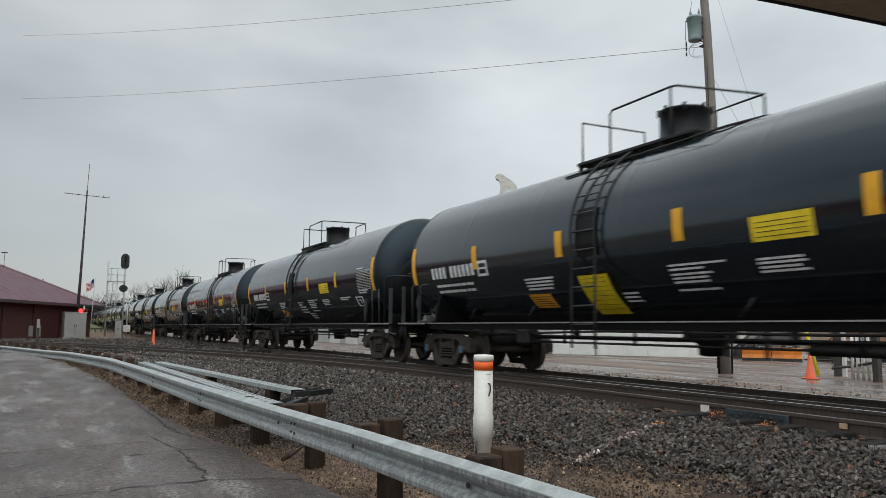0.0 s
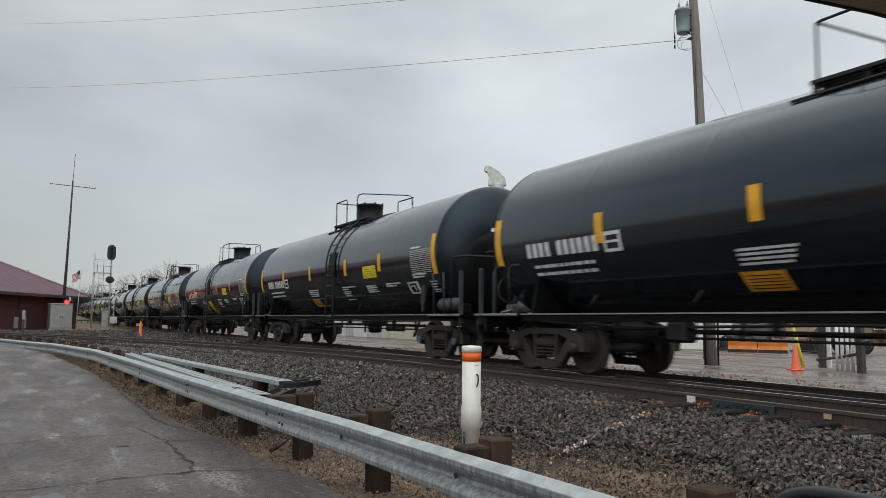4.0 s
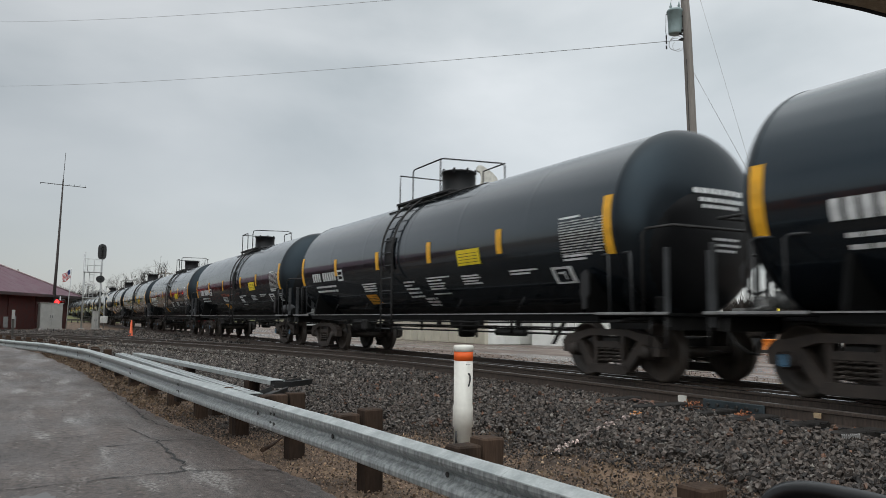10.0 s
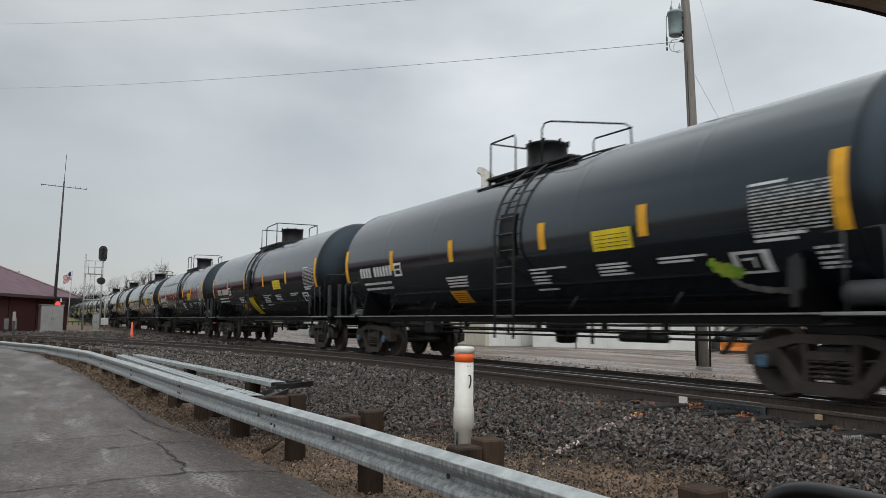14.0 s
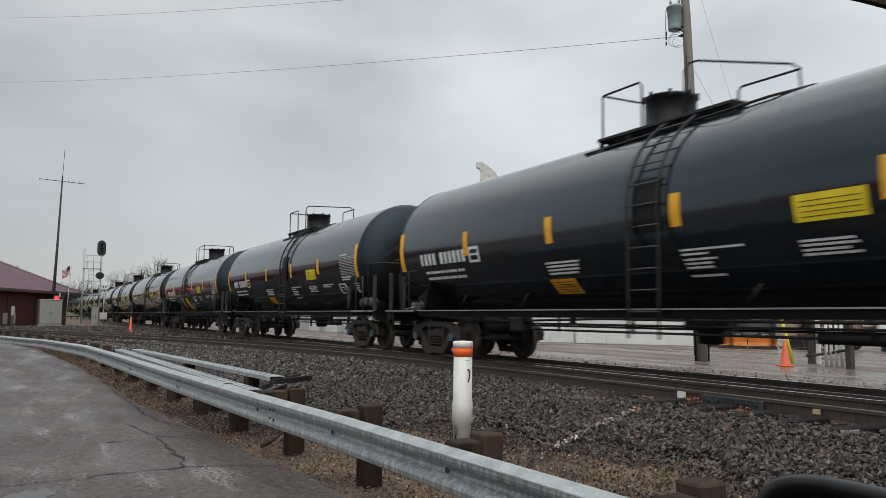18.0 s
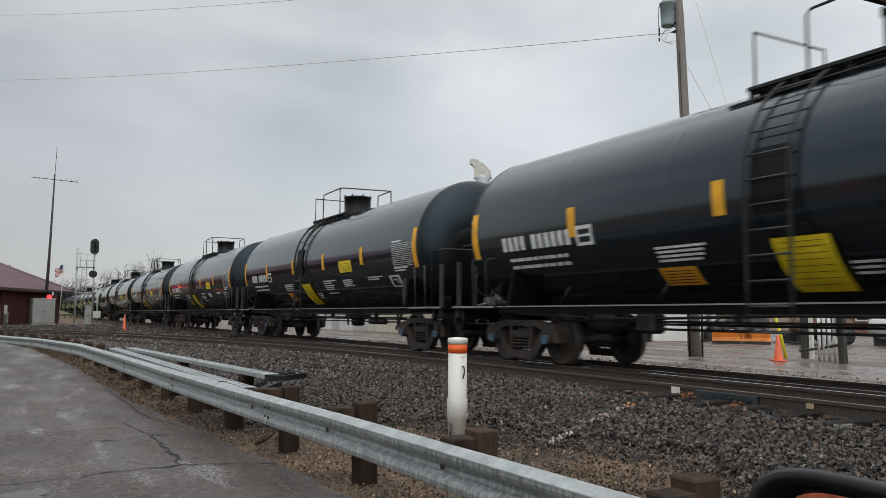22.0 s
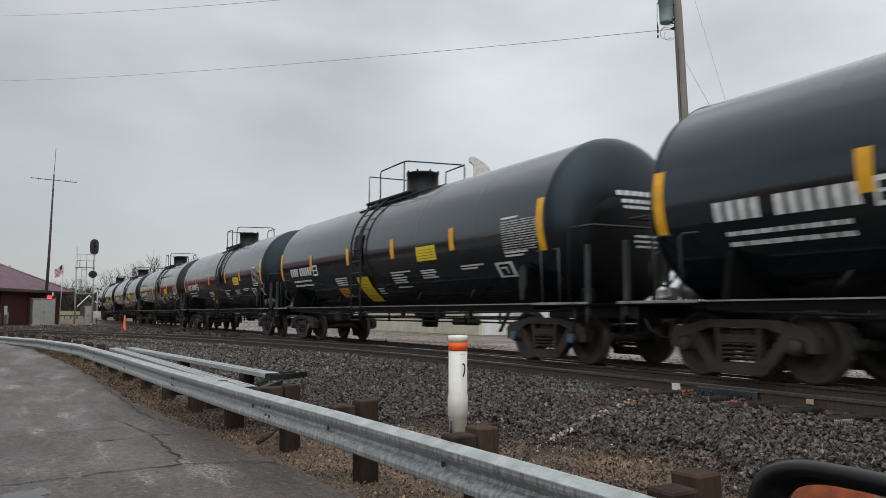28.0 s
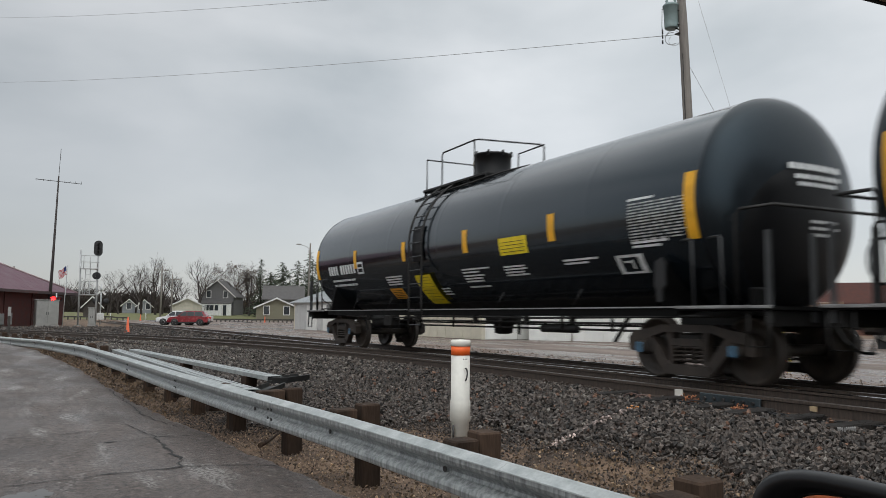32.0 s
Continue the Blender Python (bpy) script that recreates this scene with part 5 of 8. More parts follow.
def strokes(lines, width, lift=0.008, n=10):
    """Sprayed strokes: ribbons on the tank along smooth lines in (x, height)."""
    bm = B()
    for ln in lines:
        pts = []
        for (x0, z0), (x1, z1) in zip(ln, ln[1:]):
            pts += [(x0 + (x1 - x0) * k / n, z0 + (z1 - z0) * k / n) for k in range(n)]
        pts.append(ln[-1])
        pts = [((pts[max(0, i - 4)][0] + p[0] + pts[min(len(pts) - 1, i + 4)][0]) / 3, (pts[max(0, i - 4)][1] + p[1] + pts[min(len(pts) - 1, i + 4)][1]) / 3) for i, p in enumerate(pts)]
        rows = []
        for i, (x, z) in enumerate(pts):
            dx, dz = pts[min(i + 1, len(pts) - 1)][0] - pts[max(i - 1, 0)][0], pts[min(i + 1, len(pts) - 1)][1] - pts[max(i - 1, 0)][1]
            L = math.hypot(dx, dz) or 1
            w = width * (0.7 + 0.6 * abs(math.sin(i * 0.7)))
            rows.append([bm.verts.new(on_tank(x - dz / L * w * k, z + dx / L * w * k, lift)) for k in (-0.5, 0.5)])
        for a, b in zip(rows, rows[1:]):
            bm.faces.new((a[0], a[1], b[1], b[0]))
    return bm


M_teal = mat("teal_spray", (0.02, 0.16, 0.15), 0.55, var=0.5, scale=4, fine=20, bump=0, col2=(0.03, 0.30, 0.24))
M_lime = mat("lime_spray", (0.16, 0.40, 0.04), 0.55, var=0.4, scale=4, fine=20, bump=0, col2=(0.45, 0.55, 0.06))
M_faded_lime = mat("faded_lime_spray", (0.055, 0.075, 0.035), 0.55, var=0.4, scale=4, fine=20, bump=0, col2=(0.13, 0.17, 0.08))
M_pale = mat("faded_grey_spray", (0.16, 0.17, 0.16), 0.6, var=0.5, scale=3, fine=12, bump=0, col2=(0.40, 0.40, 0.38))
M_rust = mat("orange_spray", (0.40, 0.13, 0.03), 0.6, var=0.3, bump=0)


def zig(x0, x1, z0, z1, n, seed):
    r = random.Random(seed)
    return [(x0 + (x1 - x0) * i / n + r.uniform(-0.06, 0.06), (z0 if i % 2 else z1) + r.uniform(-0.08, 0.08)) for i in range(n + 1)]


def graffiti(i, *lots):
    for bm, m, label in lots:
        part("painted_mark", bm, m, CARS[i], label)


graffiti(26, (skin(B(), -0.45, 0.55, 2.05, 3.0, 0.005, 4, 6), mat("buffed_patch", (0.035, 0.038, 0.037), 0.5, var=0.5, scale=2.2, fine=9, bump=0, col2=(0.26, 0.27, 0.26), split=(0.42, 0.72)), "faded grey rubbed patch"),
         (strokes([zig(-0.35, 0.45, 2.2, 2.85, 5, 1)], 0.10), M_pale, "faded pale spray"), (strokes([[(-1.5, 2.9), (-1.9, 2.6), (-1.8, 2.25), (-1.5, 2.1)]], 0.10), M_pale, "faded pale spray"))
graffiti(25, (strokes([zig(2.5, 4.6, 1.42, 1.78, 22, 2), [(2.5, 1.6), (4.6, 1.55)], [(2.5, 1.75), (4.4, 1.72)], [(2.6, 1.45), (4.5, 1.42)]], 0.14), M_teal, "teal sprayed lettering too wild to read"),
         (strokes([zig(4.2, 5.5, 1.40, 1.76, 9, 3), [(4.8, 1.45), (5.6, 1.42)]], 0.11, 0.010), M_lime, "lime sprayed lettering too wild to read"),
         (strokes([[(-1.55, 2.95), (-1.45, 2.75), (-1.5, 2.6)], [(-0.35, 2.9), (-0.25, 2.7), (-0.3, 2.5)]], 0.16), M_pale, "pale sprayed drops"))
graffiti(24, (strokes([[(-0.2, 3.05), (-0.55, 2.95), (-0.85, 2.6), (-0.8, 2.25), (-0.45, 2.15), (-0.25, 2.35)], [(-0.3, 3.0), (-0.5, 2.7), (-0.3, 2.5)]], 0.10), M_faded_lime, "faded grey-green sprayed ring"),
         (strokes([[(-0.5, 2.7), (-0.45, 2.5), (-0.55, 2.4)]], 0.12), M_rust, "orange sprayed patch"))
graffiti(20, (strokes([zig(-3.5, -2.5, 1.45, 2.05, 7, 4), [(-3.5, 1.6), (-3.0, 1.4), (-2.4, 1.65)], [(-3.3, 2.0), (-2.9, 1.7), (-2.7, 2.1)]], 0.09), mat("pale_teal_spray", (0.05, 0.16, 0.16), 0.55, var=0.5, scale=4, bump=0, col2=(0.22, 0.34, 0.33)), "pale teal sprayed scribble"))
graffiti(19, (strokes([[(5.35, 1.80), (5.45, 1.62), (5.75, 1.58), (5.8, 1.68)], [(5.4, 1.68), (5.75, 1.62)]], 0.14), M_lime, "lime sprayed figure"),
         (strokes([[(5.6, 1.55), (5.7, 1.40), (6.3, 1.34), (6.6, 1.36)]], 0.07), M_pale, "grey sprayed tail"))
graffiti(8, (strokes([zig(-4.15, -3.2, 1.62, 2.0, 6, 5), [(-4.1, 2.0), (-3.1, 1.5), (-3.3, 1.8)]], 0.07), M_pale, "white sprayed scrawl"))

# ---- beside the track: marker pipe, joint, cables ----
M_pvc = mat("white_plastic", (0.72, 0.70, 0.64), 0.4, var=0.08, scale=4, fine=30, bump=0.03)
M_signal_orange = mat("orange_plastic", (0.85, 0.13, 0.02), 0.45, var=0.1, bump=0.02)
M_black = mat("black_plastic", (0.015, 0.015, 0.016), 0.4, var=0.2, bump=0.05)


def h(x, y):
    return float(land(np.float64(x), np.float64(y)))


def marker_pipe():
    x, y = -5.82, 3.28
    z = h(x, y) + 0.055
    t = thing("marker_pipe", "white plastic utility marker pipe with an orange band", "marker post", pose(x, y, z, 0.5, 1.0, 0))
    part("pipe", lathe(B(), [(0.074, -0.25), (0.074, 0.56), (0.086, 0.565), (0.086, 0.73), (0.079, 0.75), (0.079, 1.12)], 28), M_pvc, t)
    part("band", lathe(B(), [(0.0815, 1.115), (0.0815, 1.195)], 28), M_signal_orange, t, "bright orange band")
    part("cap", lathe(B(), [(0.085, 1.190), (0.085, 1.228), (0.080, 1.240), (0.0, 1.246)], 28), M_pvc, t, "white cap")
    d = Vector((-x, -y, 0)).normalized()
    side = Vector((-d.y, d.x, 0))
    for k in range(3):
        c = d * 0.080 + side * (0.025 + 0.014 * k) + Vector((0, 0, 1.085))
        part("dot", tube(B(), [c, c + d * 0.002], 0.004, 6), M_black, t)
    pts = [d * 0.081 + side * (0.045 + 0.012 * math.sin(a)) + Vector((0, 0, 0.955 + 0.055 * math.cos(a * 0.8))) for a in np.linspace(-0.6, 3.4, 14)]
    part("hook_mark", tube(B(), pts, 0.006, 5), M_black, t, "small black hook mark")
    part("slot", tube(B(), [d * 0.074 - side * 0.055 + Vector((0, 0, 0.36)), d * 0.076 - side * 0.055 + Vector((0, 0, 0.54))], 0.008, 5), M_black, t)


marker_pipe()


def lumps(x0, x1, y0, y1, z0, z1, n, s0, s1, seed):
    """Small broken lumps heaped between bounds."""
    r = random.Random(seed)
    bm = B()
    for k in range(n):
        u = r.random()
        c = Vector((x0 + (x1 - x0) * r.random(), y0 + (y1 - y0) * u, z0 + (z1 - z0) * r.random() * u))
        got = bmesh.ops.create_icosphere(bm, subdivisions=1, radius=r.uniform(s0, s1))
        for v in got["verts"]:
            v.co = c + v.co * r.uniform(0.65, 1.3)
    return bm


def rail_joint():
    t = thing("rail_joint", "bolted rail joint bar with orange paint marks on the spur rail", "rail joint")
    y = 7.62 - 0.045
    bar = mat("blue_grey_steel", (0.045, 0.060, 0.068), 0.5, metal=0.4, var=0.3, scale=6, bump=0.2)
    part("joint_bar", box(B(), (-7.28, y - 0.018, RAIL - 0.155), (-6.36, y + 0.02, RAIL - 0.035), 0.008), bar, t, "blue-grey joint bar")
    for i in range(6):
        x = -7.18 + i * 0.147
        part("bolt", lathe(B(), [(0.022, -0.05), (0.022, -0.018), (0.012, 0.0)], 6, "Y", (x, y, RAIL - 0.095)), M_steel, t)
    part("tag", box(B(), (-7.71, y - 0.012, RAIL - 0.115), (-7.58, y + 0.01, RAIL - 0.03)), M_pvc, t, "white tag")
    part("tag", box(B(), (-5.71, y - 0.012, RAIL - 0.10), (-5.63, y + 0.01, RAIL - 0.045)), mat("tan_tag", (0.45, 0.33, 0.2), 0.6), t, "tan tag")
    spray = mat("orange_paint_overspray", (0.17, 0.045, 0.018), 0.7, var=0.5, scale=14, fine=50, bump=0.3, depth=0.01, col2=(0.46, 0.20, 0.09), split=(0.42, 0.62), island=0.6)
    for x0, x1, k in ((-7.58, -7.27, 60), (-6.66, -6.50, 26)):
        part("painted_grit", lumps(x0, x1, y - 0.19, y - 0.03, RAIL - 0.165, RAIL - (0.05 if k > 30 else 0.11), k * 2, 0.005, 0.014, int(-x0 * 100)), spray, t, "orange sprayed grit at the joint")
    part("painted_grit", lumps(-7.95, -7.55, y - 0.30, y - 0.06, RAIL - 0.185, RAIL - 0.15, 50, 0.006, 0.015, 3), spray, t, "orange sprayed grit at the joint")
    return t


rail_joint()


def cable(name, label, pts, r, m):
    t = thing(name, label, "cable")
    part("cable_run", tube(B(), pts, r, 6), m, t)
    return t


M_bond = mat("faded_bond_wire", (0.16, 0.10, 0.085), 0.6, var=0.3, bump=0.1)
for k, (x0, x1, yy) in enumerate(((-8.5, -5.6, 7.38), (-7.6, -4.6, 7.30))):
    pts = [(x, yy + 0.05 * math.sin(2.3 * x + k) + 0.02 * math.sin(9 * x), h(x, yy) + 0.035 + 0.018 * math.sin(5 * x + k) + 0.01 * math.sin(13 * x)) for x in np.linspace(x0, x1, 40)]
    cable("ground_cable", "black bond cable lying on the ballast by the rail", pts, 0.010, M_black)
for k in range(2):
    pts = [(-7.62 - 0.25 * k - 0.18 * math.cos(a), 6.95 + 0.04 * k, h(-7.6, 6.95) + 0.01 + 0.10 * math.sin(a)) for a in np.linspace(0.1, 3.0, 14)]
    cable("bond_wire", "curled faded pink bond wire by the rail joint", pts, 0.008, M_bond)
for x, y0, y1, tilt in ((-8.42, 6.92, 7.52, 1), (-7.55, 6.72, 7.50, -1), (-6.75, 6.95, 7.50, 2), (-6.15, 6.85, 7.45, -1), (-5.55, 6.98, 7.50, 1), (-4.95, 6.90, 7.50, -2), (-4.3, 6.9, 7.5, 0)):
    t = tagged(part("exposed_tie_end", box(B(), (-0.10, 0, -0.10), (0.10, y1 - y0, 0.028), 0.015), M_tie), "dark creosoted tie end bare of ballast", "tie end")
    t.matrix_basis = pose(x, y0, h(x, (y0 + y1) / 2) + 0.040, 1.0, 0, tilt)
    stones("tie_litter", "dark grit and splinters on a tie end", 60, (x - 0.16, x + 0.16), lambda q: (y0 + 0.1 + 0 * q, y1 + 0 * q), (0.012, 0.03), M_tie, int(-x * 10), lift=0.055, flat=0.4)
for x in np.arange(-13.4, -3.5, 0.56):
    t = thing("tie_plate", "rusty tie plate and spikes at the rail foot", "tie plate", pose(x, float(spur_y(x)) - 0.10, RAIL - 0.172, 0, 0, random.uniform(-3, 3)), group="tie plates")
    part("plate", box(B(), (-0.09, -0.08, -0.012), (0.09, 0.03, 0.008), 0.003), M_rail, t)
    for sx in (-0.05, 0.06):
        part("spike", box(B(), (sx - 0.012, -0.005, -0.02), (sx + 0.012, 0.025, 0.045 + random.uniform(-0.01, 0.015)), 0.003), M_rail, t)
M_survey = mat("survey_paint", (0.34, 0.27, 0.245), 0.7, var=0.4, scale=9, bump=0.1, island=0.7, world=True)
stones("painted_stones", "ballast stones with a stripe of faded white and pink survey paint", 85, (-7.21, -6.65), lambda x: (6.35 - (x + 7.21) * 2.77 - 0.08, 6.35 - (x + 7.21) * 2.77 + 0.08), (0.024, 0.042), M_survey, 31, lift=0.045)
stones("painted_stones", "few stones with orange survey paint", 9, (-7.34, -7.20), lambda x: (6.38 + 0 * x, 6.54 + 0 * x), (0.035, 0.055), mat("orange_survey_paint", (0.5, 0.22, 0.08), 0.7, var=0.4, scale=9, bump=0.1, island=0.5, world=True), 32, lift=0.035)


def vent_block():
    t = tagged(part("ribbed_block", B(), M_pvc), "small grey ribbed block on the ballast", "block")
    bm = B()
    for i in range(9):
        box(bm, (i * 0.018, 0, 0), (i * 0.018 + 0.011, 0.06, 0.05))
    box(bm, (0, 0.02, 0), (0.155, 0.06, 0.042))
    bm.to_mesh(t.data)
    bm.free()
    t.data.materials.clear()
    t.data.materials.append(mat("grey_concrete", (0.30, 0.29, 0.28), 0.8, var=0.2))
    t.matrix_basis = pose(-4.85, 6.82, h(-4.85, 6.82) + 0.012, 4, -6, 38)


vent_block()

# ---- utility pole, transformer and wires ----
M_pole = mat("grey_weathered_pole", (0.15, 0.135, 0.12), 0.85, var=0.3, scale=3, fine=30, bump=0.5, depth=0.01, stretch=(1, 1, 0.1), col2=(0.24, 0.22, 0.20))
M_can = mat("grey_green_enamel", (0.22, 0.29, 0.29), 0.45, var=0.12, scale=3, bump=0.04)
M_wire = mat("dull_wire", (0.30, 0.305, 0.31), 0.5, bump=0)
POLE = Vector((-17.75, 18.15, 0.0))


def utility_pole():
    t = thing("utility_pole", "weathered grey wooden utility pole", "utility pole", pose(POLE.x, POLE.y, 0.25))
    part("pole", tube(B(), [(0.12, 0.20, -0.5), (0.08, 0.13, 3), (-0.0, 0.0, 8.2), (-0.06, -0.05, 10.8), (-0.10, -0.09, 11.8), (-0.16, -0.15, 14.2)], 0.165, 14, r1=0.118), M_pole, t)
    for cx, cy in ((0.24, 0.34), (0.02, 0.02)):
        part("conduit", tube(B(), [(cx, cy, 0.0), (cx, cy, 2.6)], 0.03, 8), M_under, t, "black conduit strapped to the pole")
    part("ground_wire", tube(B(), [(0.10, -0.12, 0.2), (0.08, -0.12, 6.0), (0.02, -0.16, 9.6)], 0.012, 5), M_under, t)
    for z in (10.27, 10.55, 11.0):
        part("bracket", box(B(), (-0.24, -0.24, z), (-0.06, -0.06, z + 0.04), 0.01), M_steel, t)


utility_pole()


def transformer():
    t = thing("transformer", "grey-green pole-mounted transformer can", "transformer", pose(-18.06, 17.85, 10.74))
    part("can", lathe(B(), [(0.0, 0.0), (0.20, 0.0), (0.212, 0.02), (0.214, 0.10), (0.240, 0.70), (0.262, 0.71), (0.262, 0.755), (0.22, 0.80), (0.0, 0.83)], 24), M_can, t)
    for x, y in ((-0.1, -0.08), (0.1, 0.08)):
        part("bushing", lathe(B(), [(0.03, 0.78), (0.05, 0.84), (0.03, 0.88), (0.05, 0.92), (0.025, 0.97), (0.015, 1.05)], 10, "Z", (x, y, 0)), M_can, t)
    part("fuse", tube(B(), [(-0.19, -0.20, 0.66), (-0.20, -0.21, 0.10), (-0.19, -0.20, -0.05)], 0.010, 6), M_black, t)
    part("fuse_arm", tube(B(), [(-0.14, -0.15, 0.68), (-0.20, -0.21, 0.66)], 0.014, 6), M_black, t)
    for z0, z1 in ((-0.02, -0.16), (-0.18, -0.30), (-0.36, -0.47)):
        part("fuse_tube", tube(B(), [(-0.19, -0.20, z0), (-0.185, -0.20, z1)], 0.026, 6), M_black, t, "black fuse tube")
    for k, (r, cz, a0, a1) in enumerate(((0.20, -0.33, 1.2, 5.4), (0.23, -0.30, -0.4, 2.9), (0.17, -0.40, 2.2, 6.6))):
        pts = [(-0.0 + 0.7 * r * math.cos(a) + 0.03 * k, 0.0 + 0.7 * r * math.cos(a) + 0.03 * k, cz + r * math.sin(a)) for a in np.linspace(a0, a1, 18)]
        part("drop_wire", tube(B(), pts, 0.007 if k else 0.011, 5), M_wire, t, "looped drop wire")
    part("drop_wire", tube(B(), [(0.10, 0.08, 0.0), (0.20, 0.18, -0.08), (0.28, 0.26, -0.25), (0.29, 0.27, -0.42)], 0.022, 6), M_black, t, "thick black drop cable")
    part("riser_wire", tube(B(), [(-0.1, -0.08, 1.03), (-0.06, -0.06, 1.25), (-0.12, -0.1, 1.7)], 0.008, 5), M_wire, t)


transformer()


def span(name, label, a, b, sag, r=0.012, n=24):
    a, b = Vector(a), Vector(b)
    pts = [a.lerp(b, i / n) - Vector((0, 0, 4 * sag * (i / n) * (1 - i / n))) for i in range(n + 1)]
    cable(name, label, pts, r, M_wire)


span("overhead_wire", "thin overhead wire from the pole", (-17.95, 17.98, 10.53), (-76.0, -3.4, 21.15), 0.35, 0.0095)
span("overhead_wire", "thin overhead wire high above the road", (-17.95, 17.96, 12.72), (-76.0, -3.6, 26.8), 0.4, 0.0095)
span("guy_wire", "steel guy wire of the pole", (-17.77, 18.15, 9.7), (-14.27, 20.83, 0.27), 0.0, 0.007, 2)
span("guy_wire", "steel guy wire of the pole", (-17.78, 18.18, 13.2), (-15.6, 20.6, 0.27), 0.0, 0.005, 2)
gg = tagged(part("guy_guard", tube(B(), [(-15.9, 20.25, 0.25), (-16.02, 20.15, 1.0), (-16.25, 19.98, 2.2)], 0.05, 8), mat("yellow_plastic", (0.80, 0.68, 0.03), 0.45, var=0.1)), "yellow plastic guard on a guy wire", "guy guard")


def cone(x, y, height=0.72, label="orange traffic cone on the gravel", lean=0):
    z = h(x, y) + 0.004
    t = thing("traffic_cone", label, "traffic cone", pose(x, y, z, lean, 0, random.uniform(0, 90)), group="traffic cones")
    k = height / 0.72
    w = 0.62 if height > 0.8 else 1.0
    part("body", lathe(B(), [(0.14 * k * w, 0.03), (0.13 * k * w, 0.05), (0.035 * k, 0.70 * k), (0.025 * k, 0.72 * k)], 20), M_cone, t)
    part("base", box(B(), (-0.19 * k * w, -0.19 * k * w, 0), (0.19 * k * w, 0.19 * k * w, 0.035), 0.01), M_cone, t)


M_cone = mat("faded_orange_plastic", (0.82, 0.15, 0.06), 0.5, var=0.1, scale=3, bump=0.03)
cone(-15.1, 18.9)
cone(-49.9, 5.5, 0.92, "tall orange cone beside the track")
cone(-125.0, 15.5, 0.95, "orange cone by the crossing")
cone(-114.0, 31.3, 0.9, "orange cone by the lot edge")


def post(name, x, y, w, hgt, m, label, cat):
    o = tagged(part(name, box(B(), (-w / 2, -w / 2, -0.2), (w / 2, w / 2, hgt), 0.012), m), label, cat)
    o.matrix_basis = pose(x, y, h(x, y), 0, random.uniform(-1, 1), random.uniform(0, 40))
    return o


M_white_paint = mat("chalky_white_paint", (0.62, 0.62, 0.60), 0.6, var=0.12, scale=5, bump=0.05)
M_dark_timber = mat("dark_timber", (0.05, 0.045, 0.04), 0.8, var=0.3, scale=4, fine=40, bump=0.4, stretch=(1, 1, 0.2))
post("timber_post", -15.72, 20.85, 0.17, 1.35, M_dark_timber, "dark timber post at the lot edge", "post")
post("pipe_post", -15.55, 20.95, 0.11, 1.3, M_white_paint, "white painted steel post at the lot edge", "post")
post("timber_post", -13.5, 19.45, 0.17, 1.25, M_dark_timber, "dark timber post at the lot edge", "post")


def pipe_rack():
    t = thing("pipe_rack", "row of white vertical pipes joined by a dark rail", "pipe rack")
    for i in range(5):
        x, y = -14.62 + 0.21 * i, 20.02 - 0.07 * i
        part("pipe", tube(B(), [(x, y, h(x, y) - 0.1), (x, y, h(x, y) + 1.22)], 0.045, 10), M_white_paint, t)
    part("rail", tube(B(), [(-15.7, 20.6, 0.5), (-14.6, 20.05, 0.62), (-13.6, 19.6, 0.78)], 0.04, 6), M_dark_timber, t)


pipe_rack()


def propane_tank():
    x, y = -20.2, 32.3
    t = thing("propane_tank", "white horizontal propane tank on saddles", "propane tank", pose(x, y, h(x, y), 0, 0, -38))
    prof = [(0.0, -1.7), (0.25, -1.66), (0.42, -1.52), (0.48, -1.3), (0.48, 1.3), (0.42, 1.52), (0.25, 1.66), (0.0, 1.7)]
    part("shell", lathe(B(), prof, 28, "X", (0, 0, 0.78)), M_white_paint, t)
    for x in (-0.9, 0.9):
        part("saddle", box(B(), (x - 0.1, -0.35, 0), (x + 0.1, 0.35, 0.42), 0.01), M_grey, t)
    part("valve_hood", lathe(B(), [(0.16, 1.24), (0.16, 1.40), (0.0, 1.46)], 14), M_grey, t)


propane_tank()
M_orange_steel = mat("orange_machine_paint", (0.75, 0.24, 0.03), 0.5, var=0.2, scale=2, fine=20, bump=0.05)


def plow(x, y, turn, w):
    t = thing("plow_blade", "orange steel snow plow blade parked on the lot", "plow blade", pose(x, y, h(x, y), 0, 0, turn), group="plow blades")
    prof = [(0.0, 0.03), (0.10, 0.10), (0.15, 0.30), (0.10, 0.52), (-0.02, 0.60), (-0.05, 0.58), (0.06, 0.50), (0.10, 0.30), (0.05, 0.12), (-0.06, 0.06)]
    part("mouldboard", sweep(B(), prof, [(-w / 2, 0, 0), (w / 2, 0, 0)]), M_orange_steel, t)
    for i in range(5):
        xx = -w / 2 + w * (i + 0.5) / 5
        part("rib", box(B(), (xx - 0.015, 0.06, 0.05), (xx + 0.015, 0.30, 0.52)), M_orange_steel, t)
    part("cutting_edge", box(B(), (-w / 2, -0.075, 0), (w / 2, -0.05, 0.14)), M_steel, t)
    for xx in (-0.35, 0.35):
        part("push_arm", tube(B(), [(xx, 0.25, 0.22), (xx * 0.6, 1.1, 0.35)], 0.05, 6), M_orange_steel, t)
    part("hydraulic_ram", tube(B(), [(0, 0.2, 0.45), (0, 0.9, 0.75)], 0.04, 8), M_steel, t)


plow(-25.06, 27.95, 41, 1.2)
plow(-24.13, 28.77, 41, 1.2)
M_tyre = mat("tyre_rubber", (0.02, 0.02, 0.02), 0.8, var=0.2, bump=0.2)
M_glass_dark = mat("dark_glazing", (0.02, 0.025, 0.03), 0.08, var=0.1, bump=0)


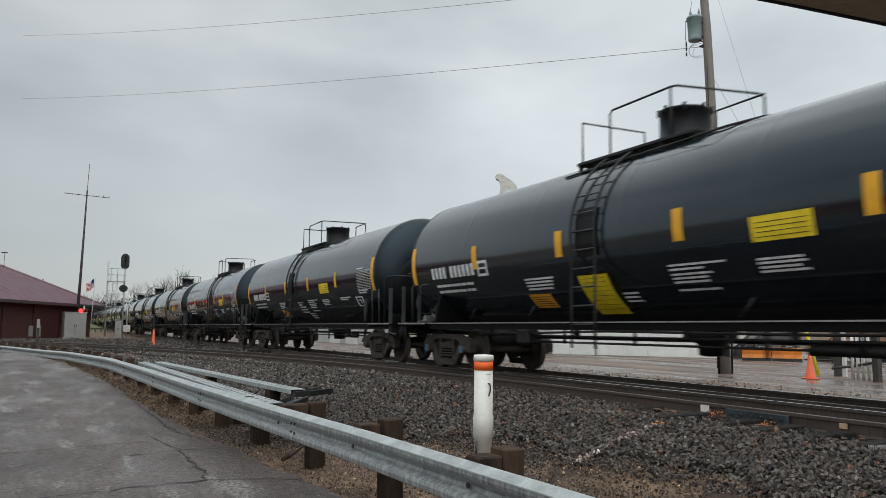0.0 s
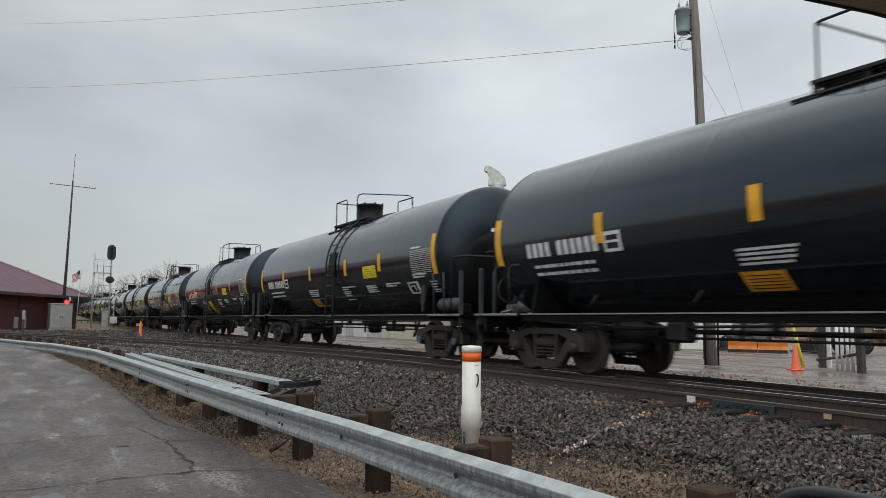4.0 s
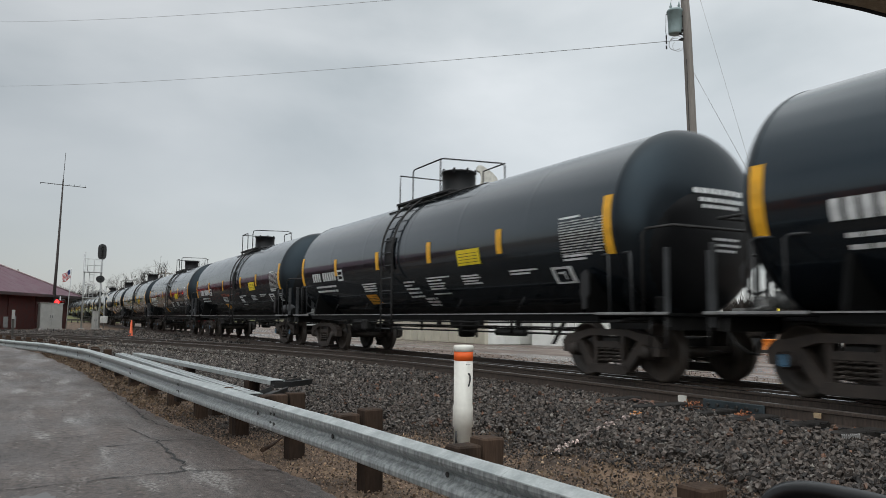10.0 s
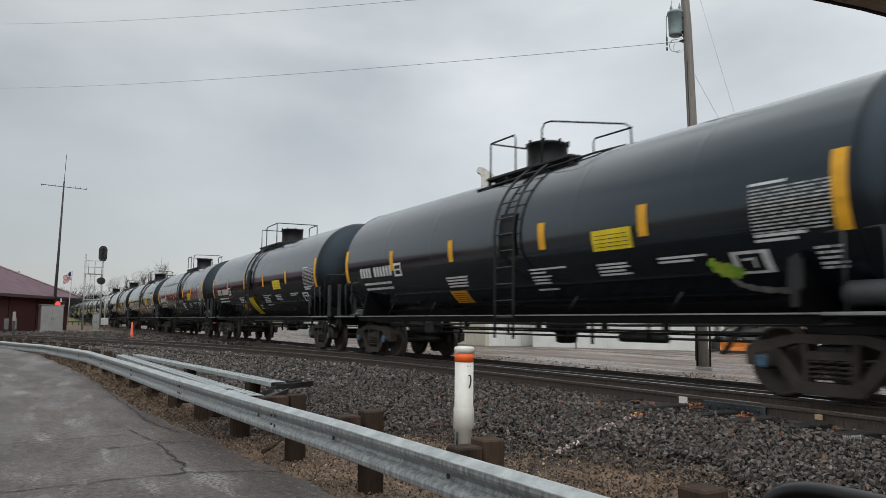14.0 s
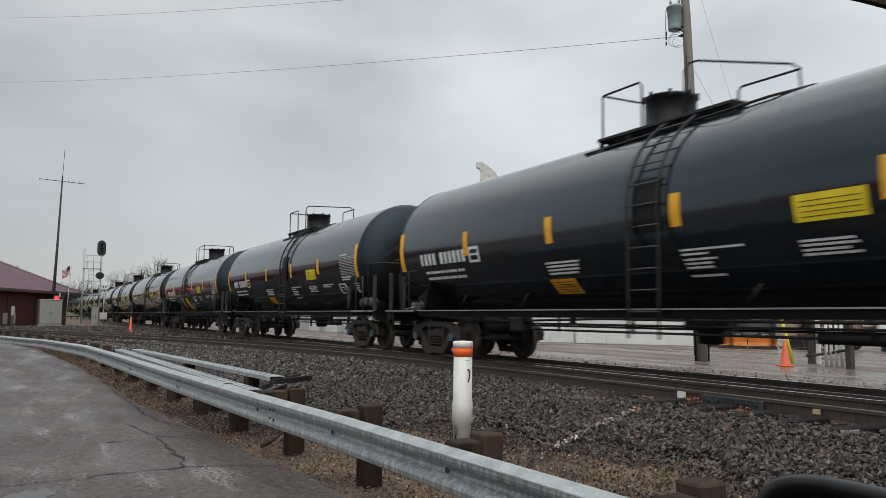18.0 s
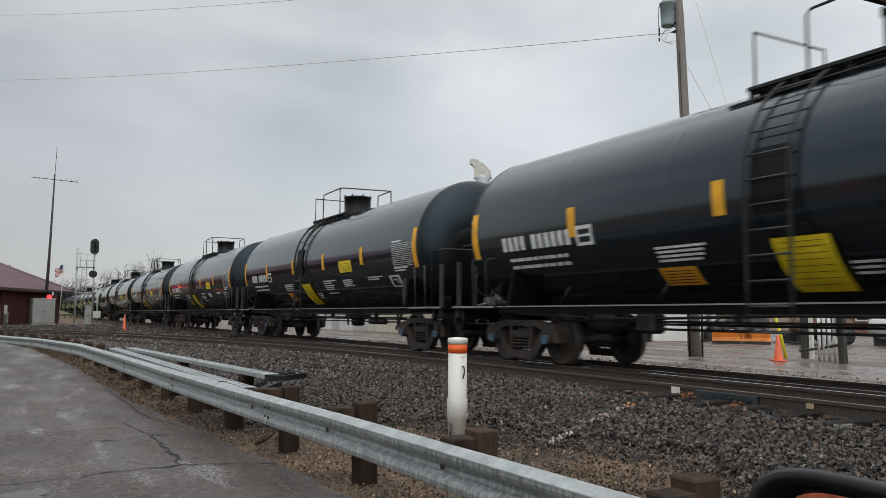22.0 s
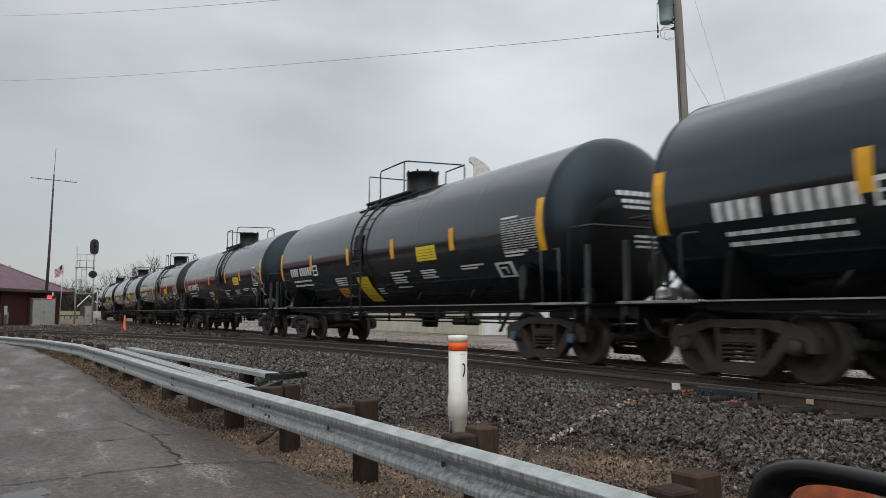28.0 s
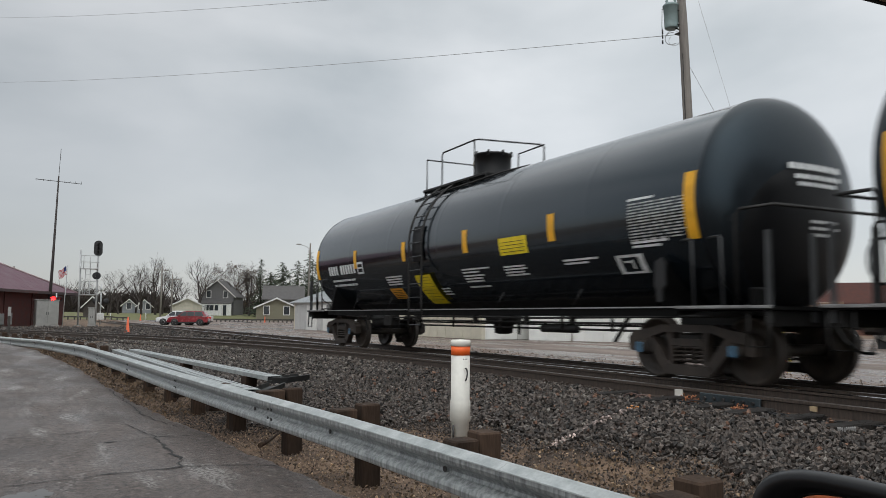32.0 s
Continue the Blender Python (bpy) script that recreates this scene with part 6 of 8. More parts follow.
def wheel_part(t, x, y, r, w, name="wheel"):
    o = part(name, lathe(B(), [(r * 0.5, -w / 2), (r * 0.9, -w / 2), (r, -w * 0.35), (r, w * 0.35), (r * 0.9, w / 2), (r * 0.5, w / 2)], 24, "Y"), M_tyre, t)
    o.matrix_basis = pose(x, y, r)
    part("rim", lathe(B(), [(0.0, -w * 0.42), (r * 0.35, -w * 0.42), (r * 0.58, -w * 0.52), (r * 0.6, 0), (r * 0.58, w * 0.52), (r * 0.35, w * 0.42), (0.0, w * 0.42)], 20, "Y"), mat("wheel_rim", (0.35, 0.35, 0.36), 0.35, metal=0.7, var=0.1), o)


def loader(x, y, turn, paint, label):
    t = thing("skid_loader", label, "loader", pose(x, y, h(x, y), 0, 0, turn))
    bm = B()
    prism(bm, [(-1.3, 0.35), (1.0, 0.35), (1.15, 0.7), (0.7, 1.0), (0.4, 1.0), (0.35, 2.0), (-0.6, 2.05), (-0.75, 1.2), (-1.35, 1.1)], -0.55, 0.55)
    part("body", bm, paint, t)
    part("cab_glass", box(B(), (-0.45, -0.57, 1.15), (0.28, 0.57, 1.85)), M_glass_dark, t)
    for s in (-1, 1):
        part("lift_arm", tube(B(), [(-1.2, s * 0.68, 1.35), (0.6, s * 0.68, 1.15), (1.45, s * 0.68, 0.35)], 0.07, 6), paint, t)
        for xx in (-0.75, 0.55):
            wheel_part(t, xx, s * 0.72, 0.40, 0.28)
    part("bucket", sweep(B(), [(0.0, 0.05), (0.55, 0.05), (0.60, 0.10), (0.1, 0.12), (0.05, 0.5), (0.0, 0.5)], [(1.4, 0.85, 0), (1.4, -0.85, 0)]), M_steel, t)


loader(-26.6, 30.4, -120, mat("dark_machine_paint", (0.10, 0.10, 0.10), 0.5, var=0.3, scale=2), "dark grey skid loader parked behind the blades")
loader(-23.4, 32.2, -100, mat("rusty_machine_paint", (0.20, 0.12, 0.08), 0.6, var=0.4, scale=3), "weathered brown skid loader on the lot")

# ---- long low building beyond the train ----
M_cream = mat("cream_siding", (0.58, 0.54, 0.44), 0.6, var=0.08, scale=1.5, fine=25, bump=0.05)
M_siding = mat("white_metal_siding", (0.72, 0.72, 0.69), 0.5, var=0.06, scale=1.5, fine=25, bump=0.05)
M_roof = mat("pale_metal_roof", (0.42, 0.44, 0.45), 0.42, metal=0.3, var=0.12, scale=1.2, fine=20, bump=0.05)


M_ribbed = mat("pale_grey_ribbed_siding", (0.50, 0.50, 0.49), 0.45, var=0.1, scale=1.5, fine=25, bump=0.05)


def low_building():
    z = 0.20
    t = thing("storage_building", "long low white and cream metal building on the lot", "building", pose(0, 0, z))
    x0, x1, yf, yb = -69.0, -36.0, 21.6, 29.0
    part("wall", box(B(), (x0, yf, 0), (x1, yf + 0.2, 2.55)), M_cream, t, "cream front wall")
    part("wall", box(B(), (x0, yb - 0.2, 0), (x1, yb, 2.55)), M_cream, t)
    for x, m in ((x0, M_roof), (x1 - 0.2, M_siding)):
        part("gable_wall", prism(B(), [(yf + 0.2, 0), (yb - 0.2, 0), (yb - 0.2, 2.55), ((yf + yb) / 2, 3.75), (yf + 0.2, 2.55)], x, x + 0.2, "YZ"), m, t, "metal gable wall")
    for s, (ya, yc) in enumerate(((yf - 0.35, (yf + yb) / 2), (yb + 0.35, (yf + yb) / 2))):
        bm = B()
        prism(bm, [(ya, 2.48), (yc, 3.86), (yc, 3.78), (ya, 2.40)], x0 - 0.3, x1 + 0.3, "YZ")
        roof = part("roof_slope", bm, M_roof, t, "ribbed pale metal roof")
        bm = B()
        for x in np.arange(x0, x1, 0.6):
            prism(bm, [(ya, 2.485), (yc, 3.865), (yc, 3.90), (ya, 2.52)], x, x + 0.05, "YZ")
        tagged(part("roof_ribs", bm, M_roof, roof), kind="stuff")
    for x in np.arange(x0 + 0.4, x1 - 0.3, 1.02):
        part("siding_panel", box(B(), (x, yf - 0.03, 0.12), (x + 0.98, yf, 2.42)), M_ribbed if x < -52 else M_cream, t)
    for x in (-65.2, -61.0, -56.5):
        d = part("garage_door", box(B(), (x, yf - 0.07, 0.05), (x + 2.6, yf - 0.03, 2.2)), M_siding, t, "white panelled garage door")
        for k in range(4):
            part("door_panel", box(B(), (x + 0.06, yf - 0.10, 0.1 + k * 0.53), (x + 2.54, yf - 0.07, 0.58 + k * 0.53), 0.01), M_siding, d)
    for k in range(7):
        y = yf + 0.25 + k * 1.0
        part("siding_panel", box(B(), (x1, y, 0.12), (x1 + 0.03, y + 0.97, 2.4)), M_siding, t)
    return t


low_building()


def annex():
    t = thing("white_shed", "white metal shed beyond the lot", "shed", pose(-31.0, 26.4, 0.2, 0, 0, 35))
    part("wall", box(B(), (-4.6, 0, 0), (4.4, 5.0, 2.5)), M_siding, t)
    for i in range(9):
        part("siding_panel", box(B(), (-4.55 + i, -0.03, 0.1), (-3.58 + i, 0, 2.4)), M_siding, t)
    part("roof", prism(B(), [(-0.4, 2.45), (2.5, 3.3), (5.4, 2.45), (5.4, 2.37), (2.5, 3.2), (-0.4, 2.37)], -4.9, 4.7, "YZ"), M_roof, t)
    part("downpipe", tube(B(), [(-2.2, -0.08, 0.0), (-2.2, -0.08, 2.4)], 0.05, 8), M_siding, t)


annex()


def vent():
    x, y = -51.0, 30.9
    t = thing("vent_stack", "tall pale vent stack with a hooked cowl", "vent stack", pose(x, y, 0.2, 0, 0, 60))
    part("vent_pipe", lathe(B(), [(0.70, 0.0), (0.66, 0.1), (0.56, 11.75), (0.53, 11.95)], 18), M_roof, t)
    out = [(-0.45, 7.9), (-0.42, 8.35), (-0.48, 8.55), (-0.62, 8.62), (-0.66, 8.74), (-0.56, 8.86), (-0.38, 8.86), (-0.15, 8.72), (0.15, 8.50), (0.38, 8.24), (0.45, 7.9)]
    part("cowl", prism(B(), [(a * 1.555, 11.75 + (b - 7.9) * 1.555) for a, b in out], -0.34, 0.34), mat("pale_cowl_steel", (0.52, 0.51, 0.46), 0.5, var=0.15, scale=3), t, "pale hooked cowl")


vent()

# ---- signals, cabinet and crossing at the far end ----
M_silver = mat("aluminium_paint", (0.42, 0.43, 0.43), 0.45, metal=0.3, var=0.15, scale=4, bump=0.05)
M_cab = mat("grey_cabinet_paint", (0.30, 0.30, 0.285), 0.5, var=0.1, scale=2, bump=0.04)
M_lamp_red = mat("lit_red_lens", (0.4, 0.004, 0.004), 0.3, var=0.05, bump=0, emit=(1.0, 0.004, 0.004), glow=26.0)


def gantry():
    x, z = -80.2, 0.33
    t = thing("signal_mast", "silver railway signal structure with ladders and platforms", "signal", pose(x, 0, z))
    for y, top in ((4.5, 7.25), (5.98, 7.2)):
        part("mast", tube(B(), [(0, y, -0.2), (0, y, top)], 0.085, 10), M_silver, t)
        part("footing", box(B(), (-0.25, y - 0.25, -0.1), (0.25, y + 0.25, 0.15), 0.02), M_cab, t)
    for zz in (2.95, 5.35):
        part("platform", box(B(), (-0.4, 4.42, zz), (0.5, 6.06, zz + 0.06)), M_silver, t)
        for y in (4.75, 5.3, 5.9):
            part("rail_post", tube(B(), [(0.45, y, zz), (0.45, y, zz + 1.25)], 0.035, 6), M_silver, t)
        for k in (0.65, 1.25):
            part("guard_rail", tube(B(), [(0.45, 4.5, zz + k), (0.45, 6.1, zz + k)], 0.03, 6), M_silver, t)
    for y in (4.95, 5.35):
        part("ladder_rail", tube(B(), [(0.15, y, 2.95), (0.15, y, 5.4)], 0.025, 6), M_silver, t)
    for k in range(7):
        part("rung", tube(B(), [(0.15, 4.95, 3.2 + 0.33 * k), (0.15, 5.35, 3.2 + 0.33 * k)], 0.018, 5), M_silver, t)
    part("brace", tube(B(), [(0, 4.5, 2.9), (0, 5.98, 2.9)], 0.03, 6), M_silver, t)
    hd = part("signal_head", B(), M_black, t, "tall black signal head")
    bm = B()
    out = [(5.95 + 0.38 * math.cos(a), (7.65 if math.sin(a) > 0 else 7.0) + 0.42 * math.sin(a)) for a in np.linspace(0, 2 * math.pi, 28)[:-1]]
    prism(bm, out, 0.14, 0.20, "YZ")
    bm.to_mesh(hd.data)
    bm.free()
    for zz in (6.95, 7.32, 7.7):
        part("hood", lathe(B(), [(0.12, 0.2), (0.12, 0.5), (0.10, 0.5), (0.10, 0.22)], 14, "X", (0, 5.95, zz)), M_black, hd)
    hd2 = part("signal_head", prism(B(), [(5.9 + 0.38 * math.cos(a), 4.75 + 0.34 * math.sin(a)) for a in np.linspace(0, 2 * math.pi, 24)[:-1]], 0.14, 0.20, "YZ"), M_black, t, "round black signal head")
    part("hood", lathe(B(), [(0.12, 0.2), (0.12, 0.5), (0.10, 0.5), (0.10, 0.22)], 14, "X", (0, 5.9, 4.75)), M_black, hd2)


gantry()


def cabinet(x, y, w, d, hh, turn, label):
    t = thing("signal_cabinet", label, "cabinet", pose(x, y, h(x, y), 0, 0, turn))
    part("body", box(B(), (-d / 2, -w / 2, 0.1), (d / 2, w / 2, hh), 0.02), M_cab, t)
    part("roof_cap", box(B(), (-d / 2 - 0.06, -w / 2 - 0.06, hh), (d / 2 + 0.06, w / 2 + 0.06, hh + 0.07), 0.02), M_cab, t)
    part("plinth", box(B(), (-d / 2 - 0.05, -w / 2 - 0.05, -0.1), (d / 2 + 0.05, w / 2 + 0.05, 0.1)), mat("grey_concrete", (0.30, 0.29, 0.28), 0.8, var=0.2), t)
    for s in (-1, 1):
        door = part("door", box(B(), (d / 2, s * w / 4 - w / 4 + 0.03, 0.2), (d / 2 + 0.03, s * w / 4 + w / 4 - 0.03, hh - 0.08), 0.008), M_cab, t)
        part("handle", box(B(), (d / 2 + 0.03, s * 0.08 - 0.02, hh * 0.45), (d / 2 + 0.06, s * 0.08 + 0.02, hh * 0.55)), M_black, door)
    return t


cabinet(-76.0, 1.75, 1.75, 1.3, 2.2, 8, "large grey steel signal cabinet beside the spur")
cabinet(-79.0, 5.55, 0.55, 0.5, 1.6, 0, "narrow grey steel cabinet at the foot of the signal")


def flasher():
    t = thing("crossing_flasher", "crossing mast with a lit red lamp", "crossing signal", pose(-78.2, 2.55, h(-78.2, 2.55)))
    part("mast", tube(B(), [(0, 0, 0), (0, 0, 2.9)], 0.06, 8), M_silver, t)
    for y in (-0.25, 0.25):
        lit = y < 0
        hd = part("lamp_shield", lathe(B(), [(0.26, 0.10), (0.26, 0.12), (0.09, 0.13), (0.09, 0.10)], 20, "X", (0, y, 2.42)), M_black, t)
        part("lens", lathe(B(), [(0.20, 0.135), (0.18, 0.18), (0.0, 0.24)], 16, "X", (0, y, 2.42)), M_lamp_red if lit else mat("dark_red_lens", (0.10, 0.01, 0.01), 0.2, bump=0), hd, "glowing red lens" if lit else "dark red lens")
        part("hood", lathe(B(), [(0.19, 0.13), (0.20, 0.30), (0.19, 0.30), (0.18, 0.13)], 16, "X", (0, y, 2.42)), M_black, hd)
    part("cross_arm", tube(B(), [(0, -0.3, 2.42), (0, 0.3, 2.42)], 0.035, 6), M_silver, t)


flasher()


def antenna():
    x, y = -79.4, 2.05
    t = thing("antenna_mast", "tall dark antenna mast with a wide crossbar", "antenna", pose(x, y, h(x, y)))
    part("mast", tube(B(), [(0, -0.05, 0), (0, 0.10, 6), (0, 0.24, 13.7)], 0.17, 10, r1=0.06), mat("dark_mast", (0.035, 0.028, 0.026), 0.7, var=0.2), t)
    part("whip", tube(B(), [(0, 0.24, 13.6), (0, 0.32, 16.2)], 0.022, 6), M_steel, t)
    part("crossbar", tube(B(), [(0, -1.65, 13.25), (0, 2.2, 13.10)], 0.03, 6), M_steel, t)
    for yy in (-1.6, -1.0, -0.45, 0.75, 1.2, 1.65, 2.15):
        part("element", tube(B(), [(-0.3, yy, 13.2), (0.3, yy, 13.2)], 0.015, 5), M_steel, t)
        part("tip", tube(B(), [(0, yy, 13.1), (0, yy, 13.32)], 0.012, 5), M_steel, t)


antenna()


def flag():
    x, y = -72.0, 3.0
    t = thing("flagpole", "thin silver flagpole with a striped flag", "flagpole", pose(x, y, h(x, y)))
    part("pole", tube(B(), [(0, -0.12, 0), (0, 0.08, 5.1)], 0.035, 8), M_silver, t)
    red, wht, blu = mat("flag_red", (0.45, 0.03, 0.04), 0.8, bump=0), mat("flag_white", (0.70, 0.70, 0.70), 0.8, bump=0), mat("flag_blue", (0.02, 0.03, 0.12), 0.8, bump=0)

    def cloth(u, v, dx=0.0):
        return Vector((dx + 0.10 * math.sin(u * 5 + v), -0.02 - u * 0.46 + 0.05 * v, 5.0 - v * 0.72 - u * 0.36 + 0.05 * math.sin(u * 7)))
    for k in range(13):
        bm = B()
        v0, v1 = k / 13 * 0.95, (k + 1) / 13 * 0.95
        n = 10
        u0 = 0.42 if k < 7 else 0.0
        for side in (-0.004, 0.004):
            rows = [[bm.verts.new(cloth(u0 + (1.25 - u0) * i / n, v, side)) for i in range(n + 1)] for v in (v0, v1)]
            for i in range(n):
                bm.faces.new((rows[0][i], rows[0][i + 1], rows[1][i + 1], rows[1][i]))
        part("stripe", bm, red if k % 2 == 0 else wht, t)
    bm = B()
    for side in (-0.004, 0.004):
        rows = [[bm.verts.new(cloth(0.42 * i / 6, v, side)) for i in range(7)] for v in (0.0, 7 / 13 * 0.95)]
        for i in range(6):
            bm.faces.new((rows[0][i], rows[0][i + 1], rows[1][i + 1], rows[1][i]))
    part("canton", bm, blu, t, "dark blue canton")


flag()


def sign_cluster(x, y, s=1.0):
    z = h(x, y)
    t = thing("track_sign", "dark post with small white panels by the spur", "sign", pose(x, y, z))
    part("post", box(B(), (-0.04, -0.05, -0.2), (0.04, 0.05, 1.35)), M_dark_timber, t)
    part("panel", box(B(), (0.045, -0.07, 0.95), (0.06, 0.07, 1.40)), M_cab, t)


sign_cluster(-44.5, -0.60)
for x, y, hh in ((-70.0, -1.45, 1.05), (-70.4, -0.9, 1.1)):
    o = tagged(part("meter_box", box(B(), (-0.12, -0.16, 0.2), (0.12, 0.16, hh), 0.02), mat("dull_grey_enamel", (0.15, 0.15, 0.145), 0.6, var=0.2)), "small grey meter box by the depot", "meter box")
    box_leg = part("leg", box(B(), (-0.05, -0.05, -0.1), (0.05, 0.05, 0.32)), M_dark_timber, o)
    o.matrix_basis = pose(x, y, h(x, y))


def crossing_sign(x, y):
    t = thing("crossing_gate", "railway crossing mast with white panels beyond the signal", "crossing gate", pose(x, y, h(x, y)))
    part("mast", tube(B(), [(0, 0, 0), (0, 0, 4.2)], 0.07, 8), M_silver, t)
    for a in (45, -45):
        part("crossbuck", box(B(), (0.08, -0.6, -0.1), (0.1, 0.6, 0.1), 0, pose(0, 0, 3.5, a, 0, 0)), M_white_paint, t)
    for y in (-0.5, 0.5):
        part("lamp_shield", lathe(B(), [(0.3, 0.08), (0.3, 0.1), (0.1, 0.12)], 18, "X", (0, y, 2.4)), M_black, t)
    part("gate_box", box(B(), (-0.2, -0.35, 0.5), (0.25, 0.35, 1.2), 0.02), M_white_paint, t)
    part("gate_arm", box(B(), (-6.8, -0.06, 0.85), (-0.2, -0.02, 0.97)), M_white_paint, t)


crossing_sign(-88.0, 7.0)
for x, y in ((-128.0, 11.6), (-131.0, 17.0), (-120.0, 21.0)):
    o = tagged(part("bollard", lathe(B(), [(0.09, 0.0), (0.09, 1.0), (0.05, 1.06), (0.0, 1.08)], 12), M_white_paint), "white plastic bollard by the crossing", "bollard")
    o.matrix_basis = pose(x, y, h(x, y))


def barrier(x0, y0, x1, y1):
    t = thing("low_barrier", "low dark rail barrier along the far lot edge", "barrier")
    n = 24
    for i in range(n + 1):
        x, y = x0 + (x1 - x0) * i / n, y0 + (y1 - y0) * i / n
        part("stub_post", box(B(), (x - 0.08, y - 0.08, h(x, y) - 0.1), (x + 0.08, y + 0.08, h(x, y) + 0.45)), M_dark_timber, t)
    pts = [(x0 + (x1 - x0) * i / n, y0 + (y1 - y0) * i / n, 0) for i in range(n + 1)]
    part("top_rail", sweep(B(), [(-0.06, 0.3), (0.06, 0.3), (0.06, 0.5), (-0.06, 0.5)], [(x, y, h(x, y)) for x, y, _ in pts]), M_dark_timber, t)


barrier(-118, 22.0, -112, 36.0)
barrier(-122, -6.0, -126, 14.0)


def lamp_post():
    x, y = -80.0, 26.6
    t = thing("street_lamp", "grey street lamp on a slender pole", "street lamp", pose(x, y, h(x, y)))
    part("pole", tube(B(), [(0, -0.1, 0), (0, 0.05, 8.9)], 0.11, 10, r1=0.08), M_pole, t)
    part("arm", tube(B(), [(0, 0.02, 8.2), (0, -0.4, 8.55), (0, -1.0, 8.7)], 0.035, 6), M_silver, t)
    part("lamp_head", box(B(), (-0.1, -1.45, 8.65), (0.1, -0.95, 8.8), 0.03), M_cab, t)


lamp_post()

# ---- depot, houses, cars and trees in the distance ----
M_brick = mat("red_brick", (0.075, 0.022, 0.019), 0.8, var=0.25, scale=2, fine=22, bump=0.3, each=0.12)
M_maroon = mat("maroon_metal_roof", (0.112, 0.058, 0.076), 0.6, var=0.10, scale=0.8, fine=14, bump=0.05, col2=(0.140, 0.074, 0.094), spec=0.35)
M_trim = mat("dark_trim", (0.04, 0.025, 0.025), 0.6, bump=0.05)
M_pane = mat("window_glass", (0.03, 0.035, 0.04), 0.06, var=0.1, bump=0)


def depot():
    # local x runs along the front wall, y goes back from it
    t = thing("depot", "red brick depot with a maroon metal hip roof", "building", Matrix.Translation((-84.2, 3.4, 0.33)) @ Matrix.Rotation(math.atan2(-0.447, 0.894), 4, "Z"))
    L, D, E, R = 30.0, -11.0, 3.15, 6.7
    part("wall", box(B(), (0, -0.3, 0), (L, 0, E)), M_brick, t, "dark red brick front wall")
    part("wall", box(B(), (0, D, 0), (L, D + 0.3, E)), M_brick, t)
    part("wall", box(B(), (0, D + 0.3, 0), (0.3, -0.3, E)), M_brick, t)
    part("wall", box(B(), (L - 0.3, D + 0.3, 0), (L, -0.3, E)), M_brick, t)
    o = 1.0
    bm = B()
    c = [bm.verts.new(p) for p in ((-o, o, E), (L + o, o, E), (L + o, D - o, E), (-o, D - o, E))]
    r = [bm.verts.new(p) for p in ((7.6, D / 2, R), (L - 7.6, D / 2, R))]
    for f in ((c[0], c[1], r[1], r[0]), (c[1], c[2], r[1]), (c[2], c[3], r[0], r[1]), (c[3], c[0], r[0])):
        bm.faces.new(f)
    bm.faces.new(c[::-1])
    bmesh.ops.recalc_face_normals(bm, faces=bm.faces[:])
    part("roof", bm, M_maroon, t, "maroon standing seam roof")
    part("fascia", box(B(), (-o, o - 0.03, E - 0.22), (L + o, o + 0.05, E + 0.02)), M_trim, t)
    part("fascia", box(B(), (-o - 0.05, D - o, E - 0.22), (-o + 0.03, o - 0.03, E + 0.02)), M_trim, t)
    for a, b in (((7.6, D / 2, R), (-o, o, E)), ((7.6, D / 2, R), (L - 7.6, D / 2, R)), ((7.6, D / 2, R), (-o, D - o, E))):
        part("ridge_cap", tube(B(), [(a[0], a[1], a[2] + 0.03), (b[0], b[1], b[2] + 0.03)], 0.09, 6), mat("pale_ridge", (0.30, 0.22, 0.22), 0.5), t)
    for i in range(26):
        x = -0.6 + i * 1.2
        # standing seams on the front slope stop at the hip
        top = min(1.0, (x + o) / (7.6 + o)) if x < 7.6 else 1.0
        part("roof_seam", tube(B(), [(x, o, E + 0.02), (x, o + (D / 2 - o) * top, E + 0.02 + (R - E) * top)], 0.003, 4), M_maroon, t)
    d = part("door", box(B(), (3.0, -0.02, 0.05), (4.0, 0.04, 2.15)), mat("brown_door", (0.10, 0.06, 0.045), 0.6), t, "brown door")
    for k in range(6):
        # light brick piers
        x = 1.2 + k * 4.6
        part("pier", box(B(), (x, 0.0, 0), (x + 0.5, 0.08, E - 0.05)), M_brick, t)
    m = part("roof_aerial", tube(B(), [(7.0, D / 2 + 0.6, R - 0.4), (7.0, D / 2 + 0.6, R + 1.0)], 0.022, 6), M_steel, t, "thin television aerial")
    part("boom", tube(B(), [(6.6, D / 2 + 0.3, R + 0.9), (7.5, D / 2 + 0.9, R + 1.0)], 0.018, 5), M_steel, m)
    for k in range(4):
        u, v = 6.68 + 0.25 * k, D / 2 + 0.36 + 0.16 * k
        part("element", tube(B(), [(u - 0.12, v + 0.22, R + 0.94), (u + 0.12, v - 0.22, R + 0.94)], 0.012, 5), M_steel, m)


depot()


def back_wall():
    """The brick front behind the parked car, seen only in its mirror."""
    t = thing("brick_shop", "orange-red brick shop front behind the parked car", "building", pose(-17.5, -16.0, 0, 0, 0, -49))
    m = mat("orange_brick", (0.42, 0.11, 0.045), 0.8, var=0.25, scale=3, fine=25, bump=0.2)
    part("wall", box(B(), (-6, -6, 0), (6, 0, 3.3)), m, t)
    for i in range(4):
        part("window", box(B(), (-5.4 + i * 3.0, -0.02, 0.9), (-4.0 + i * 3.0, 0.02, 2.6)), M_pane, t, "dark window")
    part("parapet", box(B(), (-6.1, -6.1, 3.3), (6.1, 0.1, 3.5)), M_cab, t)


back_wall()
M_slate = mat("grey_shingles", (0.085, 0.080, 0.078), 0.8, var=0.2, scale=2, fine=18, bump=0.2)


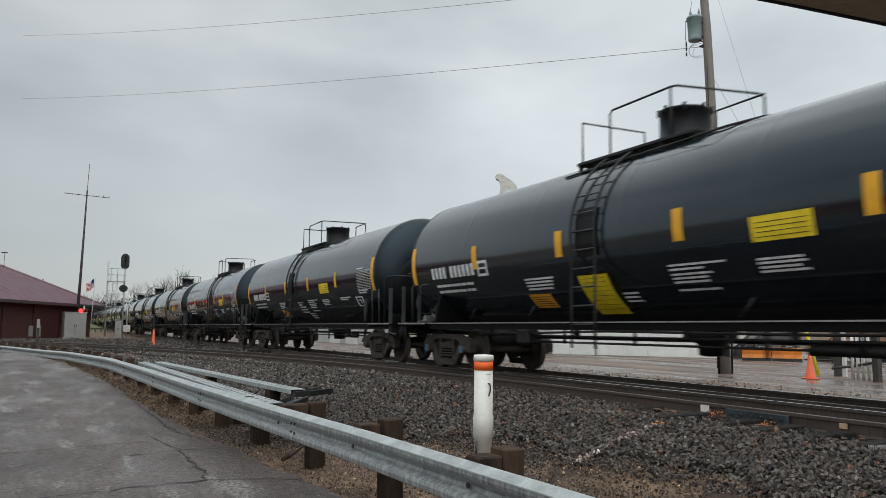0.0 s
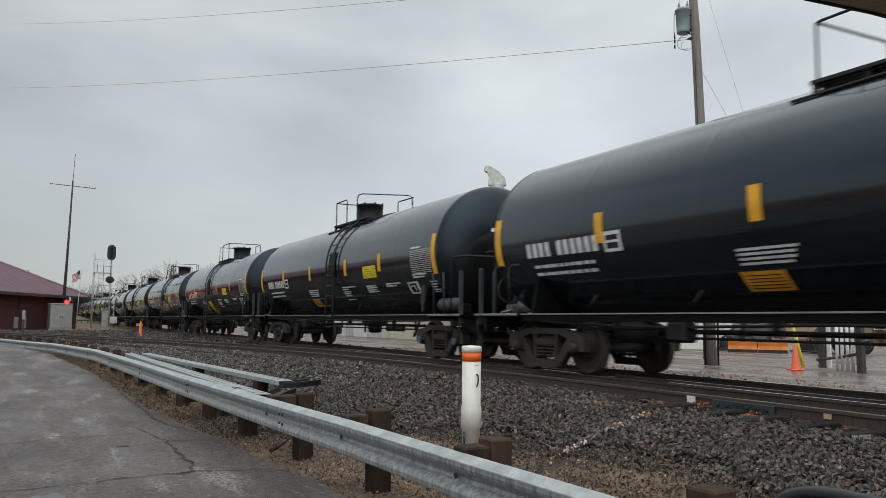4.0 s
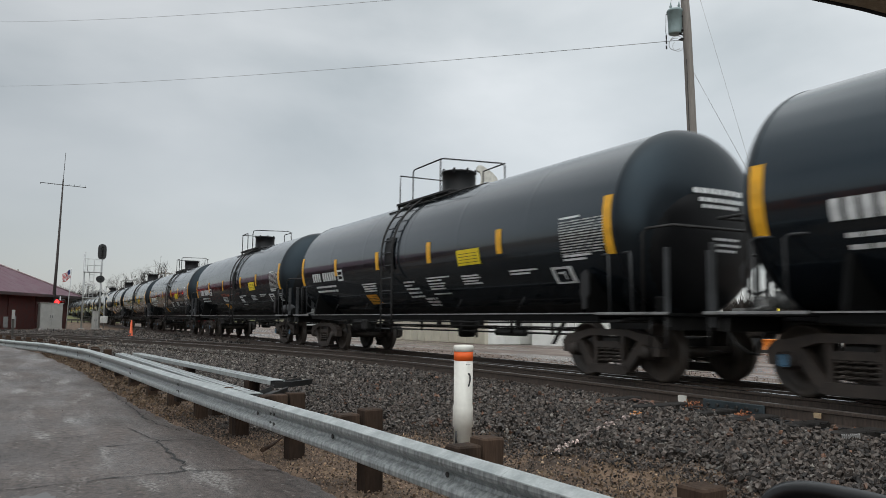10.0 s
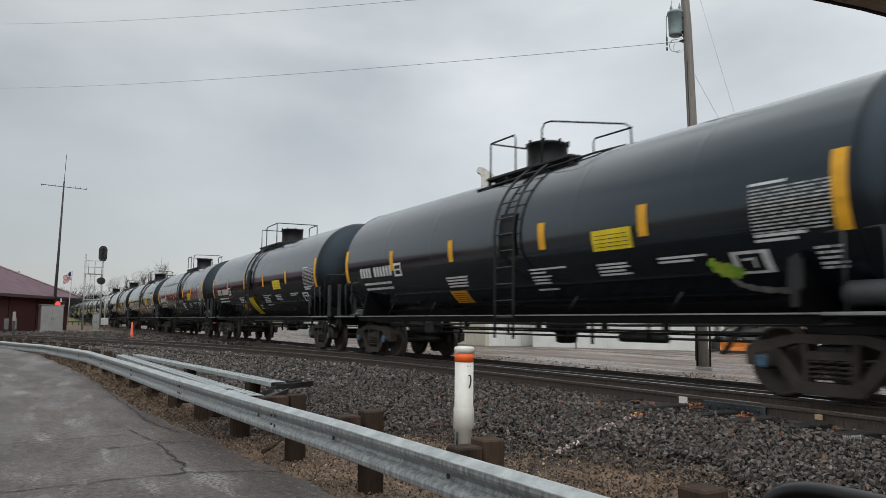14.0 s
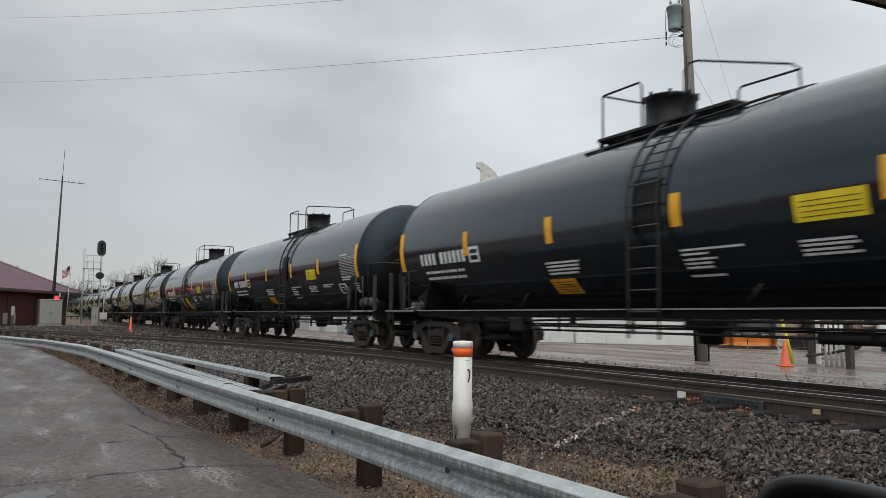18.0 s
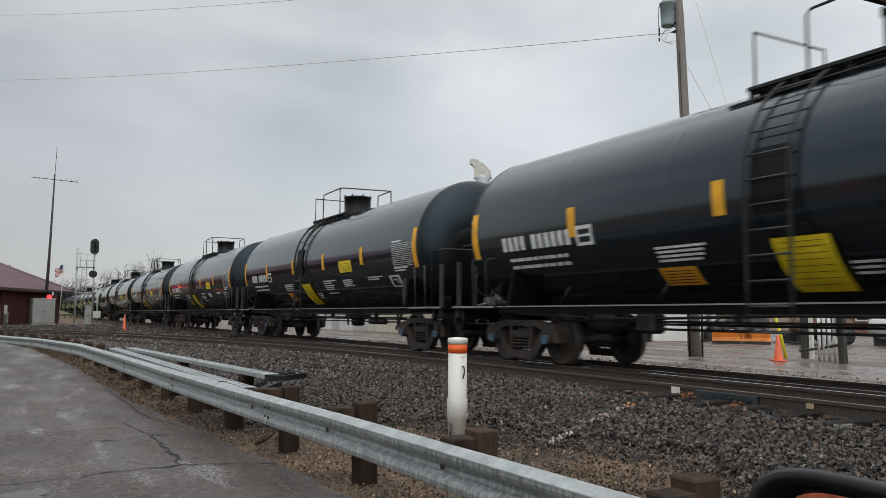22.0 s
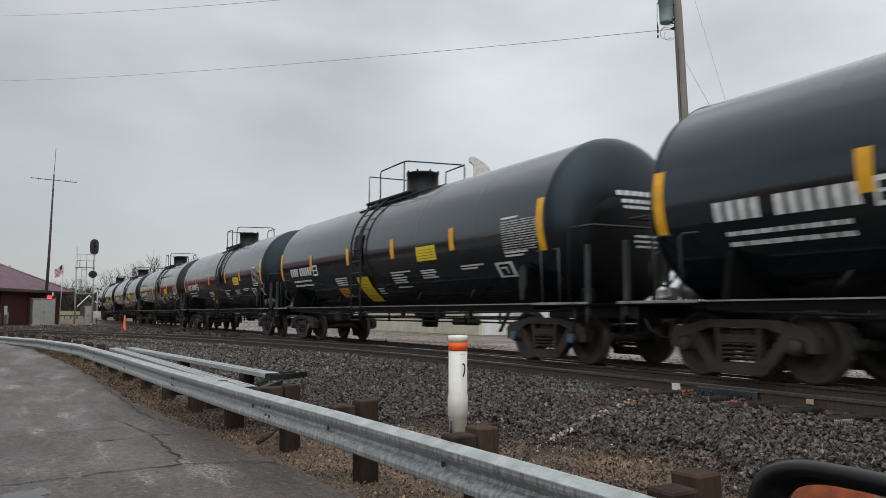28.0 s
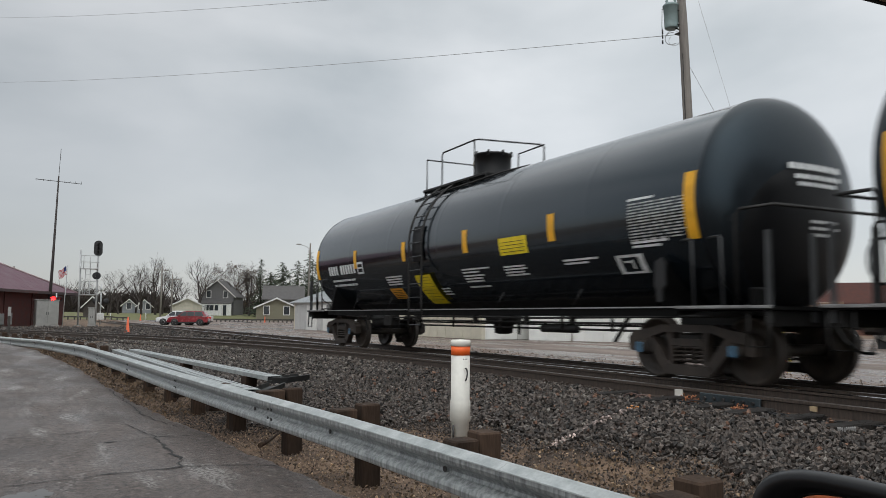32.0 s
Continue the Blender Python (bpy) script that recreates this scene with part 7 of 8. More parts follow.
def house(x, y, turn, w, d, eave, ridge, wall_m, roof_m, label, porch=None, rows=1, cols=3, front_gable=True, chimney=False):
    z = h(x, y)
    t = thing("house", label, "house", pose(x, y, z, 0, 0, turn), group="houses beyond the crossing")
    # the front faces local +x; w is its width in y
    part("wall", box(B(), (-d, -w / 2, -0.3), (0, w / 2, eave)), wall_m, t)
    o = 0.45
    if front_gable:
        part("gable", prism(B(), [(-w / 2, eave), (w / 2, eave), (0, ridge)], -0.2, 0.0, "YZ"), wall_m, t)
        part("gable", prism(B(), [(-w / 2, eave), (w / 2, eave), (0, ridge)], -d, -d + 0.2, "YZ"), wall_m, t)
        k = (ridge - eave) / (w / 2)
        for s in (-1, 1):
            part("roof_slope", prism(B(), [(s * (w / 2 + o), eave - o * k), (0, ridge), (0, ridge + 0.18), (s * (w / 2 + o), eave - o * k + 0.16)], -d - o, o, "YZ"), roof_m, t, "shingled roof slope")
            part("bargeboard", prism(B(), [(s * (w / 2 + o), eave - o * k - 0.05), (0, ridge - 0.05), (0, ridge + 0.2), (s * (w / 2 + o), eave - o * k + 0.18)], o, o + 0.06, "YZ"), M_white_paint, t)
    else:
        k = (ridge - eave) / (d / 2)
        for s in (-1, 1):
            cx = -d / 2
            part("roof_slope", prism(B(), [(cx + s * (d / 2 + o), eave - o * k), (cx, ridge), (cx, ridge + 0.18), (cx + s * (d / 2 + o), eave - o * k + 0.16)], -w / 2 - o, w / 2 + o, "XZ"), roof_m, t, "shingled roof slope")
        for yy in (-w / 2, w / 2 - 0.2):
            part("gable", prism(B(), [(-d, eave), (0, eave), (-d / 2, ridge)], yy, yy + 0.2, "XZ"), wall_m, t)
    for rr in range(rows):
        for c in range(cols):
            yy = -w / 2 + w * (c + 0.5) / cols
            zz = 1.0 + rr * 2.7
            wn = part("window", box(B(), (0.0, yy - 0.42, zz), (0.05, yy + 0.42, zz + 1.3)), M_pane, t, "dark sash window")
            part("window_frame", box(B(), (0.0, yy - 0.52, zz + 1.3), (0.08, yy + 0.52, zz + 1.42)), M_white_paint, wn)
            part("window_sill", box(B(), (0.0, yy - 0.52, zz - 0.1), (0.1, yy + 0.52, zz)), M_white_paint, wn)
            for s in (-0.47, 0.47):
                part("window_frame", box(B(), (0.0, yy + s - 0.05, zz), (0.08, yy + s + 0.05, zz + 1.3)), M_white_paint, wn)
    if porch:
        p = part("porch_roof", prism(B(), [(0.0, 3.1), (2.2, 2.5), (2.2, 2.35), (0.0, 2.9)], -w / 2, w / 2, "XZ"), roof_m, t)
        for c in range(5):
            yy = -w / 2 + 0.1 + (w - 0.2) * c / 4
            part("porch_post", box(B(), (2.0, yy - 0.08, 0), (2.15, yy + 0.08, 2.42)), M_white_paint, t)
        part("porch_wall", box(B(), (1.95, -w / 2, -0.2), (2.05, w / 2, 2.36)), M_white_paint, t, "white closed-in porch")
        for c in range(3):
            part("porch_window", box(B(), (2.05, -w / 2 + 1.5 + 0.95 * c, 1.0), (2.09, -w / 2 + 2.35 + 0.95 * c, 2.1)), M_pane, t, "dark porch window")
        part("porch_door", box(B(), (2.05, w / 2 - 1.9, 0.0), (2.10, w / 2 - 1.0, 2.1)), M_pane, t, "dark glazed porch door")
    if chimney:
        part("chimney", box(B(), (-d * 0.6, -0.3, ridge - 0.6), (-d * 0.6 + 0.6, 0.3, ridge + 0.8)), M_brick, t)
    return t


M_grey_wall = mat("slate_grey_clapboard", (0.115, 0.112, 0.112), 0.7, var=0.12, scale=2, fine=12, bump=0.15, stretch=(0.2, 0.2, 6))
M_white_wall = mat("white_clapboard", (0.22, 0.235, 0.25), 0.7, var=0.1, scale=2, fine=12, bump=0.15, stretch=(0.2, 0.2, 6))
M_sage = mat("sage_clapboard", (0.165, 0.155, 0.105), 0.7, var=0.1, scale=2, fine=12, bump=0.15, stretch=(0.2, 0.2, 6))
M_beige = mat("beige_siding", (0.45, 0.42, 0.35), 0.7, var=0.1, scale=2)
house(-165.5, 35.3, -26, 6.9, 9.0, 4.1, 7.2, M_grey_wall, M_slate, "grey two-storey gabled house with a white porch", porch=True, rows=2, cols=2)
house(-125.0, 36.2, -16, 6.4, 8.0, 2.15, 3.55, M_sage, mat("brown_shingles", (0.075, 0.062, 0.052), 0.8, var=0.2, scale=2, fine=18, bump=0.2), "small sage-green bungalow with a low gable", rows=1, cols=2)
house(-144.0, 43.0, -16, 7.0, 8.0, 3.6, 6.0, M_grey_wall, M_slate, "grey house with a wide shingled roof behind the bungalow", rows=1, cols=2, front_gable=False)
house(-189.0, 20.9, -6, 2.7, 6.0, 1.9, 3.1, M_white_wall, M_slate, "small white gabled house", rows=1, cols=1)
house(-187.0, 23.9, -6, 3.0, 6.0, 1.7, 3.0, M_white_wall, M_slate, "white cottage beside a field", rows=1, cols=2)
house(-150.0, 26.6, -10, 5.2, 6.0, 2.2, 3.4, M_beige, M_slate, "low beige garage with a shallow roof", rows=0, cols=0)
house(-140.0, 9.9, -4, 2.6, 7.0, 1.9, 3.3, mat("brown_siding", (0.055, 0.045, 0.040), 0.8, var=0.2), M_slate, "dark brown shed beyond the signal", rows=0, cols=0)
house(-39.5, 59.5, -52, 9.5, 8.0, 2.6, 4.2, mat("brick_brown_wall", (0.16, 0.075, 0.055), 0.8, var=0.2), mat("red_brown_roof", (0.075, 0.032, 0.026), 0.85, var=0.2, spec=0.15), "low red-brown building beyond the lot", rows=1, cols=3, front_gable=False)


def suv(x, y, turn, paint, label, bed=0.0):
    t = thing("suv", label, "car", pose(x, y, h(x, y) + 0.004, 0, 0, turn), group="parked cars")
    L, W = 4.5, 1.82
    low = [(-2.20, 0.35), (-2.25, 0.75), (-2.15, 0.98), (-1.2, 1.02), (1.0, 1.03), (1.95, 0.92), (2.22, 0.70), (2.25, 0.35)]
    bm = prism(B(), low, -W / 2, W / 2)
    bmesh.ops.bevel(bm, geom=bm.edges[:], offset=0.06, segments=2, affect="EDGES")
    part("body", bm, paint, t)
    bm = B()
    top = [(-2.1, 1.02), (-1.75, 1.55), (-1.3, 1.66), (0.1, 1.66), (0.45, 1.58), (1.15, 1.03)]
    lo = [bm.verts.new((a, -W / 2 + 0.06 + (b - 1.0) * 0.22, b)) for a, b in top]
    hi = [bm.verts.new((a, W / 2 - 0.06 - (b - 1.0) * 0.22, b)) for a, b in top]
    bm.faces.new(lo)
    bm.faces.new(hi[::-1])
    for i in range(len(top)):
        j = (i + 1) % len(top)
        bm.faces.new((lo[i], hi[i], hi[j], lo[j]))
    bmesh.ops.recalc_face_normals(bm, faces=bm.faces[:])
    bmesh.ops.bevel(bm, geom=bm.edges[:], offset=0.04, segments=2, affect="EDGES")
    part("cabin", bm, paint, t)
    for s in (-1, 1):
        for x0, x1, x2, x3 in ((-1.75, -1.5, -0.75, -0.75), (-0.68, -0.68, 0.05, 0.05), (0.12, 0.12, 0.42, 0.95)):
            bm = B()
            y0, y1 = s * (W / 2 - 0.062), s * (W / 2 - 0.165)
            q = [(x0, y0, 1.08), (x1, y1, 1.54), (x2, y1, 1.54), (x3, y0, 1.08)]
            out = [bm.verts.new((a, b + s * 0.012, c)) for a, b, c in q]
            inn = [bm.verts.new((a, b - s * 0.012, c)) for a, b, c in q]
            bm.faces.new(out)
            bm.faces.new(inn[::-1])
            for i in range(4):
                bm.faces.new((out[i], inn[i], inn[(i + 1) % 4], out[(i + 1) % 4]))
            bmesh.ops.recalc_face_normals(bm, faces=bm.faces[:])
            part("side_window", bm, M_glass_dark, t)
        for xx in (-1.38, 1.40):
            part("wheel_arch", lathe(B(), [(0.41, s * 0.90), (0.41, s * 0.925), (0.34, s * 0.925), (0.34, s * 0.90)], 22, "Y", (xx, 0, 0.36)), M_black, t)
            wheel_part(t, xx, s * 0.84, 0.345, 0.22)
        part("head_lamp", box(B(), (2.10, s * 0.62 - 0.2, 0.70), (2.25, s * 0.62 + 0.2, 0.84), 0.02), M_white_paint, t, "clear head lamp")
        part("tail_lamp", box(B(), (-2.27, s * 0.68 - 0.14, 0.78), (-2.12, s * 0.68 + 0.14, 1.0), 0.02), M_red, t, "red tail lamp")
        part("door_mirror", box(B(), (0.80, s * 0.93 - 0.09, 1.02), (0.95, s * 0.93 + 0.09, 1.18), 0.02), paint, t)
        part("door_handle", box(B(), (-0.25, s * 0.915 - 0.012, 0.90), (-0.05, s * 0.915 + 0.012, 0.93)), M_black, t)
        part("sill", box(B(), (-1.0, s * 0.90 - 0.02, 0.26), (1.0, s * 0.90 + 0.02, 0.40)), M_black, t)
    if bed:
        for s in (-1, 1):
            part("bed_side", box(B(), (-2.2 - bed, s * 0.88 - 0.03, 0.48), (-2.14, s * 0.88 + 0.03, 1.08), 0.02), paint, t, "pickup bed side")
        part("bed_floor", box(B(), (-2.2 - bed, -0.84, 0.48), (-2.14, 0.84, 0.56)), paint, t)
        part("tailgate", box(B(), (-2.26 - bed, -0.86, 0.5), (-2.21 - bed, 0.86, 1.08), 0.02), paint, t)
        wheel_part(t, -2.2 - bed * 0.6, 0.84, 0.36, 0.22)
        wheel_part(t, -2.2 - bed * 0.6, -0.84, 0.36, 0.22)
    part("windscreen", prism(B(), [(0.50, 1.56), (1.14, 1.06), (1.17, 1.08), (0.53, 1.58)], -0.68, 0.68), M_glass_dark, t)
    part("bumper", box(B(), (2.15, -0.8, 0.32), (2.29, 0.8, 0.52), 0.03), M_black, t)
    part("bumper", box(B(), (-2.30, -0.8, 0.32), (-2.18, 0.8, 0.55), 0.03), M_black, t)
    part("grille", box(B(), (2.2, -0.45, 0.56), (2.27, 0.45, 0.70), 0.01), M_black, t)


suv(-92.0, 16.6, 247, mat("metallic_red", (0.22, 0.012, 0.02), 0.25, var=0.1, bump=0, coat=0.6), "red compact suv waiting at the crossing")
suv(-95.6, 15.9, 249, mat("gloss_white", (0.70, 0.71, 0.72), 0.25, var=0.05, bump=0, coat=0.6), "white pickup truck waiting at the crossing", 1.7)

# ---- trees ----
M_bark = mat("bare_bark", (0.042, 0.033, 0.029), 0.9, var=0.3, scale=3, fine=30, bump=0.3)
M_needle = mat("dark_needles", (0.022, 0.036, 0.020), 0.8, var=0.4, scale=1.2, fine=9, bump=0, col2=(0.05, 0.065, 0.032), island=0.4)
M_rusty_leaf = mat("dry_brown_leaves", (0.075, 0.052, 0.034), 0.9, var=0.4, scale=1.2, fine=9, bump=0, island=0.5)


def bare_tree(seed, height, spread_, fine=6):
    """Trunk, and limbs that fork into thin twigs."""
    r = random.Random(seed)
    trunk, crown = B(), B()

    def grow(p, d, length, rad, level):
        n = 3
        pts = [p]
        for i in range(n):
            d = (d + Vector((r.uniform(-1, 1), r.uniform(-1, 1), r.uniform(-0.3, 0.5))) * 0.16).normalized()
            p = p + d * length / n
            pts.append(p)
        tube(trunk if level == 0 else crown, pts, rad, 6 if level < 2 else 3, False, r1=rad * 0.6)
        if level >= fine:
            return
        k = r.randint(2, 3) if level else r.randint(4, 5)
        for j in range(k):
            a = pts[-1] if j == 0 else pts[r.randint(1, n)].lerp(pts[-1], r.random())
            side = Vector((r.uniform(-1, 1), r.uniform(-1, 1), r.uniform(-0.1, 0.6))).normalized()
            grow(a, (d * (1.0 if j == 0 else 0.75) + side * spread_).normalized(), length * r.uniform(0.62, 0.80), rad * (0.62 if j == 0 else 0.5), level + 1)
    grow(Vector((0, 0, -0.2)), Vector((0, 0, 1)), height * 0.26, height * 0.020, 0)
    return trunk, crown


TREES = []
for k in range(5):
    TREES.append(bare_tree(40 + k, 1.0 * (11 + k), 0.50 + 0.06 * k))
TREE_MESH = []
for a, b in TREES:
    m1, m2 = bpy.data.meshes.new("trunk"), bpy.data.meshes.new("crown")
    a.to_mesh(m1), b.to_mesh(m2)
    a.free(), b.free()
    m1.materials.append(M_bark), m2.materials.append(M_bark)
    TREE_MESH.append((m1, m2))


def plant(k, x, y, s, label="bare leafless winter tree with fine twigs"):
    t = thing("tree", label, "tree", Matrix.Translation((x, y, h(x, y))) @ Matrix.Rotation(random.uniform(0, 6.28), 4, "Z") @ Matrix.Scale(s, 4), group="bare trees")
    for name, me in zip(("trunk", "crown"), TREE_MESH[k % 5]):
        o = new(name, me)
        o.parent = t


for k, (x, y, s) in enumerate(((-160, 12.2, 0.62), (-163, 14.2, 0.55), (-170, 21.2, 0.95), (-168, 23.6, 1.0), (-172, 25.6, 0.8), (-166, 28.6, 0.9), (-163, 31.6, 1.18), (-175, 33.0, 0.8), (-180, 36.5, 0.85), (-172, 39.6, 0.9),
                                   (-178, 43.0, 0.95), (-160, 40.6, 0.95), (-190, 30.0, 0.9), (-195, 24.0, 0.9), (-200, 18.0, 0.9), (-205, 40.0, 1.0), (-185, 47.0, 0.9), (-190, 12.0, 0.8), (-150, 58.0, 0.8), (-64, 78.0, 0.45), (-58, 82.0, 0.4), (-172, 17.0, 0.7), (-176, 28.2, 0.75),
                                   (-182, 45.0, 1.0), (-170, 44.4, 0.8))):
    plant(k, x, y, s * (1.08 if x > -185 else 1.0))


def conifer(seed, height, width, broad=False):
    """Whorls of drooping boughs with gaps, set with needle tufts; broad: a rounded crown of leaf clumps."""
    r = random.Random(seed)
    bm = B()

    def tuft(c, out, L, w):
        sd = out.cross(Vector((0, 0, 1))).normalized()
        up = Vector((0, 0, r.uniform(0.04, 0.14)))
        vs = [bm.verts.new(p) for p in (c - sd * w, c + out * L, c + sd * w, c + up - out * 0.15)]
        bm.faces.new((vs[0], vs[1], vs[3]))
        bm.faces.new((vs[1], vs[2], vs[3]))
    if broad:
        for k in range(60):
            a, u = r.uniform(0, 6.283), r.uniform(0.18, 1.0)
            rad = width * math.sin(math.pi * min(0.97, u * 0.8 + 0.17)) ** 0.6 * r.random() ** 0.4
            cc = Vector((rad * math.cos(a), rad * math.sin(a), height * u))
            for i in range(26):
                d = Vector((r.gauss(0, 1), r.gauss(0, 1), r.gauss(0, 0.7)))
                tuft(cc + d * 0.42, Vector((r.uniform(-1, 1), r.uniform(-1, 1), r.uniform(-0.5, 0.5))).normalized(), r.uniform(0.12, 0.3), r.uniform(0.06, 0.14))
        return bm
    boughs = int(height * 11)
    for k in range(boughs):
        u = (k + r.random()) / boughs
        z = height * (0.10 + 0.90 * u)
        reach = (width * (1 - u) ** 0.75 + 0.12) * r.choice((0.55, 0.8, 1.0, 1.0, 1.22))
        a = r.uniform(0, 6.283)
        n = max(3, int(reach * 6))
        for i in range(n):
            v = (i + r.random()) / n
            out = Vector((math.cos(a), math.sin(a), 0))
            side = Vector((-math.sin(a), math.cos(a), 0))
            c = out * reach * v + side * r.uniform(-0.35, 0.35) * reach * 0.5 * v + Vector((0, 0, z - 0.30 * reach * v + r.uniform(-0.12, 0.12)))
            d = (out + side * r.uniform(-0.9, 0.9) + Vector((0, 0, r.uniform(-0.45, 0.25)))).normalized()
            tuft(c, d, r.uniform(0.25, 0.6), r.uniform(0.07, 0.18))
    return bm


for k, (x, y, hh, w, label, m) in enumerate(((-152, 42.6, 6.6, 3.0, "broad dark green pine behind houses", M_needle), (-153.4, 45.4, 8.4, 3.2, "broad dark green pine behind houses", M_needle), (-156, 43.8, 6.9, 3.4, "broad dark green pine behind houses", M_needle), (-158, 47.0, 8.0, 3.6, "broad dark green pine behind houses", M_needle),
                                             (-152, 50.6, 10.3, 2.6, "tall dark green spruce behind houses", M_needle), (-152, 48.2, 8.6, 3.0, "dense dark evergreen behind the houses", M_needle), (-156, 52.6, 9.0, 3.2, "broad dark green pine behind houses", M_needle), (-150, 54.5, 8.0, 3.0, "broad dark green pine behind houses", M_needle),
                                             (-150, 40.2, 8.6, 1.3, "thin ragged spruce beside a grey house", M_needle), (-176, 39.8, 8.8, 3.6, "oak that keeps its dry brown leaves", M_rusty_leaf), (-178, 42.6, 8.4, 3.4, "oak that keeps its dry brown leaves", M_rusty_leaf), (-174, 44.6, 7.4, 3.0, "oak that keeps its dry brown leaves", M_rusty_leaf))):
    hh, w = hh * 1.3, w * 1.6
    t = thing("evergreen_tree", label, "tree", pose(x, y, h(x, y)), group="evergreens")
    part("trunk", tube(B(), [(0, 0, -0.2), (0, 0, hh * 0.93)], 0.18, 6, r1=0.03), M_bark, t)
    part("crown", conifer(70 + k, hh, w, m is M_rusty_leaf), m, t)


def far_woods():
    """A distant belt of leafless brush along the skyline."""
    r = random.Random(9)
    bm = B()
    for i in range(6000):
        # one bush: a fan of thin twigs from the ground
        a = r.uniform(-0.10, 1.15)
        d = r.uniform(205, 300)
        x, y = -d * math.cos(a), d * math.sin(a)
        b = Vector((x, y, h(x, y) - 0.2))
        size = r.uniform(3.5, 8.0) * (0.8 + 0.3 * math.sin(a * 23) + 0.2 * math.sin(a * 61))
        for k in range(14):
            foot = b + Vector((r.uniform(-1.2, 1.2), r.uniform(-1.6, 1.6), 0))
            tip = foot + Vector((r.gauss(0, 0.35), r.gauss(0, 0.45), r.uniform(0.35, 1.0))) * size
            s = Vector((math.sin(a), math.cos(a), 0)) * r.uniform(0.05, 0.15)
            mid = foot.lerp(tip, 0.55) + Vector((0, r.uniform(-0.3, 0.3), 0))
            bm.faces.new([bm.verts.new(p) for p in (foot - s, foot + s, mid + s, mid - s)])
            for q in range(2):
                end = mid.lerp(tip, r.uniform(0.7, 1.1)) + Vector((0, r.uniform(-0.5, 0.5), r.uniform(-0.2, 0.3)))
                bm.faces.new([bm.verts.new(p) for p in (mid - s, mid + s, end)])
    tagged(part("far_woods", bm, mat("distant_brush", (0.034, 0.026, 0.022), 0.95, var=0.3, scale=0.1, fine=2, bump=0, island=0.4)), "distant belt of leafless brush and woods", "woods", kind="stuff")


far_woods()


def far_pole(x, y, hh):
    t = thing("utility_pole", "distant wooden utility pole with crossarm", "utility pole", pose(x, y, h(x, y)))
    part("pole", tube(B(), [(0, 0, -0.3), (0, 0, hh)], 0.16, 8, r1=0.1), M_pole, t)
    part("crossarm", box(B(), (-0.06, -1.2, hh - 0.9), (0.06, 1.2, hh - 0.75)), M_pole, t)
    for y in (-1.05, -0.5, 0.5, 1.05):
        part("insulator", lathe(B(), [(0.05, hh - 0.75), (0.06, hh - 0.65), (0.02, hh - 0.55)], 8, "Z", (0, y, 0)), M_cab, t)


for x, y, hh in ((-140, 20.5, 9.0), (-120, -1.4, 7.2), (-141, 22.4, 7.5)):
    far_pole(x, y, hh)

# ---- the parked car that the view is taken from ----
M_liner = mat("tan_headliner", (0.50, 0.38, 0.25), 0.9, var=0.15, scale=6, fine=80, bump=0.3)
M_seal = mat("black_rubber_seal", (0.020, 0.013, 0.012), 0.55, var=0.2, bump=0.1)
M_car = mat("dark_car_paint", (0.03, 0.032, 0.036), 0.25, var=0.1, bump=0, coat=0.6)
M_mirror = mat("mirror_silver", (0.85, 0.86, 0.86), 0.02, metal=1.0, var=0.02, rvar=0.0, bump=0)


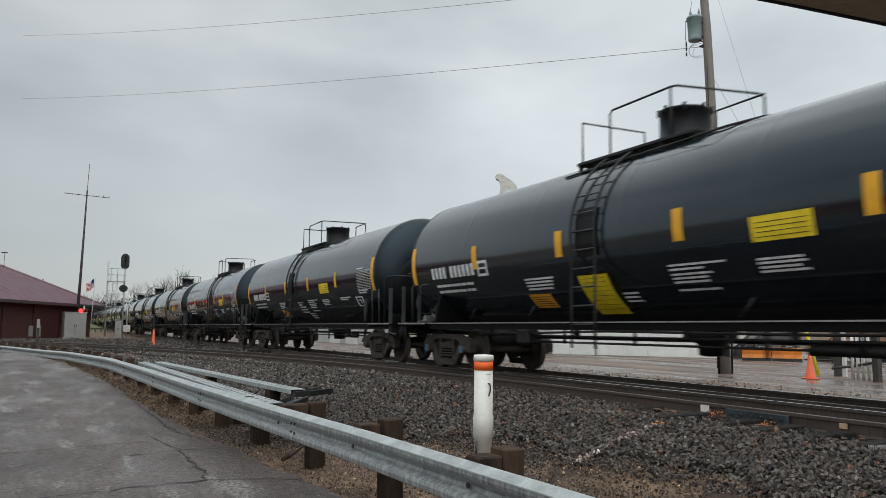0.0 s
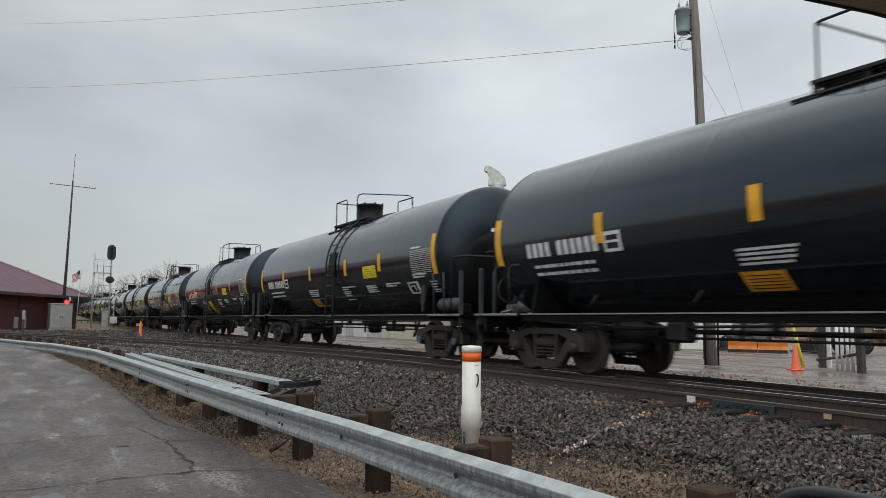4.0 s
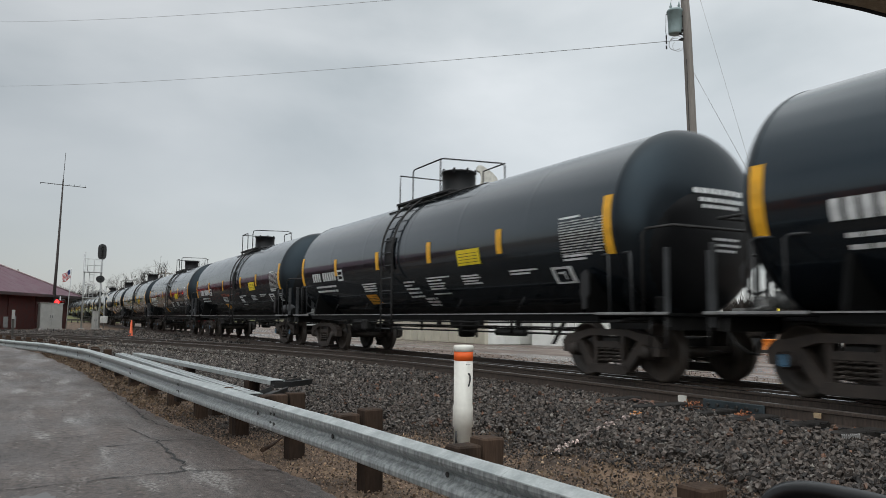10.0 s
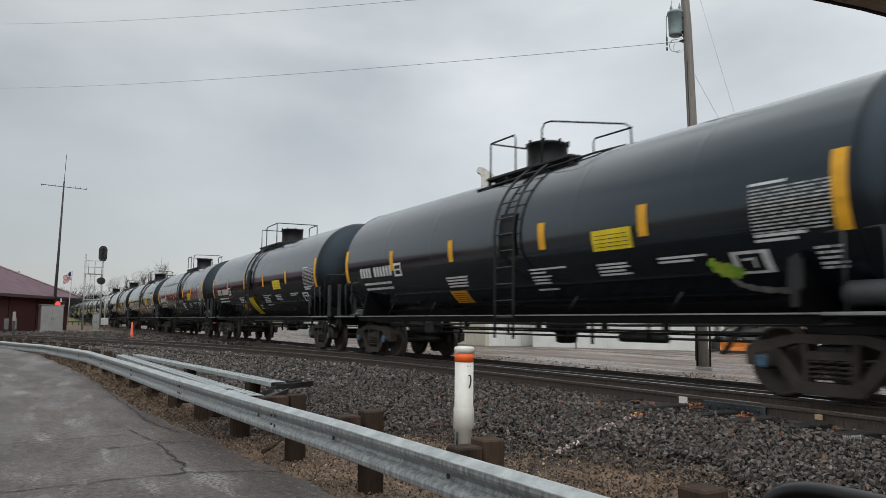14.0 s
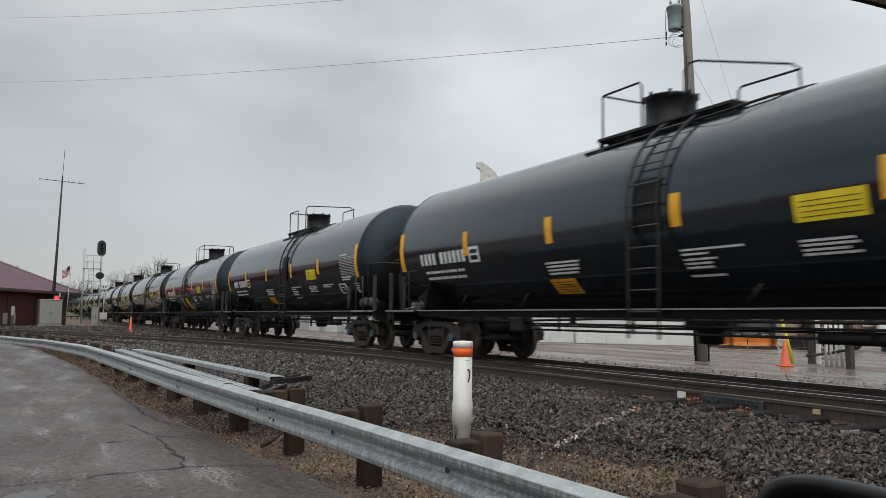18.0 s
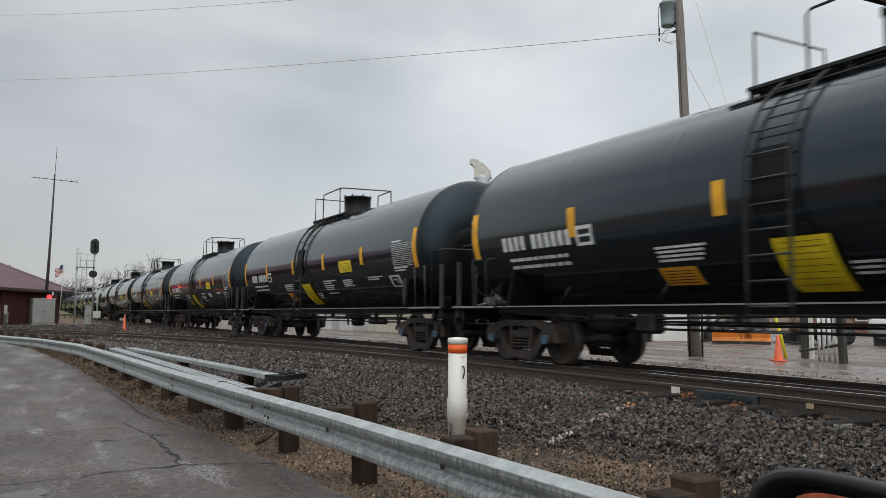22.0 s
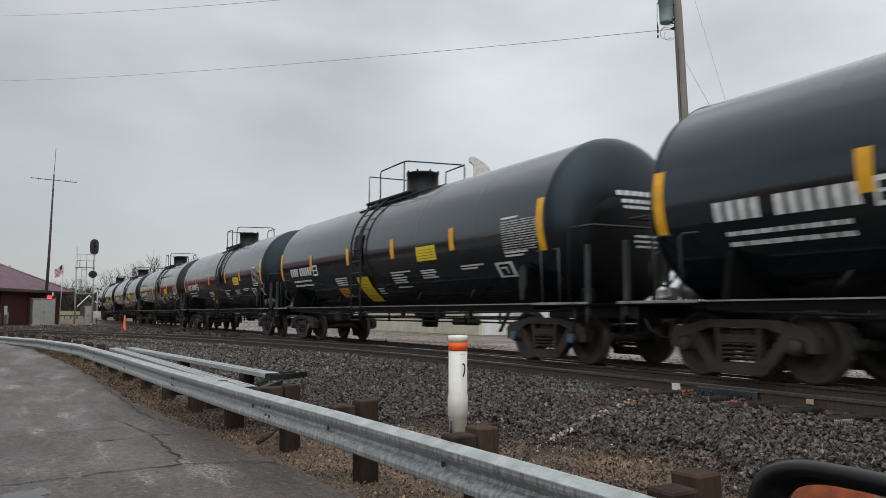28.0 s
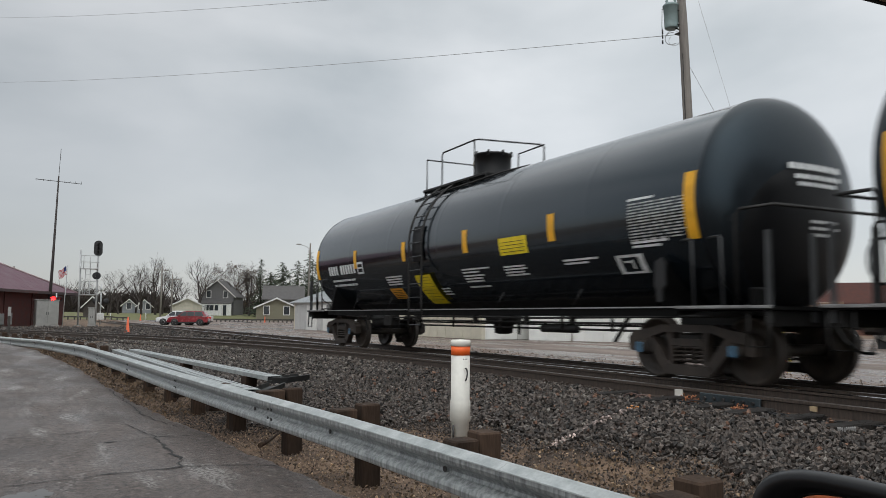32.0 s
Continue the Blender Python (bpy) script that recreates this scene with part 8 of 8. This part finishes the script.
def parked_car():
    # local x is forward, y to its left; the eye sits at the driver's place
    turn = math.degrees(math.atan2(0.73, 0.68))
    t = thing("parked_car", "dark parked car with tan roof trim, window open", "car", pose(0, 0, 0.004, 0, 0, turn))
    low = [(-2.6, 0.35), (-2.65, 0.85), (-2.5, 1.02), (0.95, 0.98), (1.9, 0.92), (2.1, 0.7), (2.1, 0.35)]
    for s in (-1, 1):
        y = 0.74 if s > 0 else -1.60
        part("door_panel", prism(B(), low, y, y + 0.12), M_car, t)
        for xx in (-1.75, 1.35):
            wheel_part(t, xx, y + 0.06 + s * 0.02, 0.36, 0.22)
    part("floor_pan", box(B(), (-2.5, -1.48, 0.28), (2.0, 0.74, 0.36)), M_black, t)
    part("bonnet", prism(B(), [(0.95, 0.86), (2.05, 0.80), (2.05, 0.36), (0.95, 0.36)], -1.48, 0.74), M_car, t)
    part("tailgate", box(B(), (-2.62, -1.48, 0.36), (-2.5, 0.74, 1.05), 0.02), M_car, t)
    # roof with its lining, and the curved upper door frame that runs down to the front pillar
    part("roof", box(B(), (-2.3, -1.40, 1.93), (-0.35, 0.62, 1.97), 0.015), M_car, t)
    part("headliner", box(B(), (-2.3, -1.38, 1.90), (-0.35, 0.60, 1.93)), M_liner, t)
    TRIM = [(-2.3, 1.93), (-0.9, 1.95), (-0.35, 1.90), (-0.12, 1.856), (0.01, 1.819), (0.10, 1.789), (0.17, 1.765), (0.25, 1.733), (0.45, 1.645), (0.75, 1.46), (1.05, 1.18), (1.15, 0.99)]
    for y, nm in ((0.70, "door_frame"), (-1.52, "door_frame")):
        part(nm, sweep_up(TRIM, y - 0.10, y - 0.002, 0.20), M_liner, t, "tan trimmed upper door frame")
        part("window_seal", tube(B(), [(a, y, b + 0.003) for a, b in TRIM], 0.0045, 8), M_seal, t, "black rubber window seal")
    for x0, x1 in ((-2.3, -2.2), (-1.0, -0.9)):
        for y in (0.66, -1.56):
            part("pillar", box(B(), (x0, y, 1.0), (x1, y + 0.06, 1.95), 0.01), M_liner, t)
    # door mirror
    c = Vector((0.222, 0.998, 1.228))
    n = Vector((-0.75, -0.65, 0.10)).normalized()
    mi = part("mirror_housing", B(), mat("gloss_black_plastic", (0.006, 0.006, 0.007), 0.3, var=0.2, bump=0.03, spec=0.35), t, "black door mirror housing")
    bm = B()
    rim, glassv = B(), B()
    ax = Vector((0.65, -0.75, 0)).normalized()
    up = n.cross(ax).normalized()
    if up.z < 0:
        up = -up

    def oval(k, dn, sq=3.2):
        out = []
        for i in range(40):
            a = 2 * math.pi * i / 40
            ca, sa = math.cos(a), math.sin(a)
            out.append(c + ax * (0.150 * k * math.copysign(abs(ca) ** (2 / sq), ca)) + up * (0.085 * k * math.copysign(abs(sa) ** (2 / sq), sa)) + n * dn)
        return out
    layers = [(0.70, -0.016), (0.735, -0.010), (0.75, 0.0), (0.80, 0.002), (0.83, 0.014), (0.97, 0.014), (1.04, 0.0), (0.98, -0.04), (0.8, -0.09), (0.45, -0.115)]
    rings = [[bm.verts.new(p) for p in oval(k, d)] for k, d in layers]
    for a, b in zip(rings, rings[1:]):
        for i in range(40):
            f = bm.faces.new((a[i], a[(i + 1) % 40], b[(i + 1) % 40], b[i]))
            f.smooth = True
    bm.faces.new(rings[-1])
    bmesh.ops.recalc_face_normals(bm, faces=bm.faces[:])
    bm.to_mesh(mi.data)
    bm.free()
    glassv.faces.new([glassv.verts.new(p) for p in oval(0.72, -0.011)])
    part("mirror_glass", glassv, M_mirror, mi, "silvered mirror glass")
    part("mirror_arm", tube(B(), [c - n * 0.05 - up * 0.06, c - n * 0.08 - up * 0.12 + Vector((0.05, -0.08, 0)), Vector((0.42, 0.82, 1.02))], 0.03, 8), M_black, t)


def sweep_up(line, y0, y1, tall):
    """A band that stands on a line in (x, z), seen from the side."""
    bm = B()
    n = len(line)
    for i in range(n - 1):
        (a, b), (c, d) = line[i], line[i + 1]
        q = [(a, b), (c, d), (c + tall * 0.35, d + tall), (a + tall * 0.35 * (1 if i else 0.4), b + tall)]
        if i == 0:
            q[3] = (a, b + tall * 0.3)
        lo = [bm.verts.new((u, y0, v)) for u, v in q]
        hi = [bm.verts.new((u, y1, v)) for u, v in q]
        bm.faces.new(lo)
        bm.faces.new(hi[::-1])
        for k in range(4):
            bm.faces.new((lo[k], hi[k], hi[(k + 1) % 4], lo[(k + 1) % 4]))
    bmesh.ops.recalc_face_normals(bm, faces=bm.faces[:])
    return bm


parked_car()


def motions():
    times = [i * 1.0 for i in range(33)]
    for i, c in enumerate(CARS):
        walk(c, [(t, pose(train_x(t, i), TRACK_Y, RAIL)) for t in times])
    wheels = [o for o in bpy.data.objects if o.name.split(".")[0] == "wheelset"]
    roll = []
    for k in range(32 * FPS + 1):
        t = k / FPS
        turn = (train_x(t, 0) - train_x(0, 0)) / 0.457
        roll.append((t, Matrix.Rotation(turn, 4, "Y")))
    for side in (-0.89, 0.89):
        alike = [w for w in wheels if abs(w.location.x - side) < 0.1]
        first = alike[0]
        walk(first, [(t, Matrix.Translation((side, 0, 0.457)) @ r) for t, r in roll])
        for w in alike[1:]:
            w.rotation_mode = "QUATERNION"
            w.animation_data_create()
            w.animation_data.action = first.animation_data.action
            w.animation_data.action_slot = first.animation_data.action_slot


motions()
